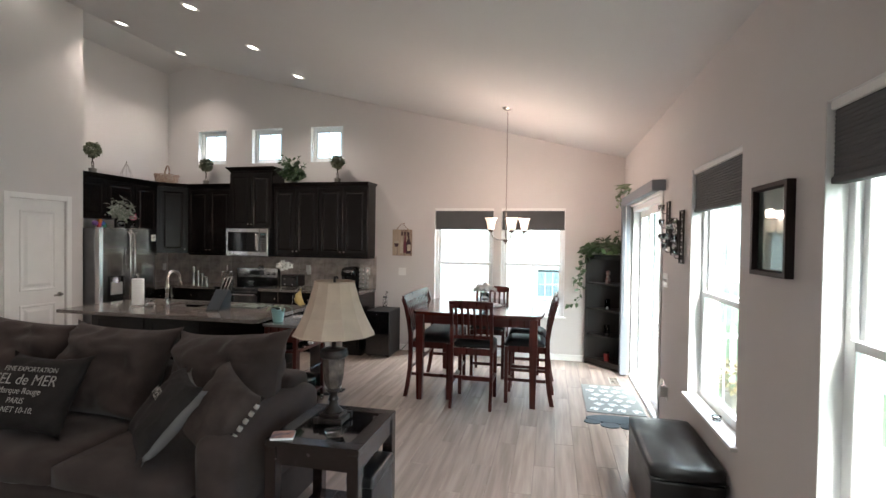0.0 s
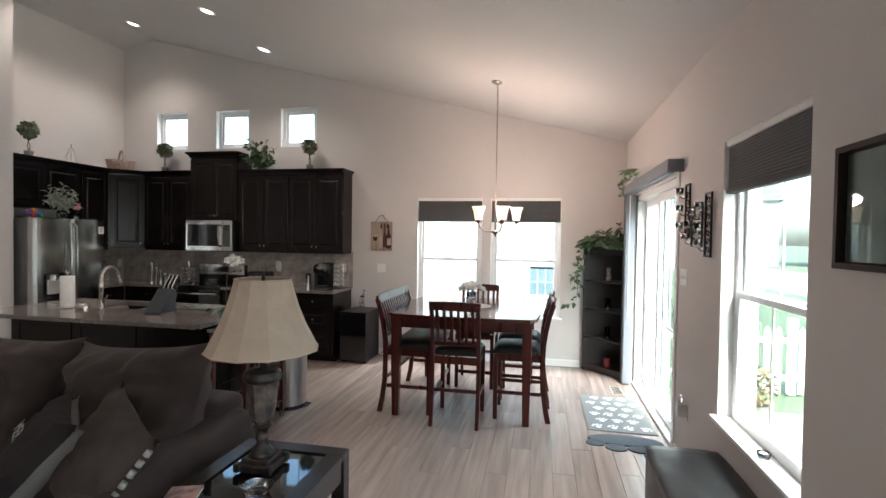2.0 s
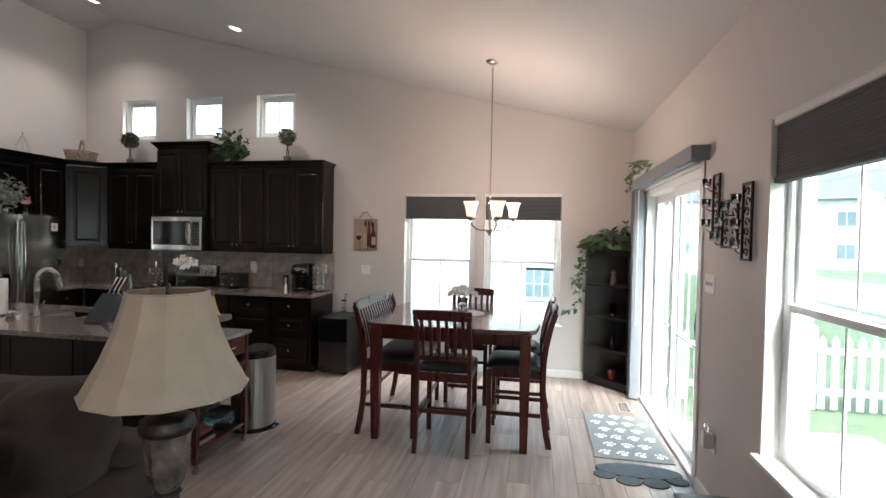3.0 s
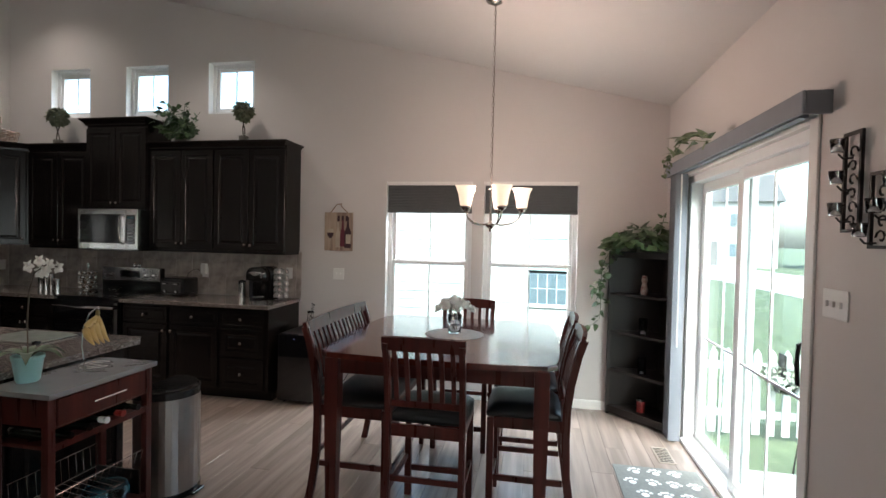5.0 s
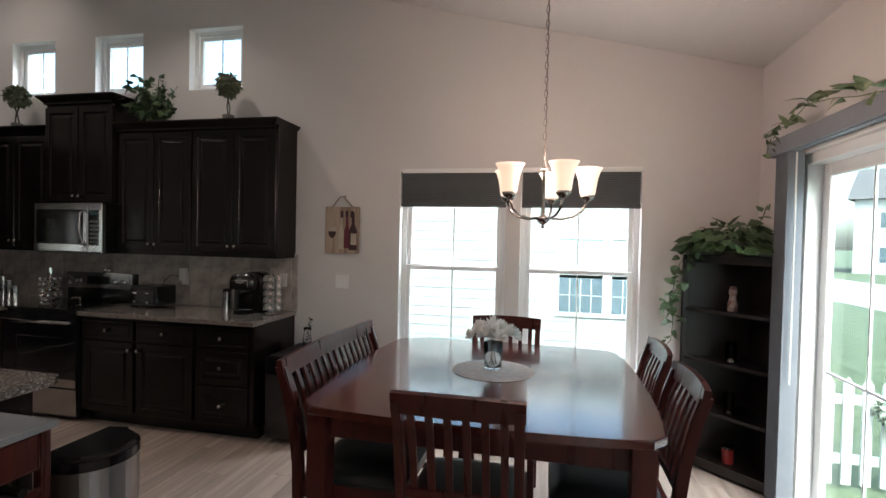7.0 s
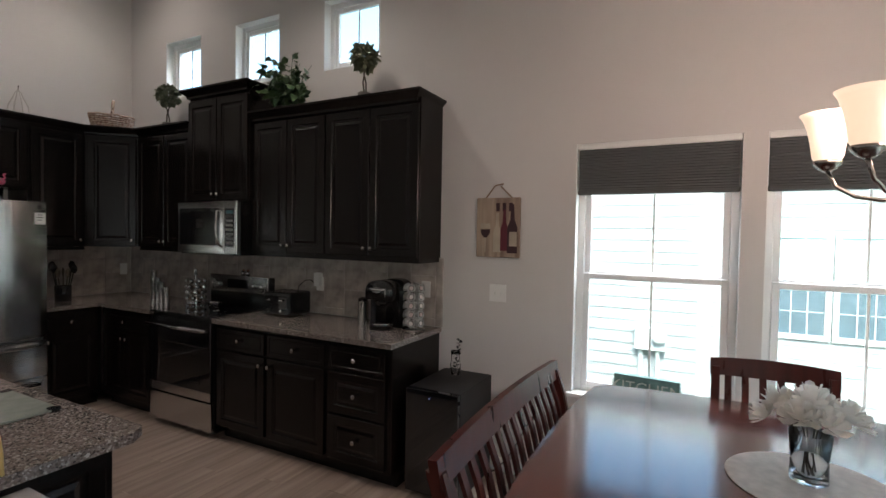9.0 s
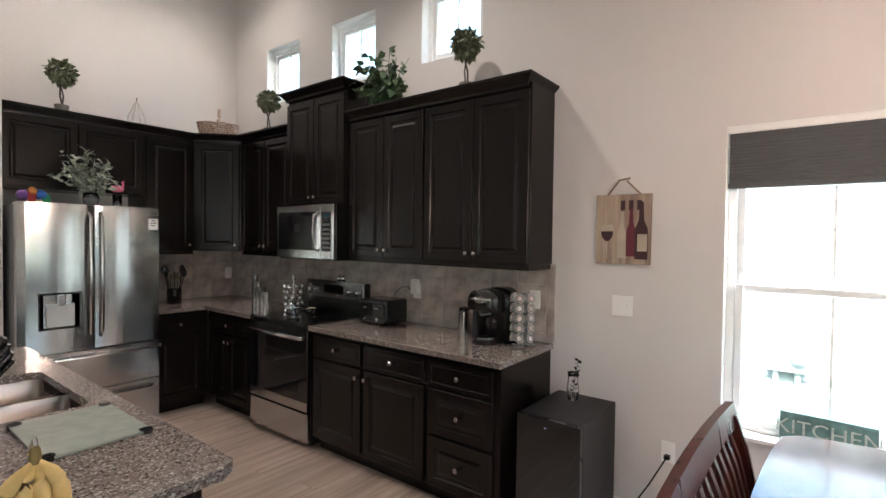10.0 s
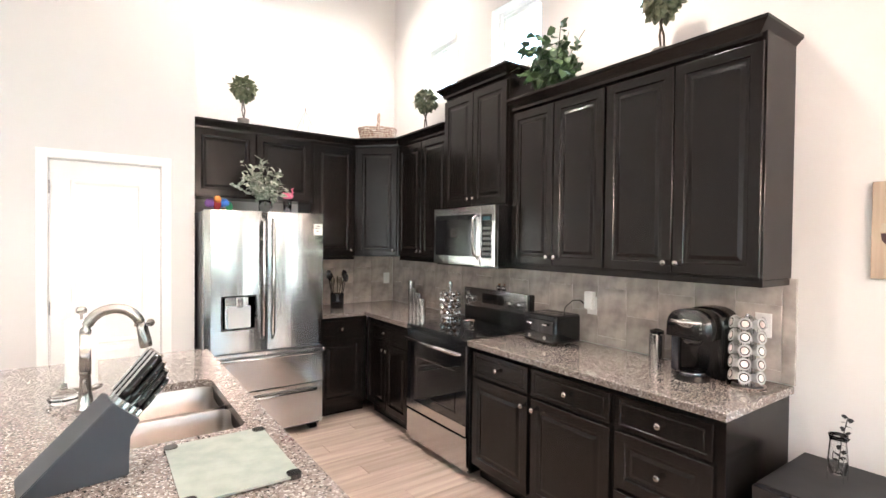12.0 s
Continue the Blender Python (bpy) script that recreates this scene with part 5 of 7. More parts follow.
part("cover", B((-0.056, -0.046, 0.012), (0.056, 0.046, 0.0135)), mat("cover_art", (0.45, 0.25, 0.2), 0.4, color2=(0.06, 0.05, 0.08), scale=26), t)

# ---- ottoman ----
t = thing("storage_ottoman", "long black leather storage ottoman under the window", "ottoman", (0.745, 3.26, 0))
part("box", B((-0.19, -0.40, 0.03), (0.19, 0.40, 0.36), 0.012, 2), LEATHER, t)
part("lid", pad(bmesh.new(), (0, 0, 0.405), (0.40, 0.82, 0.085), puff=0.25, n=12), LEATHER, t, smooth=True)
part("lid_seam", B((-0.198, -0.408, 0.372), (0.198, 0.408, 0.38), 0.003), LEATHER, t)
for sx in (-1, 1):
    for sy in (-1, 1):
        part("foot", B((sx * 0.16 - 0.02, sy * 0.37 - 0.02, 0), (sx * 0.16 + 0.02, sy * 0.37 + 0.02, 0.03)), BLACKP, t)

# ---- picture on the east wall ----
t = thing("framed_picture", "dark-framed glazed picture hanging on the wall", "picture", (RW, 2.60, 1.53), -90)
part("frame", nested(0.36, 0.41, [(0, 0), (0, 0.035), (0.020, 0.035), (0.026, 0.006)]), mat("dark_frame_wood", (0.016, 0.009, 0.008), 0.6, vary=0.2, spec=0.25), t)
part("mount", B((0.026, -0.009, 0.026), (0.334, -0.0065, 0.384)), mat("grey_print", (0.33, 0.31, 0.30), 0.5, color2=(0.2, 0.19, 0.19), scale=5), t)
part("glazing", B((0.026, -0.0125, 0.026), (0.334, -0.011, 0.384)), PANE, t)

# ---- candle holders on the east wall ----
t = thing("wall_candle_holder", "black scrolled metal wall candle holder with clear glass cups", "candle holder", (RW, 4.46, 1.52), -90)
for x, z, pw, ph in ((0.0, 0.12, 0.11, 0.38), (0.16, 0.06, 0.23, 0.27), (0.44, 0.0, 0.12, 0.40)):
    bm = bmesh.new()
    for a, b in (((x, -0.02, z), (x + 0.012, -0.008, z + ph)), ((x + pw - 0.012, -0.02, z), (x + pw, -0.008, z + ph)), ((x + 0.012, -0.02, z), (x + pw - 0.012, -0.008, z + 0.012)), ((x + 0.012, -0.02, z + ph - 0.012), (x + pw - 0.012, -0.008, z + ph))):
        box(bm, a, b)
    k = 0
    zz = z + 0.04
    while zz < z + ph - 0.03:
        for xx in ([x + pw / 2] if pw < 0.15 else [x + pw * 0.27, x + pw * 0.73]):
            s = 1 if k % 2 else -1
            tube(bm, [(xx + s * 0.030 * math.cos(q * 0.7) * (1 - q / 9), -0.014, zz + 0.028 * math.sin(q * 0.7) * (1 - q / 12)) for q in range(9)], 0.004, 5)
        zz += 0.052
        k += 1
    fr_ = part("scroll_panel", bm, BLACKM, t)
for x, z in ((0.055, 0.18), (0.055, 0.30), (0.055, 0.42), (0.2, 0.10), (0.27, 0.18), (0.35, 0.26), (0.5, 0.06), (0.5, 0.16), (0.5, 0.29)):
    part("arm", T([(x, -0.015, z - 0.02), (x, -0.05, z - 0.022), (x, -0.065, z - 0.005)], 0.004, 5), BLACKM, t)
    cup = part("glass_cup", shell(bmesh.new(), [(0.001, 0.0), (0.02, 0.0), (0.027, 0.05), (0.024, 0.05), (0.018, 0.004), (0.001, 0.004)], (x, -0.068, z), 14), GLASS, t, "clear glass cup", smooth=True)
    part("candle", lathe(bmesh.new(), [(0.017, 0.005), (0.017, 0.018)], (x, -0.068, z), 12), WHITE, cup)

# ---- switches, outlets ----
def plate(name, at, rz, w, h, toggles=1, kind="switch"):
    t = thing(name, "white wall %s plate" % kind, kind, at, rz)
    part("plate", B((-w / 2, -0.006, -h / 2), (w / 2, 0, h / 2), 0.003, 2), WHITE, t)
    for k in range(toggles):
        x = (k - (toggles - 1) / 2) * 0.046
        if kind == "switch":
            part("toggle", B((x - 0.005, -0.016, -0.012), (x + 0.005, -0.006, 0.012), 0.002), WHITE, t)
        else:
            for z in (-0.02, 0.02):
                part("socket", lathe(bmesh.new(), [(0.016, 0), (0.016, 0.0015)], m=pose(x, -0.006, z, 90, 0, 0), seg=16), WHITE, t)
    return t


plate("light_switch", (-2.21, FW, 1.19), 0, 0.118, 0.118, 2)
plate("light_switch", (RW, 4.50, 1.355), -90, 0.165, 0.118, 3)
plate("outlet", (-1.95, FW, 0.42), 0, 0.072, 0.115, 1, "outlet")
plate("outlet", (RW, 4.36, 0.42), -90, 0.072, 0.115, 1, "outlet")
plate("outlet", (-2.755, FW - 0.0125, 1.18), 0, 0.072, 0.115, 1, "outlet")
plate("outlet", (-3.745, FW - 0.0125, 1.16), 0, 0.072, 0.115, 1, "outlet")
plate("outlet", (LW + 0.0125, 6.99, 1.16), 90, 0.072, 0.115, 1, "outlet")
t = thing("air_freshener", "white plug-in air freshener in the wall outlet", "air freshener", (RW - 0.006, 4.36, 0.42), -90)
part("body", B((-0.03, -0.06, -0.03), (0.03, -0.002, 0.06), 0.012, 3), WHITE, t)
part("bottle", lathe(bmesh.new(), [(0.018, 0.06), (0.018, 0.10), (0.008, 0.11), (0.008, 0.12)], (0, -0.035, 0), 14), GLASS, t)
t = thing("power_adapter", "white power adapter plugged into the backsplash outlet", "power adapter", (-3.745, FW - 0.016, 1.19))
part("body", B((-0.03, -0.045, -0.05), (0.03, -0.002, 0.06), 0.008, 2), WHITE, t)
t = thing("power_cable", "black power cord from the wall outlet to the cooler", "power cable", (-1.95, FW - 0.01, 0.40))
part("plug", B((-0.015, -0.03, -0.012), (0.015, 0.0, 0.012), 0.004), BLACKP, t)
part("cord", T([(0, -0.03, 0), (-0.02, -0.06, -0.04), (-0.08, -0.05, -0.16), (-0.16, -0.04, -0.3), (-0.24, -0.05, -0.385), (-0.28, -0.08, -0.392)], 0.004, 6), BLACKP, t)

# ---- slider valance, blinds, mats ----
t = thing("valance", "blue-grey fabric valance over the sliding door", "valance", (RW, 6.69, 2.13), -90)
part("face", B((0.0, -0.115, 0.0), (2.12, -0.10, 0.097), 0.003), VALF, t)
part("top", B((0.0, -0.0995, 0.083), (2.12, -0.002, 0.096)), VALF, t)
for x in (0.0, 2.106):
    part("return", B((x, -0.0995, 0.0), (x + 0.014, -0.002, 0.0825)), VALF, t)
t = thing("vertical_blinds", "blue-grey vertical blinds stacked open beside the door", "vertical blinds", (RW, 6.60, 0.02), -90)
part("track", B((0.02, -0.085, 2.112), (1.94, -0.045, 2.14)), VALF, t)
for k in range(12):
    x = 0.03 + k * 0.014
    part("vane", B((x - 0.001, -0.105, 0.0), (x + 0.0012, -0.018, 2.11), 0.0004, m=pose(0, 0, 0)), VALF, t)
part("wand", T([(0.21, -0.07, 2.1), (0.215, -0.07, 0.75)], 0.005, 6), WHITE, t)

t = thing("door_mat", "grey mat with a pattern of white paw prints by the door", "door mat", (0.36, 4.97, 0))
part("mat_body", B((0, 0, 0), (0.56, 0.95, 0.008), 0.003), MATG, t)
bm = bmesh.new()
for i in range(4):
    for j in range(6):
        cx, cy = 0.09 + i * 0.13 + (0.05 if j % 2 else 0), 0.09 + j * 0.155
        if cx > 0.52:
            continue
        a = rnd(-0.5, 0.5)
        for dx, dy, r in ((0, -0.01, 0.026), (-0.038, 0.02, 0.013), (-0.014, 0.04, 0.014), (0.014, 0.04, 0.014), (0.038, 0.02, 0.013)):
            x = cx + dx * math.cos(a) - dy * math.sin(a)
            y = cy + dx * math.sin(a) + dy * math.cos(a)
            lathe(bm, [(r, 0.007), (r * 0.95, 0.0095)], (x, y, 0), 10)
pw_ = part("paw_prints", bm, MATW, t)
pw_["kind"] = "stuff"
t = thing("paw_mat", "slate blue paw-shaped mat on the floor", "door mat", (0.63, 4.74, 0))
part("pad", lathe(bmesh.new(), [(0.29, 0.0), (0.29, 0.008), (0.28, 0.011)], (0, 0.06, 0), 40, squash=0.36), MATB, t)
for x, y, r in ((-0.235, -0.03, 0.075), (-0.085, -0.09, 0.085), (0.085, -0.09, 0.085), (0.235, -0.03, 0.075)):
    part("toe", lathe(bmesh.new(), [(r, 0.0), (r, 0.007), (r - 0.006, 0.009)], (x, y, 0), 20, squash=0.8), MATB, t)
t = thing("floor_register", "beige metal floor vent beside the sliding door", "floor vent", (0.70, 6.02, 0), 0)
part("plate", B((0, 0, 0), (0.12, 0.28, 0.006), 0.002), mat("vent_tan", (0.33, 0.28, 0.23), 0.5), t)
for k in range(9):
    part("slot", B((0.015, 0.02 + k * 0.028, 0.0055), (0.105, 0.032 + k * 0.028, 0.0066)), BLACKP, t)

# ---- recessed lamps ----
for x, y in ((-5.55, 5.35), (-3.55, 4.21), (-3.54, 5.24), (-3.53, 6.29), (-5.54, 6.38), (-5.56, 4.30), (-3.55, 2.6), (-3.55, 0.6)):
    z = ceil_z(x)
    tilt = math.degrees(math.atan(SLOPE))
    t = thing("recessed_light", "round white recessed ceiling light, switched on", "recessed light", (x, y, z), 0, "recessed ceiling lights")
    mm = pose(0, 0, 0, 0, tilt, 0)
    part("trim_ring", shell(bmesh.new(), [(0.058, -0.001), (0.07, -0.008), (0.088, -0.006), (0.09, 0.0)], seg=28, m=mm), TRIM, t, smooth=True)
    part("lens", lathe(bmesh.new(), [(0.057, -0.004), (0.056, -0.002)], seg=28, m=mm), CAN, t, "glowing lens")
    if x > -5.0 or y > 5:
        sp = new("recessed_lamp", bpy.data.lights.new("recessed_lamp", "SPOT"))
        sp.data.energy, sp.data.color, sp.data.spot_size, sp.data.spot_blend, sp.data.shadow_soft_size = 5.2, (1.0, 0.88, 0.80), radians(120), 0.8, 0.05
        sp.location = (x, y, z - 0.02)

# ---- cart, bin ----
t = thing("kitchen_cart", "dark cherry kitchen cart with steel top, bottles and baskets", "kitchen cart", (-2.44, 4.355, 0))
part("top", B((-0.175, -0.305, 0.845), (0.185, 0.305, 0.87), 0.003, 2), mat("cart_grey_top", (0.38, 0.38, 0.385), 0.22, 0.5, vary=0.06), t, "smooth grey steel top")
for sx in (-1, 1):
    for sy in (-1, 1):
        lg = part("leg", B((sx * 0.145 - 0.018, sy * 0.275 - 0.018, 0.07), (sx * 0.145 + 0.018, sy * 0.275 + 0.018, 0.845), 0.002), CHERRY, t)
        part("caster", lathe(bmesh.new(), [(0.022, -0.01), (0.027, -0.006), (0.027, 0.006), (0.022, 0.01)], m=pose(sx * 0.145, sy * 0.275, 0.027, 0, 90, 0), seg=16), NICKEL, lg, "small steel caster", smooth=True)
        part("caster_fork", B((sx * 0.145 - 0.012, sy * 0.275 - 0.01, 0.05), (sx * 0.145 + 0.012, sy * 0.275 + 0.01, 0.0698)), NICKEL, lg)
part("cabinet_box", B((-0.16, -0.257, 0.70), (0.155, 0.257, 0.844)), CHERRY, t)
df = part("drawer", B((0.156, -0.25, 0.71), (0.168, 0.25, 0.835), 0.003), CHERRY, t)
part("handle", T([(0.168, -0.09, 0.775), (0.19, -0.09, 0.775), (0.19, 0.09, 0.775), (0.168, 0.09, 0.775)], 0.004, 6), CHROME, df)
for z in (0.60, 0.14):
    part("shelf", B((-0.155, -0.257, z), (0.155, 0.257, z + 0.018)), CHERRY, t)
part("rail", B((0.15, -0.257, 0.62), (0.162, 0.257, 0.635)), CHERRY, t)
for k in range(5):
    y = -0.2 + 0.095 * k
    b = thing("wine_bottle", "dark wine bottle lying on the cart shelf", "bottle", (-2.44, 4.355 + y, 0.655), 0, "bottles on the cart")
    part("glass_body", lathe(bmesh.new(), [(0.034, -0.13), (0.037, -0.12), (0.037, 0.04), (0.030, 0.07), (0.015, 0.10), (0.0135, 0.165), (0.0155, 0.168), (0.0155, 0.18)], m=pose(0, 0, 0, 0, 90, 0), seg=16), GLASSW, b, smooth=True)
    part("foil", lathe(bmesh.new(), [(0.0142, 0.135), (0.0158, 0.165), (0.0158, 0.183)], m=pose(0, 0, 0, 0, 90, 0), seg=12), (BLACKP, BLACKP, WHITE, RED, BLACKP)[k], b)
t = thing("wire_basket", "white wire rack of bottles and jars on the cart", "wire basket", (-2.44, 4.355, 0.159))
bm = bmesh.new()
for k in range(12):
    y = -0.23 + 0.042 * k
    tube(bm, [(-0.13, y, 0.25), (-0.12, y, 0.13), (0.12, y, 0.10), (0.15, y + 0.02, 0.24)], 0.0015, 5)
for x, z in ((-0.13, 0.25), (-0.12, 0.13), (0.12, 0.10), (0.15, 0.24)):
    tube(bm, [(x, -0.235, z), (x, 0.24, z)], 0.0022, 5)
part("wire_grid", bm, NICKEL, t)["kind"] = "stuff"
for sy in (-1, 1):
    part("support", B((-0.13, sy * 0.235 - 0.004, 0), (0.14, sy * 0.235 + 0.004, 0.13)), BLACKM, t)
t = thing("blue_glass_jug", "blue glass jug on the bottom shelf of the cart", "jug", (-2.40, 4.48, 0.159))
part("glass_body", lathe(bmesh.new(), [(0.06, 0.0), (0.095, 0.02), (0.108, 0.055), (0.095, 0.092)], seg=24), GLASSB, t, smooth=True)
t = thing("book_stack", "stack of worn paperbacks on the cart's bottom shelf", "books", (-2.42, 4.24, 0.159))
for k in range(3):
    part("book", B((-0.1, -0.08, 0.024 * k), (0.1 - 0.01 * k, 0.08, 0.024 * k + 0.022), 0.002), (mat("book_tan", (0.3, 0.22, 0.16), 0.7), bpy.data.materials["espresso_cabinet"], RED)[k], t)

t = thing("trash_can", "stainless steel step trash can with a black lid", "trash can", (-2.40, 4.93, 0))
pr = [(-0.175, 0.10)] + [(0.175 * math.cos(radians(180 + 180 * k / 16)), 0.0 + 0.17 * math.sin(radians(180 + 180 * k / 16))) for k in range(17)] + [(0.175, 0.10)]
pr = [(y * 1.0, x) for x, y in pr]
pr = [(-a, b) for a, b in pr]
part("body", prism(bmesh.new(), pr, 0.03, 0.60), SINKM, t, smooth=False)
part("base_ring", prism(bmesh.new(), [(a * 1.02, b * 1.02) for a, b in pr], 0.0, 0.035), BLACKP, t)
bm = prism(bmesh.new(), [(a * 1.02, b * 1.02) for a, b in pr], 0.60, 0.66)
es = [e for e in bm.edges if abs(e.verts[0].co.z - e.verts[1].co.z) < 1e-5 and e.verts[0].co.z > 0.65]
bmesh.ops.bevel(bm, geom=es, offset=0.02, segments=3, affect="EDGES")
part("lid", bm, BLACKP, t, "black plastic lid")
part("pedal", B((0.15, -0.05, 0.01), (0.21, 0.05, 0.025), 0.004), BLACKP, t)

# ---- on the cart ----
t = thing("orchid", "white orchid in an aqua ceramic pot on the cart", "orchid", (-2.54, 4.19, 0.87))
part("pot", shell(bmesh.new(), [(0.001, 0.0), (0.042, 0.0), (0.047, 0.01), (0.06, 0.105), (0.064, 0.108), (0.064, 0.125), (0.056, 0.125), (0.05, 0.10), (0.001, 0.10)], seg=28), AQUA, t, "aqua ceramic pot", smooth=True)
stem_pts = [(0, 0, 0.10), (-0.005, 0.0, 0.27), (0.0, 0.005, 0.43), (0.016, 0.016, 0.51), (0.05, 0.04, 0.545), (0.09, 0.07, 0.535)]
part("stem", T(stem_pts, 0.003, 6), STEM, t)
for k in range(6):
    a = k * 1.05 + 0.3
    bm = bmesh.new()
    pts = []
    for s in range(7):
        q = s / 6
        c = Vector((math.cos(a) * 0.15 * q, math.sin(a) * 0.15 * q, 0.11 + 0.06 * math.sin(q * 2.6) - 0.03 * q))
        sd_ = Vector((-math.sin(a), math.cos(a), 0)) * 0.026 * math.sin(math.pi * (0.08 + 0.9 * q))
        pts.append((bm.verts.new(c - sd_), bm.verts.new(c - Vector((0, 0, 0.006))), bm.verts.new(c + sd_)))
    for a0, b0 in zip(pts, pts[1:]):
        bm.faces.new((a0[0], a0[1], b0[1], b0[0]))
        bm.faces.new((a0[1], a0[2], b0[2], b0[1]))
    part("leaf", bm, GREEN, t, smooth=True)
for k, c in enumerate(((0.0, 0.0, 0.49), (0.04, 0.03, 0.515), (0.075, 0.06, 0.50), (0.11, 0.085, 0.485), (0.02, 0.05, 0.46), (0.085, 0.03, 0.47))):
    bm = bmesh.new()
    face = Vector((0.3, -1, 0.1)).normalized()
    for q in range(5):
        a = 2 * math.pi * q / 5 + k
        d = Vector((math.cos(a), 0.0, math.sin(a)))
        leaf(bm, Vector((c[0] * 0.8, c[1] * 0.8, c[2] + 0.05)), d, 0.033, 0.85, 0.12, 1.2)
    part("flower", bm, PETAL, t, "white orchid flower")
t = thing("banana_stand", "chrome wire banana stand with yellow bananas on the cart", "banana stand", (-2.49, 4.50, 0.87))
bm = bmesh.new()
tube(bm, [(0.075 * math.cos(a), 0.075 * math.sin(a), 0.004) for a in [2 * math.pi * k / 20 for k in range(21)]], 0.0035, 6)
tube(bm, [(0.04 * math.cos(a), 0.04 * math.sin(a), 0.004) for a in [2 * math.pi * k / 16 for k in range(17)]], 0.003, 6)
tube(bm, [(-0.07, 0, 0.004), (-0.085, 0, 0.10), (-0.075, 0, 0.2), (-0.04, 0, 0.27), (0.01, 0, 0.31), (0.02, 0, 0.30), (0.015, 0, 0.285)], 0.0035, 6)
tube(bm, [(-0.07, 0.0, 0.004), (0.07, 0.0, 0.004)], 0.003, 6)
part("wire_frame", bm, CHROME, t)
bun = part("bunch", lathe(bmesh.new(), [(0.006, 0.262), (0.011, 0.275), (0.007, 0.295)], (0.012, 0, 0), 8), mat("banana_crown", (0.2, 0.15, 0.05), 0.7), t)
for k in range(4):
    spread = (k - 1.5) * 0.030
    pts, rad = [], []
    for q in range(9):
        u = q / 8
        pts.append((0.014 - 0.040 * math.sin(u * 2.6) + 0.045 * u * u, spread * math.sin(min(1.0, u * 1.7) * 1.5), 0.270 - 0.150 * u))
        rad.append([0.005, 0.009, 0.0145, 0.017, 0.018, 0.0175, 0.0155, 0.010, 0.004][q])
    part("banana", T(pts, 0.02, 6, rad), BANANA, bun, "ripe yellow banana", smooth=True)

# ---- on the island ----
t = thing("knife_block", "slate-coloured knife block holding black-handled steel knives", "knife block", (-3.28, 4.34, IZ), 98.5)
prof = [(-0.025, 0.0), (-0.03, 0.012), (0.165, 0.205), (0.230, 0.146), (0.203, 0.105), (0.203, 0.0)]
bm = bmesh.new()
a_ = [bm.verts.new((x, 0.0, z)) for x, z in prof]
b_ = [bm.verts.new((x, 0.14, z)) for x, z in prof]
for k in range(6):
    bm.faces.new((a_[k], a_[(k + 1) % 6], b_[(k + 1) % 6], b_[k]))
bm.faces.new(a_[::-1])
bm.faces.new(b_)
bmesh.ops.bevel(bm, geom=list(bm.edges), offset=0.0025, segments=2, affect="EDGES")
part("block", bm, KBLOCK, t)
DIRK = Vector((0.655, 0, 0.755)).normalized()
ACR = Vector((0.745, 0, -0.667))


def knife(o, length, r):
    """A full-tang knife in its slot: bolster, handle with three rivets, steel spine and butt."""
    kn = part("knife", T([o - DIRK * 0.015, o + DIRK * 0.018], r * 0.85, 8), STEEL, t, "steel knife bolster")
    part("handle", T([o + DIRK * (0.018 + length * q) for q in (0, 0.25, 0.6, 0.9, 1)], r, 8, [r * v for v in (0.82, 1.0, 0.9, 1.08, 0.8)]), BLACKP, kn, "black knife handle", smooth=True)
    part("tang", T([o + DIRK * 0.02 - ACR * r * 0.92, o + DIRK * (0.018 + length) - ACR * r * 0.92], r * 0.3, 6), CHROME, kn)
    part("butt_cap", T([o + DIRK * (0.017 + length), o + DIRK * (0.023 + length)], r * 0.8, 8), STEEL, kn)
    for q in (0.25, 0.5, 0.75):
        c = o + DIRK * (0.018 + length * q)
        part("rivet", T([c - Vector((0, r * 0.8, 0)), c - Vector((0, r * 1.02, 0))], 0.0026, 6), CHROME, kn)


for row, n, length, r in ((0, 3, 0.140, 0.0145), (1, 4, 0.130, 0.012), (2, 4, 0.115, 0.011), (3, 2, 0.10, 0.010)):
    for k in range(n):
        knife(Vector((0.172, 0.012, 0.199)) + ACR * (0.008 + 0.0215 * row) + Vector((0, 0.106 * (k + 0.35) / n, 0)), length, r)
t = thing("cutting_board", "pale frosted glass cutting board with dark corner grips", "cutting board", (-3.235, 4.78, IZ))
part("board", prism(bmesh.new(), rrect(-0.20, 0.20, -0.145, 0.145, 0.02), 0.004, 0.011), BOARDM, t)
for sx in (-1, 1):
    for sy in (-1, 1):
        part("corner_grip", prism(bmesh.new(), rrect(*sorted((sx * 0.165, sx * 0.203)), *sorted((sy * 0.11, sy * 0.148)), 0.014), 0.0, 0.013), BLACKP, t)
t = thing("paper_towel_holder", "paper towel roll on an upright steel holder", "paper towel holder", (-4.35, 4.41, IZ))
part("base", lathe(bmesh.new(), [(0.075, 0), (0.075, 0.006), (0.06, 0.012)], seg=28), NICKEL, t, smooth=True)
part("roll", lathe(bmesh.new(), [(0.056, 0.014), (0.058, 0.02), (0.058, 0.285), (0.056, 0.292)], seg=32), PAPER, t, "white paper towel roll", smooth=True)
part("rod", lathe(bmesh.new(), [(0.006, 0.29), (0.006, 0.315), (0.019, 0.322), (0.021, 0.335), (0.015, 0.348)], seg=16), NICKEL, t, smooth=True)
t = thing("glass_dish", "clear ribbed glass dish beside the sink", "glass dish", (-4.14, 4.36, IZ))
part("dish", shell(bmesh.new(), [(0.001, 0.004), (0.04, 0.0), (0.045, 0.004), (0.055, 0.02), (0.03, 0.05), (0.012, 0.055), (0.01, 0.075), (0.001, 0.078)], seg=16), GLASS, t, smooth=True)

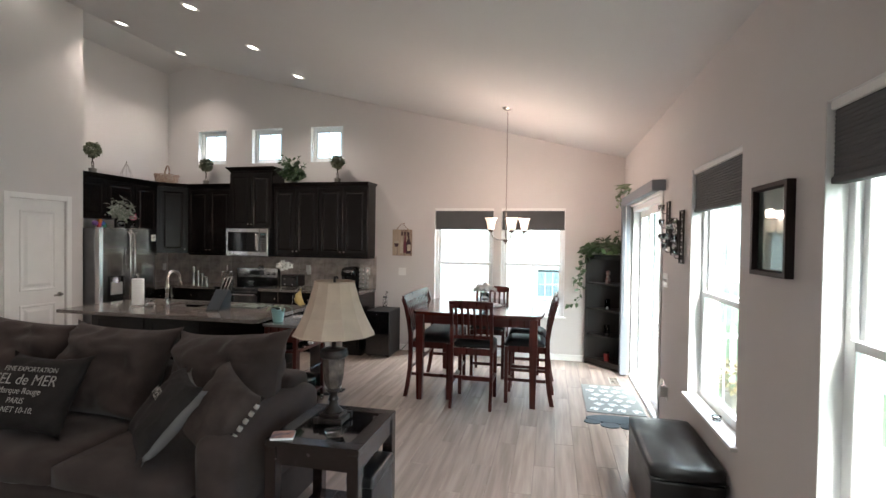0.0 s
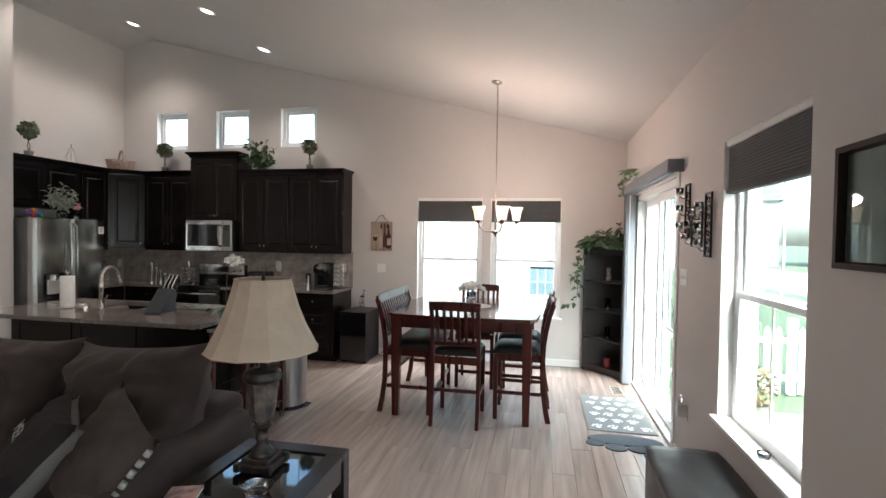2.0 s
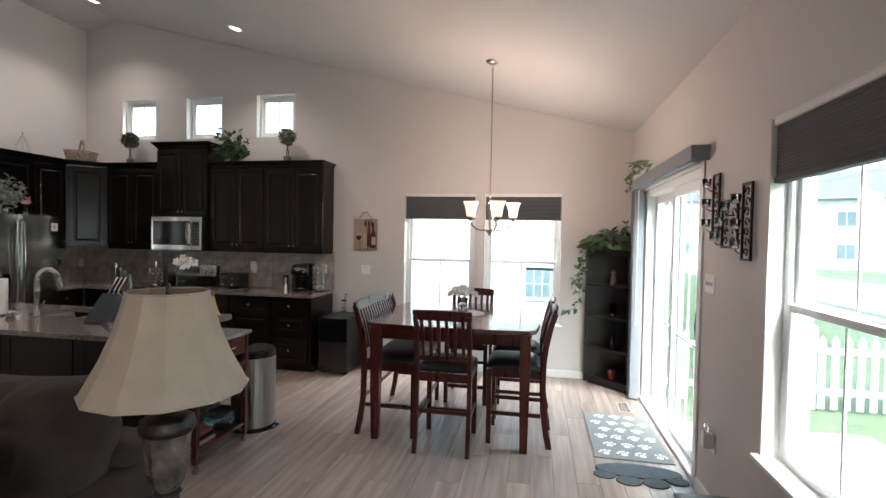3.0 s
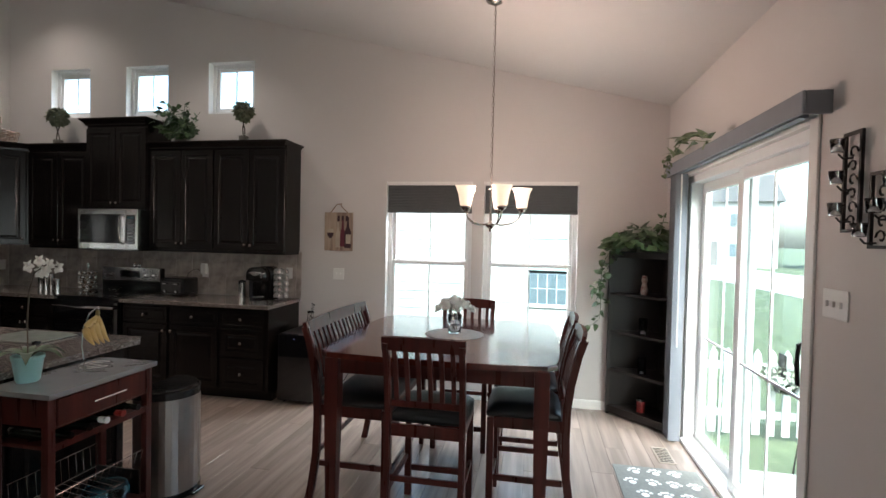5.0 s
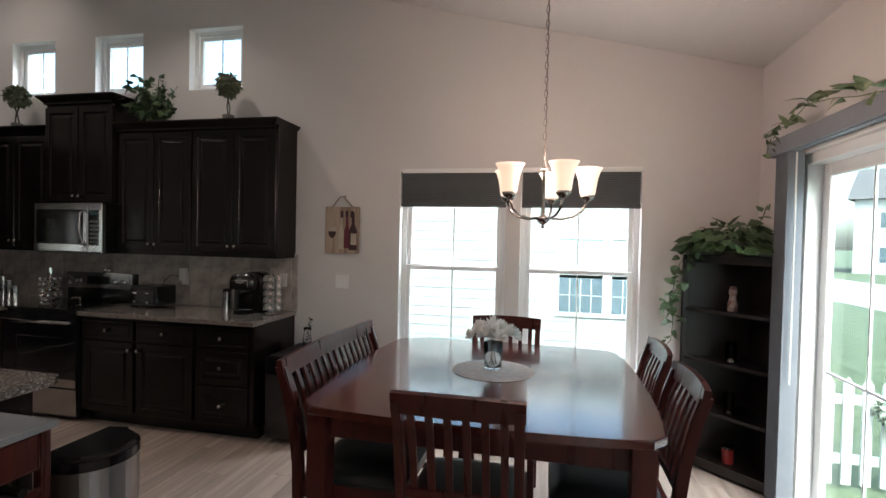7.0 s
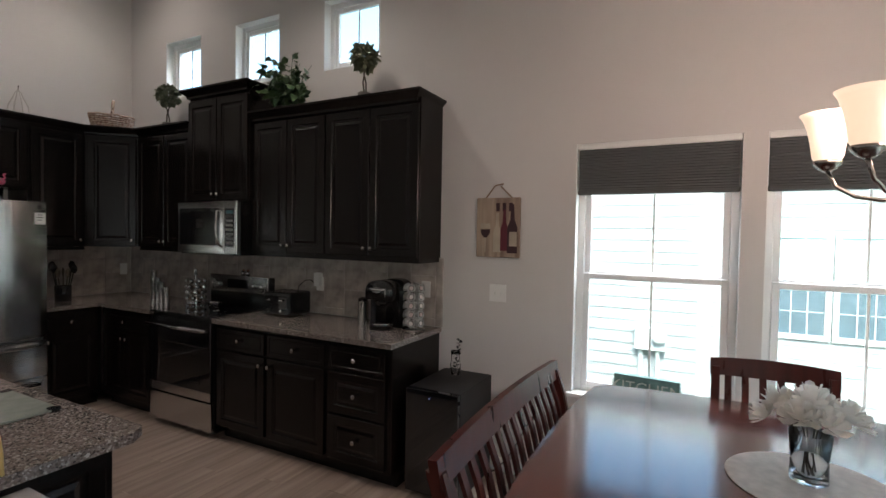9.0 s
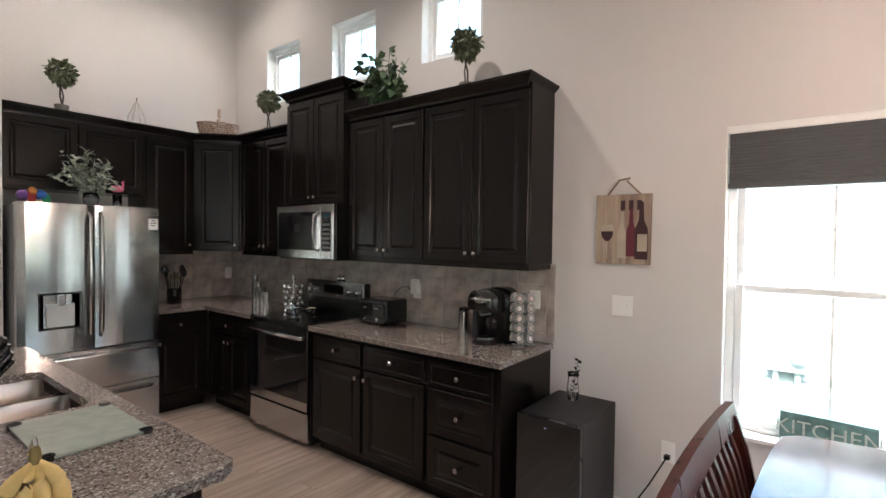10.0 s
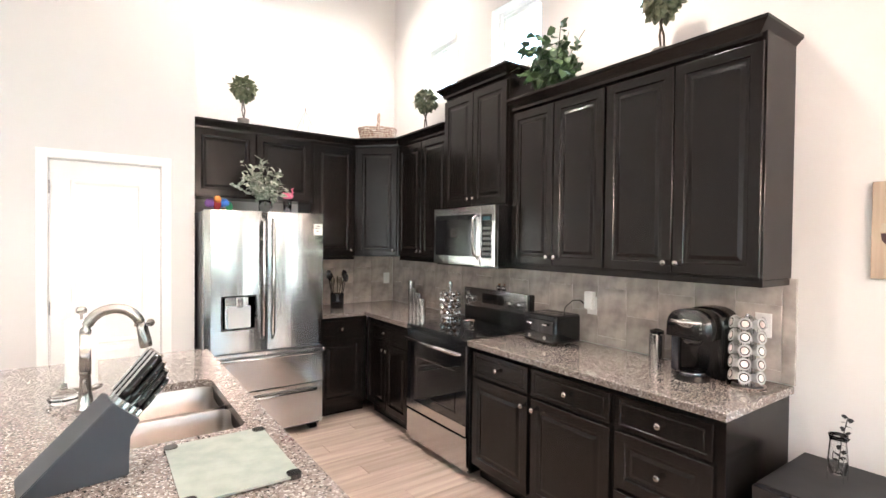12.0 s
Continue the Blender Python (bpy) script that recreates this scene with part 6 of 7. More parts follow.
# ---- on the far counter ----
CZT = 0.918
for k, (x, y, h, r) in enumerate(((-5.73, 6.92, 0.25, 0.030), (-5.635, 6.90, 0.185, 0.030), (-5.545, 6.885, 0.15, 0.030), (-5.455, 6.87, 0.105, 0.030))):
    c = thing("steel_canister", "brushed steel canister with a dark window in a row", "canister", (x, y, CZT), 0, "steel canisters")
    part("can", lathe(bmesh.new(), [(r, 0), (r, h)], seg=20), STEEL, c, smooth=False)
    part("lid", lathe(bmesh.new(), [(r + 0.002, h), (r + 0.002, h + 0.014), (0.01, h + 0.017)], seg=20), CHROME, c)
    part("window", B((-0.006, -r - 0.0015, h * 0.3), (0.006, -r + 0.003, h * 0.75)), BLACKG, c)
t = thing("spice_carousel", "round chrome spice carousel filled with small jars", "spice rack", (-5.11, 6.93, CZT))
part("base", lathe(bmesh.new(), [(0.08, 0), (0.08, 0.01)], seg=24), CHROME, t)
part("post", T([(0, 0, 0.01), (0, 0, 0.255)], 0.008), CHROME, t)
part("topper", T([(0, 0, 0.25), (0, 0, 0.30)], 0.016, 12), CHROME, t)
SPICE = mat("spice_brown", (0.12, 0.06, 0.03), 0.3)
for lv in range(4):
    for k in range(7):
        a = 360 * k / 7 + lv * 12
        jm = pose(0, 0, 0.034 + lv * 0.052, 0, 0, a) @ pose(0.03, 0, 0, 0, 82, 0)
        jr = part("jar", lathe(bmesh.new(), [(0.017, 0), (0.017, 0.036)], m=jm, seg=12), SPICE, t)
        part("lid", lathe(bmesh.new(), [(0.0215, 0.036), (0.0225, 0.046), (0.018, 0.058), (0.008, 0.064)], m=jm, seg=14), CHROME, jr, "domed chrome lid", smooth=True)
t = thing("utensil_crock", "black crock of dark cooking utensils beside the refrigerator", "utensil crock", (-6.08, 6.31, CZT))
part("crock", shell(bmesh.new(), [(0.001, 0.0), (0.06, 0.0), (0.064, 0.14), (0.058, 0.14), (0.055, 0.01), (0.001, 0.01)], seg=22), BLACKP, t, smooth=True)
for k in range(7):
    a, r = k * 0.9, 0.03
    o = Vector((r * math.cos(a), r * math.sin(a), 0.02))
    e = o + Vector((0.05 * math.cos(a), 0.05 * math.sin(a), 0.22 + 0.03 * (k % 3)))
    ut = part("utensil", T([o, e], 0.005, 6), BLACKP if k % 3 else STEM, t)
    part("utensil_head", pad(bmesh.new(), e + Vector((0, 0, 0.02)), (0.05, 0.02, 0.075), (0, 0, math.degrees(a)), n=5, puff=0.6), BLACKP if k % 3 else STEM, ut, smooth=True)
t = thing("toaster", "black four-slice toaster with chrome levers", "toaster", (-4.05, 6.75, CZT))
bm = B((0, 0.0, 0.01), (0.28, 0.24, 0.19), 0.025, 4)
part("body", bm, BLACKP, t, smooth=True)
part("front_plate", B((0.02, -0.004, 0.02), (0.26, 0.004, 0.16), 0.004), BLACKG, t)
for x in (0.06, 0.12, 0.18, 0.24):
    part("slot", B((x - 0.035, 0.03, 0.189), (x - 0.012, 0.21, 0.1915)), BLACKG, t)
for x in (0.075, 0.205):
    part("lever", B((x - 0.02, -0.022, 0.125), (x + 0.02, -0.004, 0.138), 0.004), CHROME, t)
    part("dial", lathe(bmesh.new(), [(0.014, 0), (0.012, 0.012)], m=pose(x, -0.004, 0.05, 90, 0, 0), seg=14), CHROME, t)
t = thing("coffee_maker", "glossy black domed single-cup coffee maker with a silver lid handle", "coffee maker", (-3.06, 6.74, CZT))


def dome_slice(z0, z1, w, top, y0, y1, inset=0.0):
    """A slab between two heights of a body with a domed crown, x across, y deep, its long edges rounded."""
    pts = [(inset, z0), (w - inset, z0)]
    if z1 > top - 0.09:
        pts += [(w / 2 + (w / 2 - inset) * math.cos(radians(a)) ** 0.7, top - 0.09 + 0.09 * math.sin(radians(a)) ** 0.9) for a in range(0, 90, 10)]
        pts += [(w / 2 - (w / 2 - inset) * math.sin(radians(a)) ** 0.7, top - 0.09 + 0.09 * math.cos(radians(a)) ** 0.9) for a in range(0, 91, 10)]
    else:
        pts += [(w - inset, z1), (inset, z1)]
    bm = prism(bmesh.new(), pts, y0, y1, m=Matrix(((1, 0, 0, 0), (0, 0, 1, 0), (0, 1, 0, 0), (0, 0, 0, 1))))
    bmesh.ops.recalc_face_normals(bm, faces=list(bm.faces))
    bmesh.ops.bevel(bm, geom=[e for e in bm.edges if abs(e.verts[0].co.y - e.verts[1].co.y) < 1e-5], offset=0.012, segments=3, affect="EDGES")
    return bm


part("tower", dome_slice(0.0, 0.33, 0.215, 0.335, 0.13, 0.30), BLACKP, t, smooth=True)
part("head", dome_slice(0.20, 0.33, 0.215, 0.335, -0.005, 0.125, 0.004), BLACKP, t, smooth=True)
part("spout", lathe(bmesh.new(), [(0.035, 0.165), (0.045, 0.18), (0.05, 0.199)], (0.107, 0.06, 0), 20), BLACKG, t, smooth=True)
part("drip_tray", lathe(bmesh.new(), [(0.080, 0), (0.083, 0.03), (0.075, 0.036)], (0.107, 0.055, 0), 28), BLACKP, t)
part("tray_ring", lathe(bmesh.new(), [(0.066, 0.0362), (0.066, 0.041)], (0.107, 0.055, 0), 28), STEEL, t)
part("lid_handle", T([(0.03, 0.02, 0.285), (0.05, -0.018, 0.279), (0.107, -0.028, 0.276), (0.165, -0.018, 0.279), (0.185, 0.02, 0.285)], 0.010, 8), STEEL, t, smooth=True)
part("front_badge", lathe(bmesh.new(), [(0.042, 0), (0.042, 0.003)], m=pose(0.107, -0.006, 0.272, 90, 0, 0) @ pose(0, 0, 0), seg=24, squash=0.5), STEEL, t, "silver oval lid panel")
part("water_tank", B((-0.045, 0.13, 0.0), (-0.002, 0.29, 0.285), 0.015, 2), mat("smoked_plastic", (0.03, 0.03, 0.035), 0.1), t)
for k in range(3):
    part("button", lathe(bmesh.new(), [(0.007, 0), (0.007, 0.003)], m=pose(0.178, -0.0055, 0.235 + 0.018 * k, 90, 0, 0), seg=10), STEEL, t)
t = thing("appliance_cord", "thin black cord from the toaster up to the power adapter", "power cable", (-3.745, FW - 0.05, 1.16))
part("cord", T([(-0.02, 0.0, 0.0), (-0.06, -0.01, 0.03), (-0.11, -0.02, 0.025), (-0.14, -0.06, -0.02), (-0.13, -0.10, -0.12), (-0.12, -0.12, -0.232)], 0.0035, 6), BLACKP, t)
t = thing("steel_tumbler", "brushed steel canister beside the coffee maker", "canister", (-3.24, 6.97, CZT))
part("body", lathe(bmesh.new(), [(0.04, 0), (0.04, 0.15), (0.036, 0.155)], seg=22), STEEL, t)
part("lid", lathe(bmesh.new(), [(0.037, 0.155), (0.037, 0.17), (0.01, 0.18)], seg=22), BLACKP, t)
t = thing("pod_carousel", "chrome coffee pod carousel full of white pods", "pod carousel", (-2.755, 6.90, CZT))
part("base", lathe(bmesh.new(), [(0.075, 0), (0.078, 0.006), (0.06, 0.01)], seg=28), CHROME, t)
part("post", T([(0, 0, 0.01), (0, 0, 0.33)], 0.006), CHROME, t)
bm = bmesh.new()
for a in range(6):
    q = radians(60 * a + 15)
    tube(bm, [(0.03 * math.cos(q), 0.03 * math.sin(q), 0.01), (0.04 * math.cos(q), 0.04 * math.sin(q), 0.30), (0, 0, 0.325)], 0.0022, 5)
part("wires", bm, CHROME, t)
PODM = mat("pod_cup", (0.42, 0.41, 0.40), 0.35)
LID = mat("foil_lid", (0.75, 0.73, 0.70), 0.35, 0.2, color2=(0.55, 0.40, 0.38), scale=14)
for lv in range(5):
    for k in range(6):
        q = radians(60 * k + 45)
        m_ = pose(0, 0, 0.042 + lv * 0.060) @ pose(0, 0, 0, 0, 0, math.degrees(q)) @ pose(0.03, 0, 0, 0, 78, 0)
        pod = part("pod", lathe(bmesh.new(), [(0.017, 0), (0.024, 0.038), (0.0275, 0.039), (0.0275, 0.0402)], m=m_, seg=14), PODM, t)
        part("rim_ring", lathe(bmesh.new(), [(0.0195, 0.0401), (0.0190, 0.0410)], m=m_, seg=14), BLACKP, pod)
        part("foil", lathe(bmesh.new(), [(0.0155, 0.0411), (0.0150, 0.0418)], m=m_, seg=14), LID, pod)

# ---- plants and things up high ----
def leaf_ball(bm, c, r, n, size, wide=0.6, flat=1.0):
    for _ in range(n):
        d = rdir()
        p = Vector(c) + Vector((d.x, d.y, d.z * flat)) * r * rnd(0.55, 1.0)
        o = (d + rdir() * 0.7).normalized()
        leaf(bm, p, o, size * rnd(0.7, 1.25), wide, rnd(0.1, 0.4), rnd(-1, 1))


def topiary(at, rz):
    t = thing("topiary", "small dried topiary ball on a twisted stem in a pot", "topiary", at, rz, "topiaries on the cabinets")
    part("pot", lathe(bmesh.new(), [(0.035, 0), (0.048, 0.075), (0.05, 0.085), (0.04, 0.09)], seg=16), POT, t)
    for s in (0, 2.6):
        part("stem", T([(0.018 * math.cos(s), 0.018 * math.sin(s), 0.085), (0.012 * math.cos(s + 1.5), 0.012 * math.sin(s + 1.5), 0.16), (0.016 * math.cos(s + 3), 0.016 * math.sin(s + 3), 0.23), (0, 0, 0.28)], 0.006, 6), STEM, t)
    bm = bmesh.new()
    leaf_ball(bm, (0, 0, 0.34), 0.085, 420, 0.042, 0.75)
    leaf_ball(bm, (-0.085, 0, 0.33), 0.02, 14, 0.035, 0.8)
    cr = part("crown", bm, GREEND, t, "grey-green leaf ball")
    cr["kind"] = "stuff"
    return t


UT = UZ + UH + 0.055
topiary((-6.15, 5.48, UT), 0)
topiary((-5.51, 6.92, UT), 40)
topiary((-3.20, 6.90, UT), -20)
t = thing("ivy_plant", "bushy green ivy plant trailing over the cabinet crown", "ivy plant", (-3.93, 6.90, UT))
part("pot", lathe(bmesh.new(), [(0.05, 0), (0.065, 0.10)], seg=16), POT, t)
bm = bmesh.new()
for k in range(34):
    a = rnd(0, 6.28)
    e = Vector((math.cos(a) * rnd(0.08, 0.33), math.sin(a) * rnd(0.05, 0.13) - 0.05, rnd(0.10, 0.42)))
    tube(bm, [(0, 0, 0.08), e * 0.55 + Vector((0, 0, 0.06)), e], 0.0025, 4)
    for j in range(9):
        q = Vector((0, 0, 0.1)).lerp(e, rnd(0.3, 1.05)) + rdir() * 0.03
        leaf(bm, q, (rdir() + Vector((0, -0.6, 0))).normalized(), rnd(0.05, 0.085), 0.85, rnd(0.1, 0.4), rnd(-1, 1))
lv_ = part("foliage", bm, GREEN, t)
lv_["kind"] = "stuff"
t = thing("wicker_basket", "brown wicker basket with an upright handle", "basket", (-6.09, 6.73, UT), 62)
bm = bmesh.new()
for k in range(9):
    z = 0.008 + 0.019 * k
    f = 1 + 0.03 * k
    tube(bm, [(0.15 * f * math.cos(a), 0.085 * f * math.sin(a), z + 0.003 * math.sin(8 * a + math.pi * k)) for a in [2 * math.pi * q / 28 for q in range(29)]], 0.010, 5)
part("weave", bm, mat("wicker", (0.20, 0.10, 0.065), 0.6, color2=(0.42, 0.34, 0.28), scale=55), t)
part("floor", lathe(bmesh.new(), [(0.14, 0.0), (0.14, 0.006)], seg=24, squash=0.6), STEM, t)
part("handle", T([(0.012 * math.sin(radians(a)), -0.10 * math.cos(radians(a)), 0.15 + 0.16 * math.sin(radians(a))) for a in range(0, 181, 15)], 0.014, 6), bpy.data.materials["wicker"], t)
t = thing("wire_pear", "decorative white wire pear on the cabinets", "ornament", (-6.15, 6.02, UT))
bm = bmesh.new()
for k in range(4):
    a = math.pi * k / 4
    pr_ = [(0.0, 0.0), (0.05, 0.01), (0.075, 0.05), (0.07, 0.10), (0.035, 0.17), (0.022, 0.21), (0.0, 0.235), (-0.022, 0.21), (-0.035, 0.17), (-0.07, 0.10), (-0.075, 0.05), (-0.05, 0.01), (0, 0)]
    tube(bm, [(r * math.cos(a), r * math.sin(a), z) for r, z in pr_], 0.003, 5)
part("wires", bm, mat("weathered_wire", (0.45, 0.42, 0.38), 0.6), t)
part("stalk", T([(0, 0, 0.235), (0.004, 0, 0.27)], 0.004), STEM, t)

FT = 1.775
t = thing("potted_vine", "variegated leafy plant in a glass vase on the refrigerator", "potted plant", (-5.76, 5.56, FT))
part("vase", shell(bmesh.new(), [(0.001, 0.003), (0.045, 0.0), (0.055, 0.05), (0.045, 0.10), (0.042, 0.10), (0.05, 0.05), (0.04, 0.006), (0.001, 0.006)], seg=20), GLASS, t, smooth=True)
bm = bmesh.new()
for k in range(24):
    a = rnd(0, 6.28)
    e = Vector((math.cos(a) * rnd(0.05, 0.15), math.sin(a) * rnd(0.06, 0.20), rnd(0.14, 0.40)))
    tube(bm, [(0, 0, 0.05), e * 0.5 + Vector((0, 0, 0.06)), e], 0.002, 4)
    for j in range(9):
        leaf(bm, Vector((0, 0, 0.1)).lerp(e, rnd(0.4, 1.05)) + rdir() * 0.02, rdir(-0.5), rnd(0.055, 0.085), 0.5, 0.3, rnd(-1, 1))
for j in range(8):
    leaf(bm, (0.05, -0.1 - 0.02 * j, 0.13 + 0.01 * j), (0.2, -1, 0.2), 0.05, 0.5, 0.2, j)
fo = part("foliage", bm, GREENL, t)
fo["kind"] = "stuff"
t = thing("toy_parrot", "small colourful plush parrot on the refrigerator", "plush toy", (-5.74, 5.20, FT), 90)
for c, s, name, col in (((0, 0, 0.05), (0.05, 0.05, 0.1), "red_plush", (0.3, 0.03, 0.03)), ((0.05, 0, 0.06), (0.07, 0.04, 0.06), "blue_plush", (0.03, 0.12, 0.4)), ((-0.05, 0, 0.055), (0.07, 0.04, 0.06), "purple_plush", (0.12, 0.05, 0.2)),
                        ((0.085, 0, 0.035), (0.05, 0.03, 0.07), "green_plush", (0.03, 0.25, 0.12)), ((0.0, -0.02, 0.085), (0.05, 0.04, 0.05), "orange_plush", (0.4, 0.15, 0.03))):
    part("plush", pad(bmesh.new(), c, s, n=6, puff=0.7), mat(name, col, 0.9, bump=0.3), t, smooth=True)
t = thing("pink_bird_ornament", "pink bird ornament standing in a glass", "ornament", (-5.74, 5.73, FT))
part("glass", shell(bmesh.new(), [(0.001, 0.002), (0.03, 0.0), (0.035, 0.10), (0.032, 0.10), (0.027, 0.005), (0.001, 0.005)], seg=18), GLASS, t, smooth=True)
PINK = mat("pink_plastic", (0.75, 0.12, 0.25), 0.4)
part("leg", T([(0, 0, 0.01), (0, 0, 0.13)], 0.003), BLACKP, t)
part("bird_body", pad(bmesh.new(), (0, 0, 0.145), (0.04, 0.09, 0.045), n=8, puff=0.8), PINK, t, smooth=True)
part("bird_neck", T([(0, 0.03, 0.15), (0, 0.045, 0.175), (0, 0.035, 0.20), (0, 0.05, 0.205)], 0.007, 6), PINK, t, smooth=True)

t = thing("bud_vase", "clear glass vase with a dark eucalyptus sprig on the cooler", "vase", (-2.39, 6.82, 0.655))
part("glass_vase", shell(bmesh.new(), [(0.001, 0.03), (0.028, 0.025), (0.033, 0.08), (0.027, 0.15), (0.032, 0.175), (0.030, 0.175), (0.024, 0.15), (0.03, 0.08), (0.025, 0.032), (0.001, 0.034)], seg=20), GLASS, t, smooth=True)
bm = bmesh.new()
for a in (45, 135, 225, 315):
    x, y = 0.036 * math.cos(radians(a)), 0.036 * math.sin(radians(a))
    tube(bm, [(x, y, 0), (x, y, 0.09), (x * 0.8, y * 0.8, 0.10)], 0.002, 5)
part("wire_stand", bm, CHROME, t)
bm = bmesh.new()
tube(bm, [(0, 0, 0.035), (0.01, 0.0, 0.15), (0.028, 0, 0.25)], 0.002, 5)
for k in range(16):
    q = Vector((0.002, 0, 0.06)).lerp(Vector((0.028, 0, 0.25)), k / 15)
    leaf(bm, q, ((-1) ** k, 0.3 * (k % 3 - 1), 0.2), 0.022, 0.9, 0.1, k)
part("sprig", bm, BLACKM, t)

# ---- wall sign, sill sign ----
t = thing("wine_sign", "rustic wooden wall sign painted with wine bottles and glass", "wall sign", (-2.365, FW, 1.43))
part("board", B((0, -0.022, 0), (0.305, -0.002, 0.395), 0.003, 2), wood("sign_board", (0.42, 0.33, 0.25), (0.22, 0.155, 0.12), 0.7, 2), t)
part("rope", T([(0.06, -0.014, 0.39), (0.11, -0.02, 0.45), (0.13, -0.024, 0.475), (0.19, -0.024, 0.485), (0.17, -0.018, 0.47), (0.25, -0.014, 0.39)], 0.005, 6), mat("jute", (0.28, 0.19, 0.13), 0.9, bump=0.5, bscale=300), t)
WINE, CREAM, DKW = mat("painted_wine", (0.13, 0.02, 0.035), 0.7), mat("painted_cream", (0.50, 0.43, 0.34), 0.7, vary=0.15), mat("painted_dark", (0.05, 0.02, 0.025), 0.7)


def flat(name, pts, material, y):
    part(name, prism(bmesh.new(), pts, y, y + 0.0015, m=Matrix(((1, 0, 0, 0), (0, 0, -1, 0), (0, 1, 0, 0), (0, 0, 0, 1)))), material, t)


def bottle_pts(x, z, w, h):
    n = w * 0.3
    return [(x - w / 2, z), (x + w / 2, z), (x + w / 2, z + h * 0.52), (x + n / 2 + 0.004, z + h * 0.68), (x + n / 2, z + h), (x - n / 2, z + h), (x - n / 2 - 0.004, z + h * 0.68), (x - w / 2, z + h * 0.52)]


flat("painted_bottle", bottle_pts(0.15, 0.035, 0.055, 0.26), CREAM, 0.0222)
flat("painted_bottle", bottle_pts(0.20, 0.045, 0.055, 0.27), WINE, 0.0224)
flat("painted_bottle", bottle_pts(0.255, 0.03, 0.07, 0.32), DKW, 0.0226)
flat("painted_label", [(0.235, 0.075), (0.287, 0.075), (0.287, 0.17), (0.235, 0.17)], CREAM, 0.0242)
flat("painted_wine_bowl", [(0.03, 0.185), (0.10, 0.185), (0.095, 0.155), (0.075, 0.13), (0.055, 0.13), (0.035, 0.155)], DKW, 0.0224)
flat("painted_glass_rim", [(0.028, 0.19), (0.102, 0.19), (0.098, 0.225), (0.032, 0.225)], CREAM, 0.0224)
flat("painted_stem", [(0.062, 0.03), (0.068, 0.03), (0.068, 0.13), (0.062, 0.13)], CREAM, 0.0224)
for x in (0.14, 0.185, 0.23):
    flat("painted_square", [(x, 0.305), (x + 0.025, 0.305), (x + 0.025, 0.36), (x, 0.36)], DKW, 0.0223)
t = thing("kitchen_sign", "weathered teal wooden block sign reading KITCHEN on the sill", "sign", (-1.46, FW + 0.02, ZS + 0.019), -4)
part("block", B((0, 0, 0), (0.36, 0.035, 0.148), 0.002), mat("weathered_teal", (0.17, 0.31, 0.29), 0.8, color2=(0.08, 0.15, 0.15), scale=14), t)
w_ = words(t, "KITCHEN", 0.094, pose(0.18, -0.0012, 0.078, 90, 0, 0))
w_.data.materials[0] = mat("sign_lettering", (0.62, 0.68, 0.64), 0.8, vary=0.2, scale=60)

# ---- corner shelf ----
t = thing("corner_shelf", "tall dark wood corner shelf holding candles and figurines", "corner shelf", (0.93, 7.055, 0))
SH = 1.50
a, b = 0.46, 0.46
tri = [(0, 0), (-a, 0), (-a, -0.05), (-0.05, -b), (0, -b)]
for z in (0.06, 0.40, 0.75, 1.10, SH - 0.03):
    part("shelf_board", prism(bmesh.new(), tri, z, z + 0.022), SHELFW, t)
part("back_panel", B((-a, -0.012, 0.0), (0.0, 0.0, SH), 0.001), SHELFW, t)
part("back_panel", B((-0.012, -b, 0.0), (0.0, -0.0125, SH), 0.001), SHELFW, t)
part("post", B((-a - 0.01, -0.055, 0), (-a + 0.025, -0.0125, SH), 0.002), SHELFW, t)
part("post", B((-0.055, -b - 0.01, 0), (-0.0125, -b + 0.025, SH), 0.002), SHELFW, t)
for z0, z1 in ((SH - 0.055, SH), (0.02, 0.085)):
    bm = bmesh.new()
    p0, p1 = Vector((-a + 0.01, -0.05)), Vector((-0.05, -b + 0.01))
    prism(bm, [(p0.x, p0.y), (p1.x, p1.y), (p1.x - 0.012, p1.y - 0.012), (p0.x - 0.012, p0.y - 0.012)], z0, z1)
    part("front_rail", bm, SHELFW, t)
for z, kind in ((0.082, "red"), (0.422, "glass"), (0.772, "glass"), (1.122, "fig")):
    at_ = (0.93 - 0.19, 7.055 - 0.19, z)
    if kind == "fig":
        f_ = thing("figurine", "dark red and white figurine on the corner shelf", "figurine", at_)
        part("figure", lathe(bmesh.new(), [(0.03, 0), (0.032, 0.05), (0.02, 0.10), (0.028, 0.13), (0.018, 0.17)], seg=14), mat("figurine_red", (0.16, 0.04, 0.04), 0.5, color2=(0.4, 0.35, 0.3), scale=30), f_, smooth=True)
    elif kind == "glass":
        f_ = thing("candle_glass", "clear glass hurricane candle holder on the corner shelf", "candle holder", at_)
        part("glass", shell(bmesh.new(), [(0.001, 0.002), (0.035, 0.0), (0.036, 0.14), (0.033, 0.14), (0.032, 0.005), (0.001, 0.005)], seg=20), GLASS, f_, smooth=True)
        part("candle", lathe(bmesh.new(), [(0.024, 0.006), (0.024, 0.06)], seg=16), WHITE, f_)
    else:
        f_ = thing("red_jar_candle", "red jar candle on the bottom shelf", "candle", at_)
        part("wax", lathe(bmesh.new(), [(0.035, 0), (0.037, 0.10)], seg=18), RED, f_)
        part("lid", lathe(bmesh.new(), [(0.036, 0.10), (0.036, 0.115)], seg=18), BLACKP, f_)
t = thing("pothos", "trailing green pothos plant on top of the corner shelf", "pothos plant", (0.74, 6.87, SH))
part("pot", lathe(bmesh.new(), [(0.07, 0), (0.09, 0.12)], seg=18), POT, t)


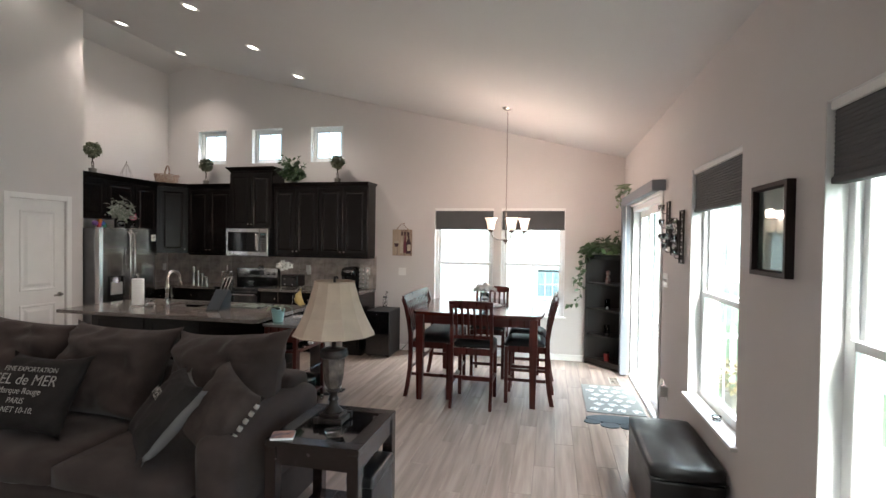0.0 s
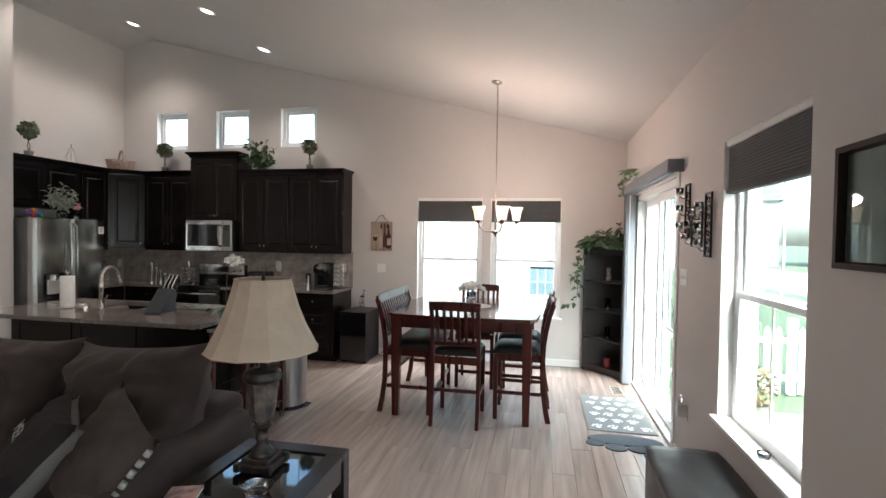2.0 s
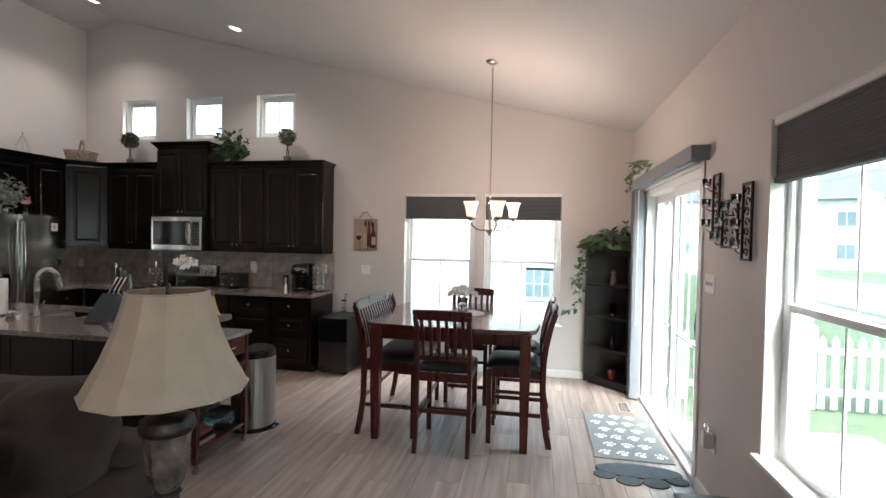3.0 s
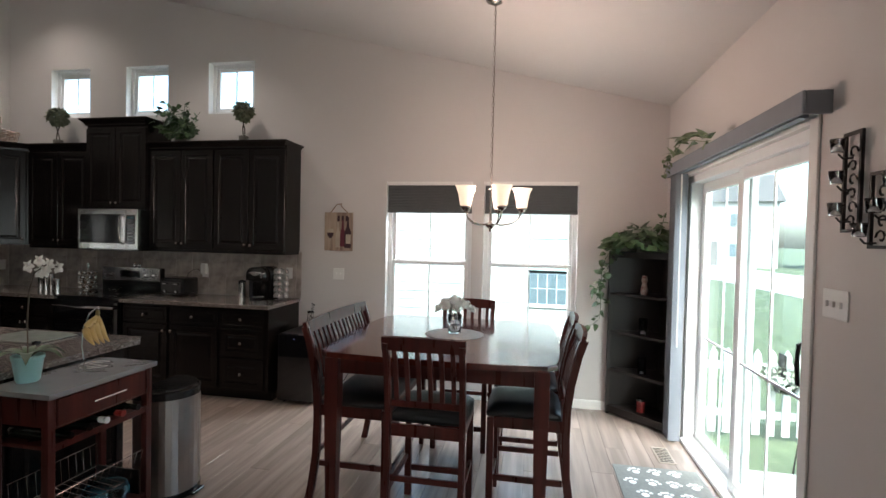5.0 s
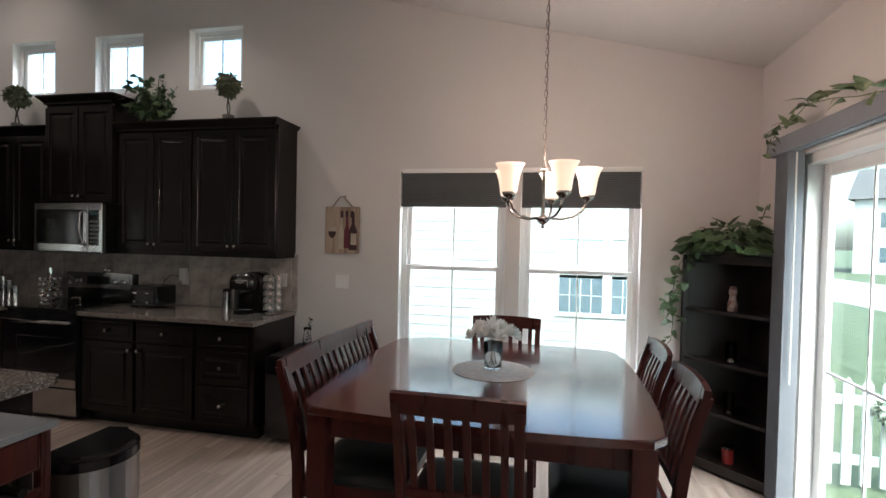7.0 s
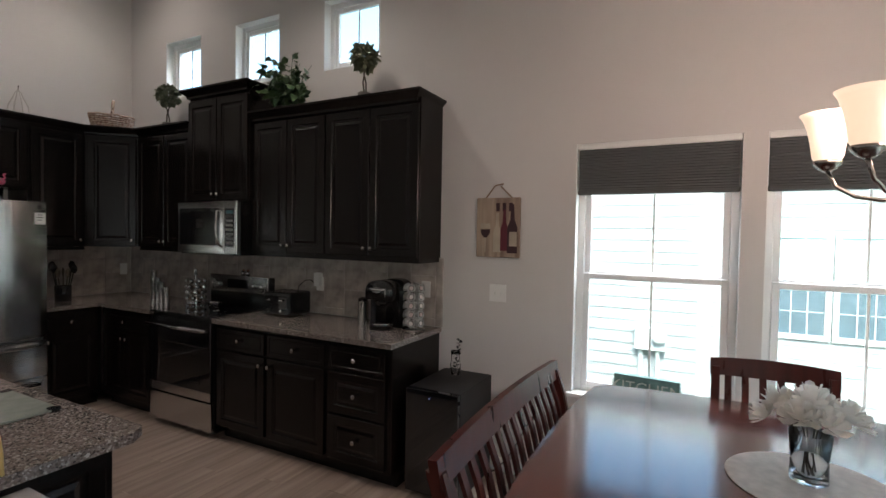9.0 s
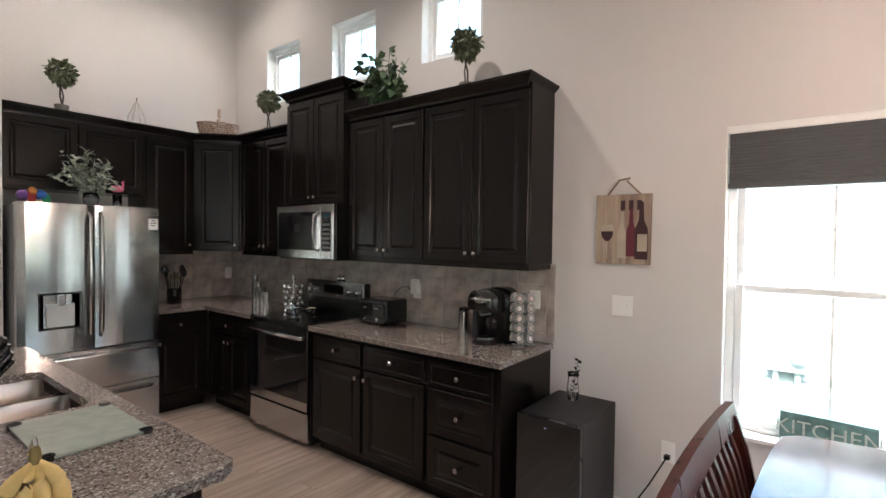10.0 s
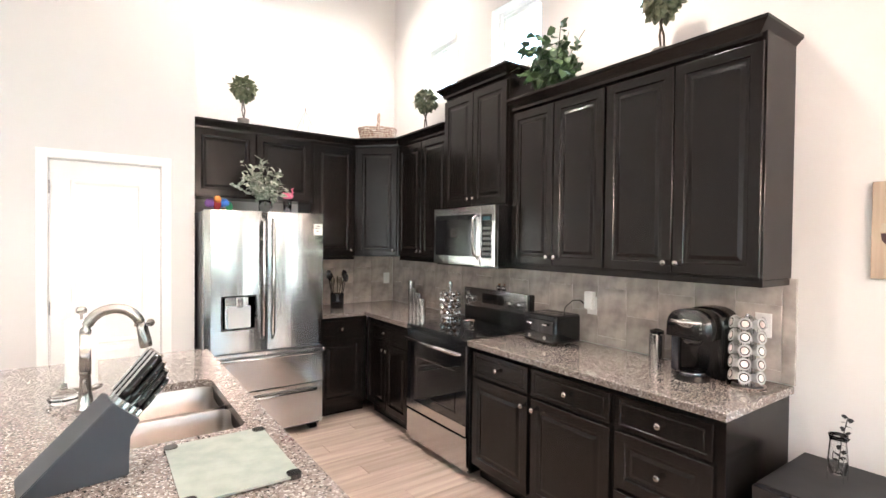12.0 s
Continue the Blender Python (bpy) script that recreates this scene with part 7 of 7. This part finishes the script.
def vine(t, pts, n, size, spread=0.03, m_=None, thick=0.003):
    bm = bmesh.new()
    tube(bm, pts, thick, 5)
    P = [Vector(p) for p in pts]
    for k in range(n):
        q = k / max(1, n - 1) * (len(P) - 1)
        i = min(int(q), len(P) - 2)
        p = P[i].lerp(P[i + 1], q - i)
        o = (rdir(-0.7) + Vector((-0.2, -0.5, -0.1))).normalized()
        leaf(bm, p + rdir() * spread * 0.4, o, size * rnd(0.7, 1.2), 0.8, 0.35, rnd(-0.8, 0.8))
    return part("vine", bm, m_ or GREEN, t, "trailing vine")


bm = bmesh.new()
for k in range(260):
    d = rdir(0)
    leaf(bm, (d.x * 0.27 - 0.03, d.y * 0.23 - 0.05, 0.03 + 0.19 * abs(d.z) * rnd(0.2, 1)), (d.x, d.y - 0.4, 0.2), rnd(0.07, 0.115), 0.75, 0.35, rnd(-0.8, 0.8))
fo = part("foliage", bm, GREEN, t)
fo["kind"] = "stuff"
vine(t, [(-0.1, 0, 0.12), (-0.26, 0.05, 0.05), (-0.34, 0.08, -0.1), (-0.36, 0.1, -0.3), (-0.35, 0.1, -0.5)], 34, 0.07, 0.09)
vine(t, [(-0.1, 0, 0.12), (-0.27, 0.0, 0.05), (-0.30, 0.0, -0.12), (-0.37, 0.03, -0.28), (-0.42, 0.05, -0.4)], 24, 0.07, 0.08)
vine(t, [(-0.35, 0.1, -0.5), (-0.36, 0.1, -0.62), (-0.42, 0.08, -0.68), (-0.5, 0.05, -0.69)], 9, 0.075, 0.05)
vine(t, [(-0.1, 0, 0.12), (0.02, -0.12, 0.16), (0.08, -0.22, 0.24), (0.09, -0.26, 0.33)], 7, 0.07, 0.04)
vt = thing("hanging_vine", "variegated pothos vine trailing along the valance", "pothos vine", (0.86, 6.5, 2.235))
VAR = mat("pothos_variegated", (0.22, 0.27, 0.14), 0.4, color2=(0.05, 0.10, 0.03), scale=30)
vine(vt, [(-0.02, 0.08, 0.0), (-0.05, -0.05, 0.03), (-0.06, -0.2, 0.02), (-0.06, -0.4, 0.08), (-0.05, -0.62, 0.05), (-0.05, -0.82, 0.0), (-0.06, -1.0, -0.03)], 21, 0.105, 0.05, VAR)
vine(vt, [(-0.03, 0.08, 0.01), (-0.04, 0.09, -0.04), (-0.05, 0.1, -0.1)], 5, 0.07, 0.03, VAR)
t = thing("suncatcher", "small clear glass dish on the window sill", "glass dish", (RW + 0.02, 3.2, ZS + 0.018))
part("dish", shell(bmesh.new(), [(0.001, 0.003), (0.025, 0.0), (0.03, 0.03), (0.027, 0.03), (0.022, 0.005), (0.001, 0.005)], seg=16), GLASS, t, smooth=True)

# ---- outdoors ----
GZ = -0.35
GX = [-400, -60, -20, -8, -3, -1, 0.5, 1.2, 2, 3, 4.5, 6, 9, 20, 60, 400]
GY = [-400, -60, -10, 0, 7.7, 8.2, 8.8, 9.5, 10.2, 11, 11.6, 21, 60, 400]


def lawn_z(x, y):
    a = min(1, max(0, (y - 7.8) / 2.6)) * (1 if y < 20.9 else 0)
    b = min(1, max(0, (5.0 - x) / 4.0)) * (1 if x > -60 else 0)
    return GZ - 0.9 * a * a * (3 - 2 * a) * b


bm = bmesh.new()
gv = [[bm.verts.new((x, y, lawn_z(x, y))) for y in GY] for x in GX]
for i in range(len(GX) - 1):
    for j in range(len(GY) - 1):
        bm.faces.new((gv[i][j], gv[i + 1][j], gv[i + 1][j + 1], gv[i][j + 1]))
tagged(part("ground", bm, GRASS), kind="structure")
tagged(part("road", B((9.5, -80, GZ), (16.5, 200, GZ + 0.02)), mat("pale_concrete", (0.42, 0.41, 0.39), 0.9, vary=0.05, scale=2)), kind="structure")
tagged(part("patio", B((RW + 0.2, 4.3, GZ), (RW + 2.2, 6.7, GZ + 0.08)), mat("patio_concrete", (0.38, 0.37, 0.35), 0.9, vary=0.06, scale=3)), kind="structure")


def picket_fence(at, rz, n, step=0.135):
    t = thing("picket_fence", "white vinyl picket fence round the lawn", "fence", at, rz)
    L = n * step
    for z in (0.2, 0.68):
        part("rail", B((0, 0.012, z), (L, 0.045, z + 0.07)), FENCEW, t)
    pts = [(-0.035, 0.04), (0.035, 0.04), (0.035, 0.84), (0.0, 0.90), (-0.035, 0.84)]
    me = None
    for k in range(n):
        if me is None:
            bm = bmesh.new()
            lo = [bm.verts.new((x, -0.010, z)) for x, z in pts]
            hi = [bm.verts.new((x, 0.010, z)) for x, z in pts]
            for i in range(5):
                bm.faces.new((lo[i], lo[(i + 1) % 5], hi[(i + 1) % 5], hi[i]))
            bm.faces.new(lo[::-1])
            bm.faces.new(hi)
            ob = part("picket", bm, FENCEW, t)
            me = ob.data
        else:
            ob = new("picket", me)
            ob.parent = t
        ob.location = (step * (k + 0.5), 0, 0)
    for k in range(0, n + 1, 14):
        part("post", B((step * k - 0.05, 0.046, 0), (step * k + 0.05, 0.146, 1.0), 0.01), FENCEW, t)
    return t


picket_fence((1.25, 7.65, GZ), 0, 46)
picket_fence((7.5, 7.55, GZ), -90, 70)


def far_window(parent, x, z, w, h, y, dark=True):
    fr = part("window", nested(w, h, [(0, 0), (0, 0.03), (0.07, 0.03), (0.075, 0.0)]), FENCEW, parent, m=pose(x, y, z))
    part("pane", B((0.075, -0.008, 0.075), (w / 2 - 0.02, -0.003, h - 0.075)), WINDK, fr)
    part("pane", B((w / 2 + 0.02, -0.008, 0.075), (w - 0.075, -0.003, h - 0.075)), WINDK, fr)
    return fr


WINDK = mat("far_window_glass", (0.10, 0.14, 0.17), 0.1)
# the neighbour's side wall with lap siding
t = thing("neighbour_house", "white two-storey neighbouring house with lap siding", "house", (-14, 11.5, GZ))
bm = bmesh.new()
lap, Hh = 0.165, 3.1
for k in range(int((Hh + 0.9) / lap)):
    z = -0.9 + k * lap
    for x0, x1, y0 in ((0, 13.0, 0.0), (13.1, 16.0, 0.12)):
        vs = [bm.verts.new(p) for p in ((x0, y0 - 0.016, z), (x1, y0 - 0.016, z), (x1, y0 - 0.002, z + lap), (x0, y0 - 0.002, z + lap), (x0, y0 + 0.01, z), (x1, y0 + 0.01, z))]
        bm.faces.new(vs[:4])
        bm.faces.new((vs[0], vs[1], vs[5], vs[4]))
sd = part("siding", bm, SIDING, t)
sd["kind"] = "stuff"
part("wall", B((0, 0.13, -0.9), (16, 9, Hh)), SIDING, t)
part("foundation", B((0, 0.02, -1.2), (16, 0.129, -0.9)), mat("block_grey", (0.3, 0.29, 0.28), 0.9), t)
part("corner_board", B((12.98, -0.03, -0.9), (13.12, 0.11, Hh)), FENCEW, t)
part("eave", B((-0.3, -0.4, Hh), (16.3, 9.4, Hh + 0.2)), FENCEW, t)
bm = bmesh.new()
vs = [bm.verts.new(p) for p in ((-0.3, -0.4, Hh + 0.2), (16.3, -0.4, Hh + 0.2), (16.3, 9.4, Hh + 0.2), (-0.3, 9.4, Hh + 0.2), (-0.3, 4.5, Hh + 1.3), (16.3, 4.5, Hh + 1.3))]
for f in ((0, 1, 5, 4), (2, 3, 4, 5), (1, 2, 5), (3, 0, 4), (0, 3, 2, 1)):
    bm.faces.new([vs[i] for i in f])
part("roof", bm, ROOFM, t)
for x in (13.62, 14.46):
    wd = part("window", nested(0.82, 1.35, [(0, 0), (0, 0.03), (0.06, 0.03), (0.065, 0.0)]), FENCEW, t, m=pose(x, 0.10, 0.68))
    part("pane", B((0.065, -0.008, 0.065), (0.755, -0.003, 0.64)), WINDK, wd)
    part("pane", B((0.065, -0.004, 0.69), (0.755, 0.0, 1.285)), mat("pale_blue_shade", (0.42, 0.58, 0.62), 0.4), wd)
    bm = bmesh.new()
    for q in range(1, 4):
        box(bm, (0.065 + 0.69 * q / 4 - 0.006, -0.013, 0.065), (0.065 + 0.69 * q / 4 + 0.006, -0.0081, 0.64))
    box(bm, (0.065, -0.014, 0.35), (0.755, -0.0131, 0.36))
    part("muntin", bm, FENCEW, wd)
mb = part("meter_box", B((12.2, -0.14, 0.36), (12.6, -0.02, 0.68), 0.01), mat("meter_grey", (0.55, 0.56, 0.57), 0.5), t)
part("meter_glass", lathe(bmesh.new(), [(0.09, 0), (0.085, 0.06), (0.05, 0.08)], m=pose(12.52, -0.14, 0.55, 90, 0, 0), seg=20), FENCEW, mb, smooth=True)
for x in (12.28, 12.5):
    part("conduit", T([(x, -0.06, 0.36), (x, -0.06, -0.85)], 0.03, 8), FENCEW, mb)


def house(at, rz, w, d, h, label):
    t = thing("house", label, "house", at, rz, "houses across the street")
    part("wall", B((0, 0, 0), (w, d, h)), SIDING, t)
    bm = bmesh.new()
    vs = [bm.verts.new(p) for p in ((-0.4, -0.4, h), (w + 0.4, -0.4, h), (w + 0.4, d + 0.4, h), (-0.4, d + 0.4, h), (-0.4, d / 2, h + 2.8), (w + 0.4, d / 2, h + 2.8))]
    for f in ((0, 1, 5, 4), (2, 3, 4, 5), (1, 2, 5), (3, 0, 4), (0, 3, 2, 1)):
        bm.faces.new([vs[i] for i in f])
    part("roof", bm, ROOFM, t)
    for x in (0.12, 0.42, 0.72):
        for z in (0.14, 0.60):
            far_window(t, w * x, h * z, 1.3, 1.3, -0.002)
    part("door", nested(1.0, 2.1, [(0, 0), (0, 0.04), (0.05, 0.04), (0.06, 0.01)]), ROOFM, t, m=pose(w * 0.58, -0.002, 0.1))
    return t


h1 = house((22, 46, GZ), -35, 12, 9, 5.6, "pale two-storey house with grey roof across the street")
h2 = house((34, 36, GZ), -50, 12, 9, 5.4, "pale two-storey house with grey roof across the street")
h3 = house((40, 22, GZ), -65, 12, 9, 5.6, "pale two-storey house with grey roof across the street")
h5 = house((7, 50, GZ), -12, 13, 9, 5.6, "pale two-storey house with grey roof beyond the lawn")
h6 = house((-8, 58, GZ), -5, 12, 9, 5.4, "pale two-storey house with grey roof beyond the lawn")
h4 = house((44, 6, GZ), -85, 12, 9, 5.4, "pale two-storey house with grey roof across the street")
t = thing("hanging_basket", "planter of pale flowers hung on the fence", "flower basket", (2.2, 7.55, 0.22))
part("planter", lathe(bmesh.new(), [(0.09, -0.06), (0.15, 0.05)], seg=16), BLACKP, t)
part("hook", B((-0.01, 0.0, 0.04), (0.01, 0.12, 0.3)), BLACKM, t)
bm = bmesh.new()
leaf_ball(bm, (0, 0, 0.1), 0.2, 260, 0.06, 0.7, 0.5)
fo = part("foliage", bm, GREENL, t)
fo["kind"] = "stuff"
t = thing("dried_planter", "pot of dry brown plants on the patio", "planter", (2.15, 6.3, GZ + 0.08))
part("pot", lathe(bmesh.new(), [(0.12, 0), (0.16, 0.22)], seg=16), POT, t)
bm = bmesh.new()
leaf_ball(bm, (0, 0, 0.36), 0.2, 200, 0.08, 0.5)
fo = part("foliage", bm, mat("dry_leaf", (0.25, 0.14, 0.08), 0.8, color2=(0.09, 0.12, 0.05), scale=20), t)
fo["kind"] = "stuff"
t = thing("garden_stakes", "thin dark metal plant stakes leaning together", "garden stakes", (2.0, 6.7, GZ))
for a in (-0.12, 0.0, 0.12):
    part("stake", T([(a, 0, 0), (a * 0.1, 0, 0.9)], 0.006, 5), BLACKM, t)

# ---- floor planks ----
PW_, PL_ = 0.152, 1.22
shared = {}
col = 0
x = RW - 0.002
while x > LW + 0.02:
    xa = max(x - PW_, LW)
    lo_y = 0.2 if x > -1.4 else (1.4 if x > -2.7 else 2.6)
    y = lo_y + (-(col * 0.437) % PL_) - PL_
    while y < FW:
        ya, yb = max(y, lo_y), min(y + PL_, FW)
        if yb - ya > 0.05:
            key = (round(x - xa, 3), round(yb - ya, 2))
            if key not in shared:
                bm = B((0.0008, 0.0008, -0.005), (key[0] - 0.0008, key[1] - 0.0008, 0.0), 0.0012)
                me = bpy.data.meshes.new("plank")
                bm.to_mesh(me)
                bm.free()
                me.materials.append(PLANK)
                shared[key] = me
            ob = new("plank", shared[key])
            ob.parent = floor
            ob.location = (xa, ya, -0.0005 - rnd(0, 0.0004))
        y += PL_
    x = xa
    col += 1
bm = bmesh.new()
x, col = RW - 0.002, 0
while x > LW + 0.02:
    xa = max(x - PW_, LW)
    hi_y = 0.2 if x > -1.4 else (1.4 if x > -2.7 else 2.6)
    y = BW + ((col * 0.437) % PL_) - PL_
    while y < hi_y:
        ya, yb = max(y, BW), min(y + PL_, hi_y)
        if yb - ya > 0.02:
            box(bm, (xa + 0.0008, ya + 0.0008, -0.0055), (x - 0.0008, yb - 0.0008, -0.0005))
        y += PL_
    x = xa
    col += 1
ob = part("plank_field", bm, PLANK, floor)
ob["kind"] = "stuff"

# ---- backsplash ----
bs = tagged(part("backsplash", B((-6.377, FW - 0.003, 0.9185), (-2.622, FW, 1.409)), GROUT), kind="structure")
tiles("tile", bs, -6.37, -2.68, 0.9195, 1.408, pose(0, FW - 0.0035, 0))
part("tile", B((-2.679, FW - 0.011, 0.9195), (-2.623, FW - 0.0035, 1.408), 0.002), TILE, bs)
bs2 = tagged(part("backsplash_side", B((LW, 5.99, 0.9185), (LW + 0.003, FW - 0.012, 1.409)), GROUT), kind="structure")
tiles("tile", bs2, 5.995, FW - 0.013, 0.9195, 1.408, pose(LW + 0.0035, 0, 0, 0, 0, 90))
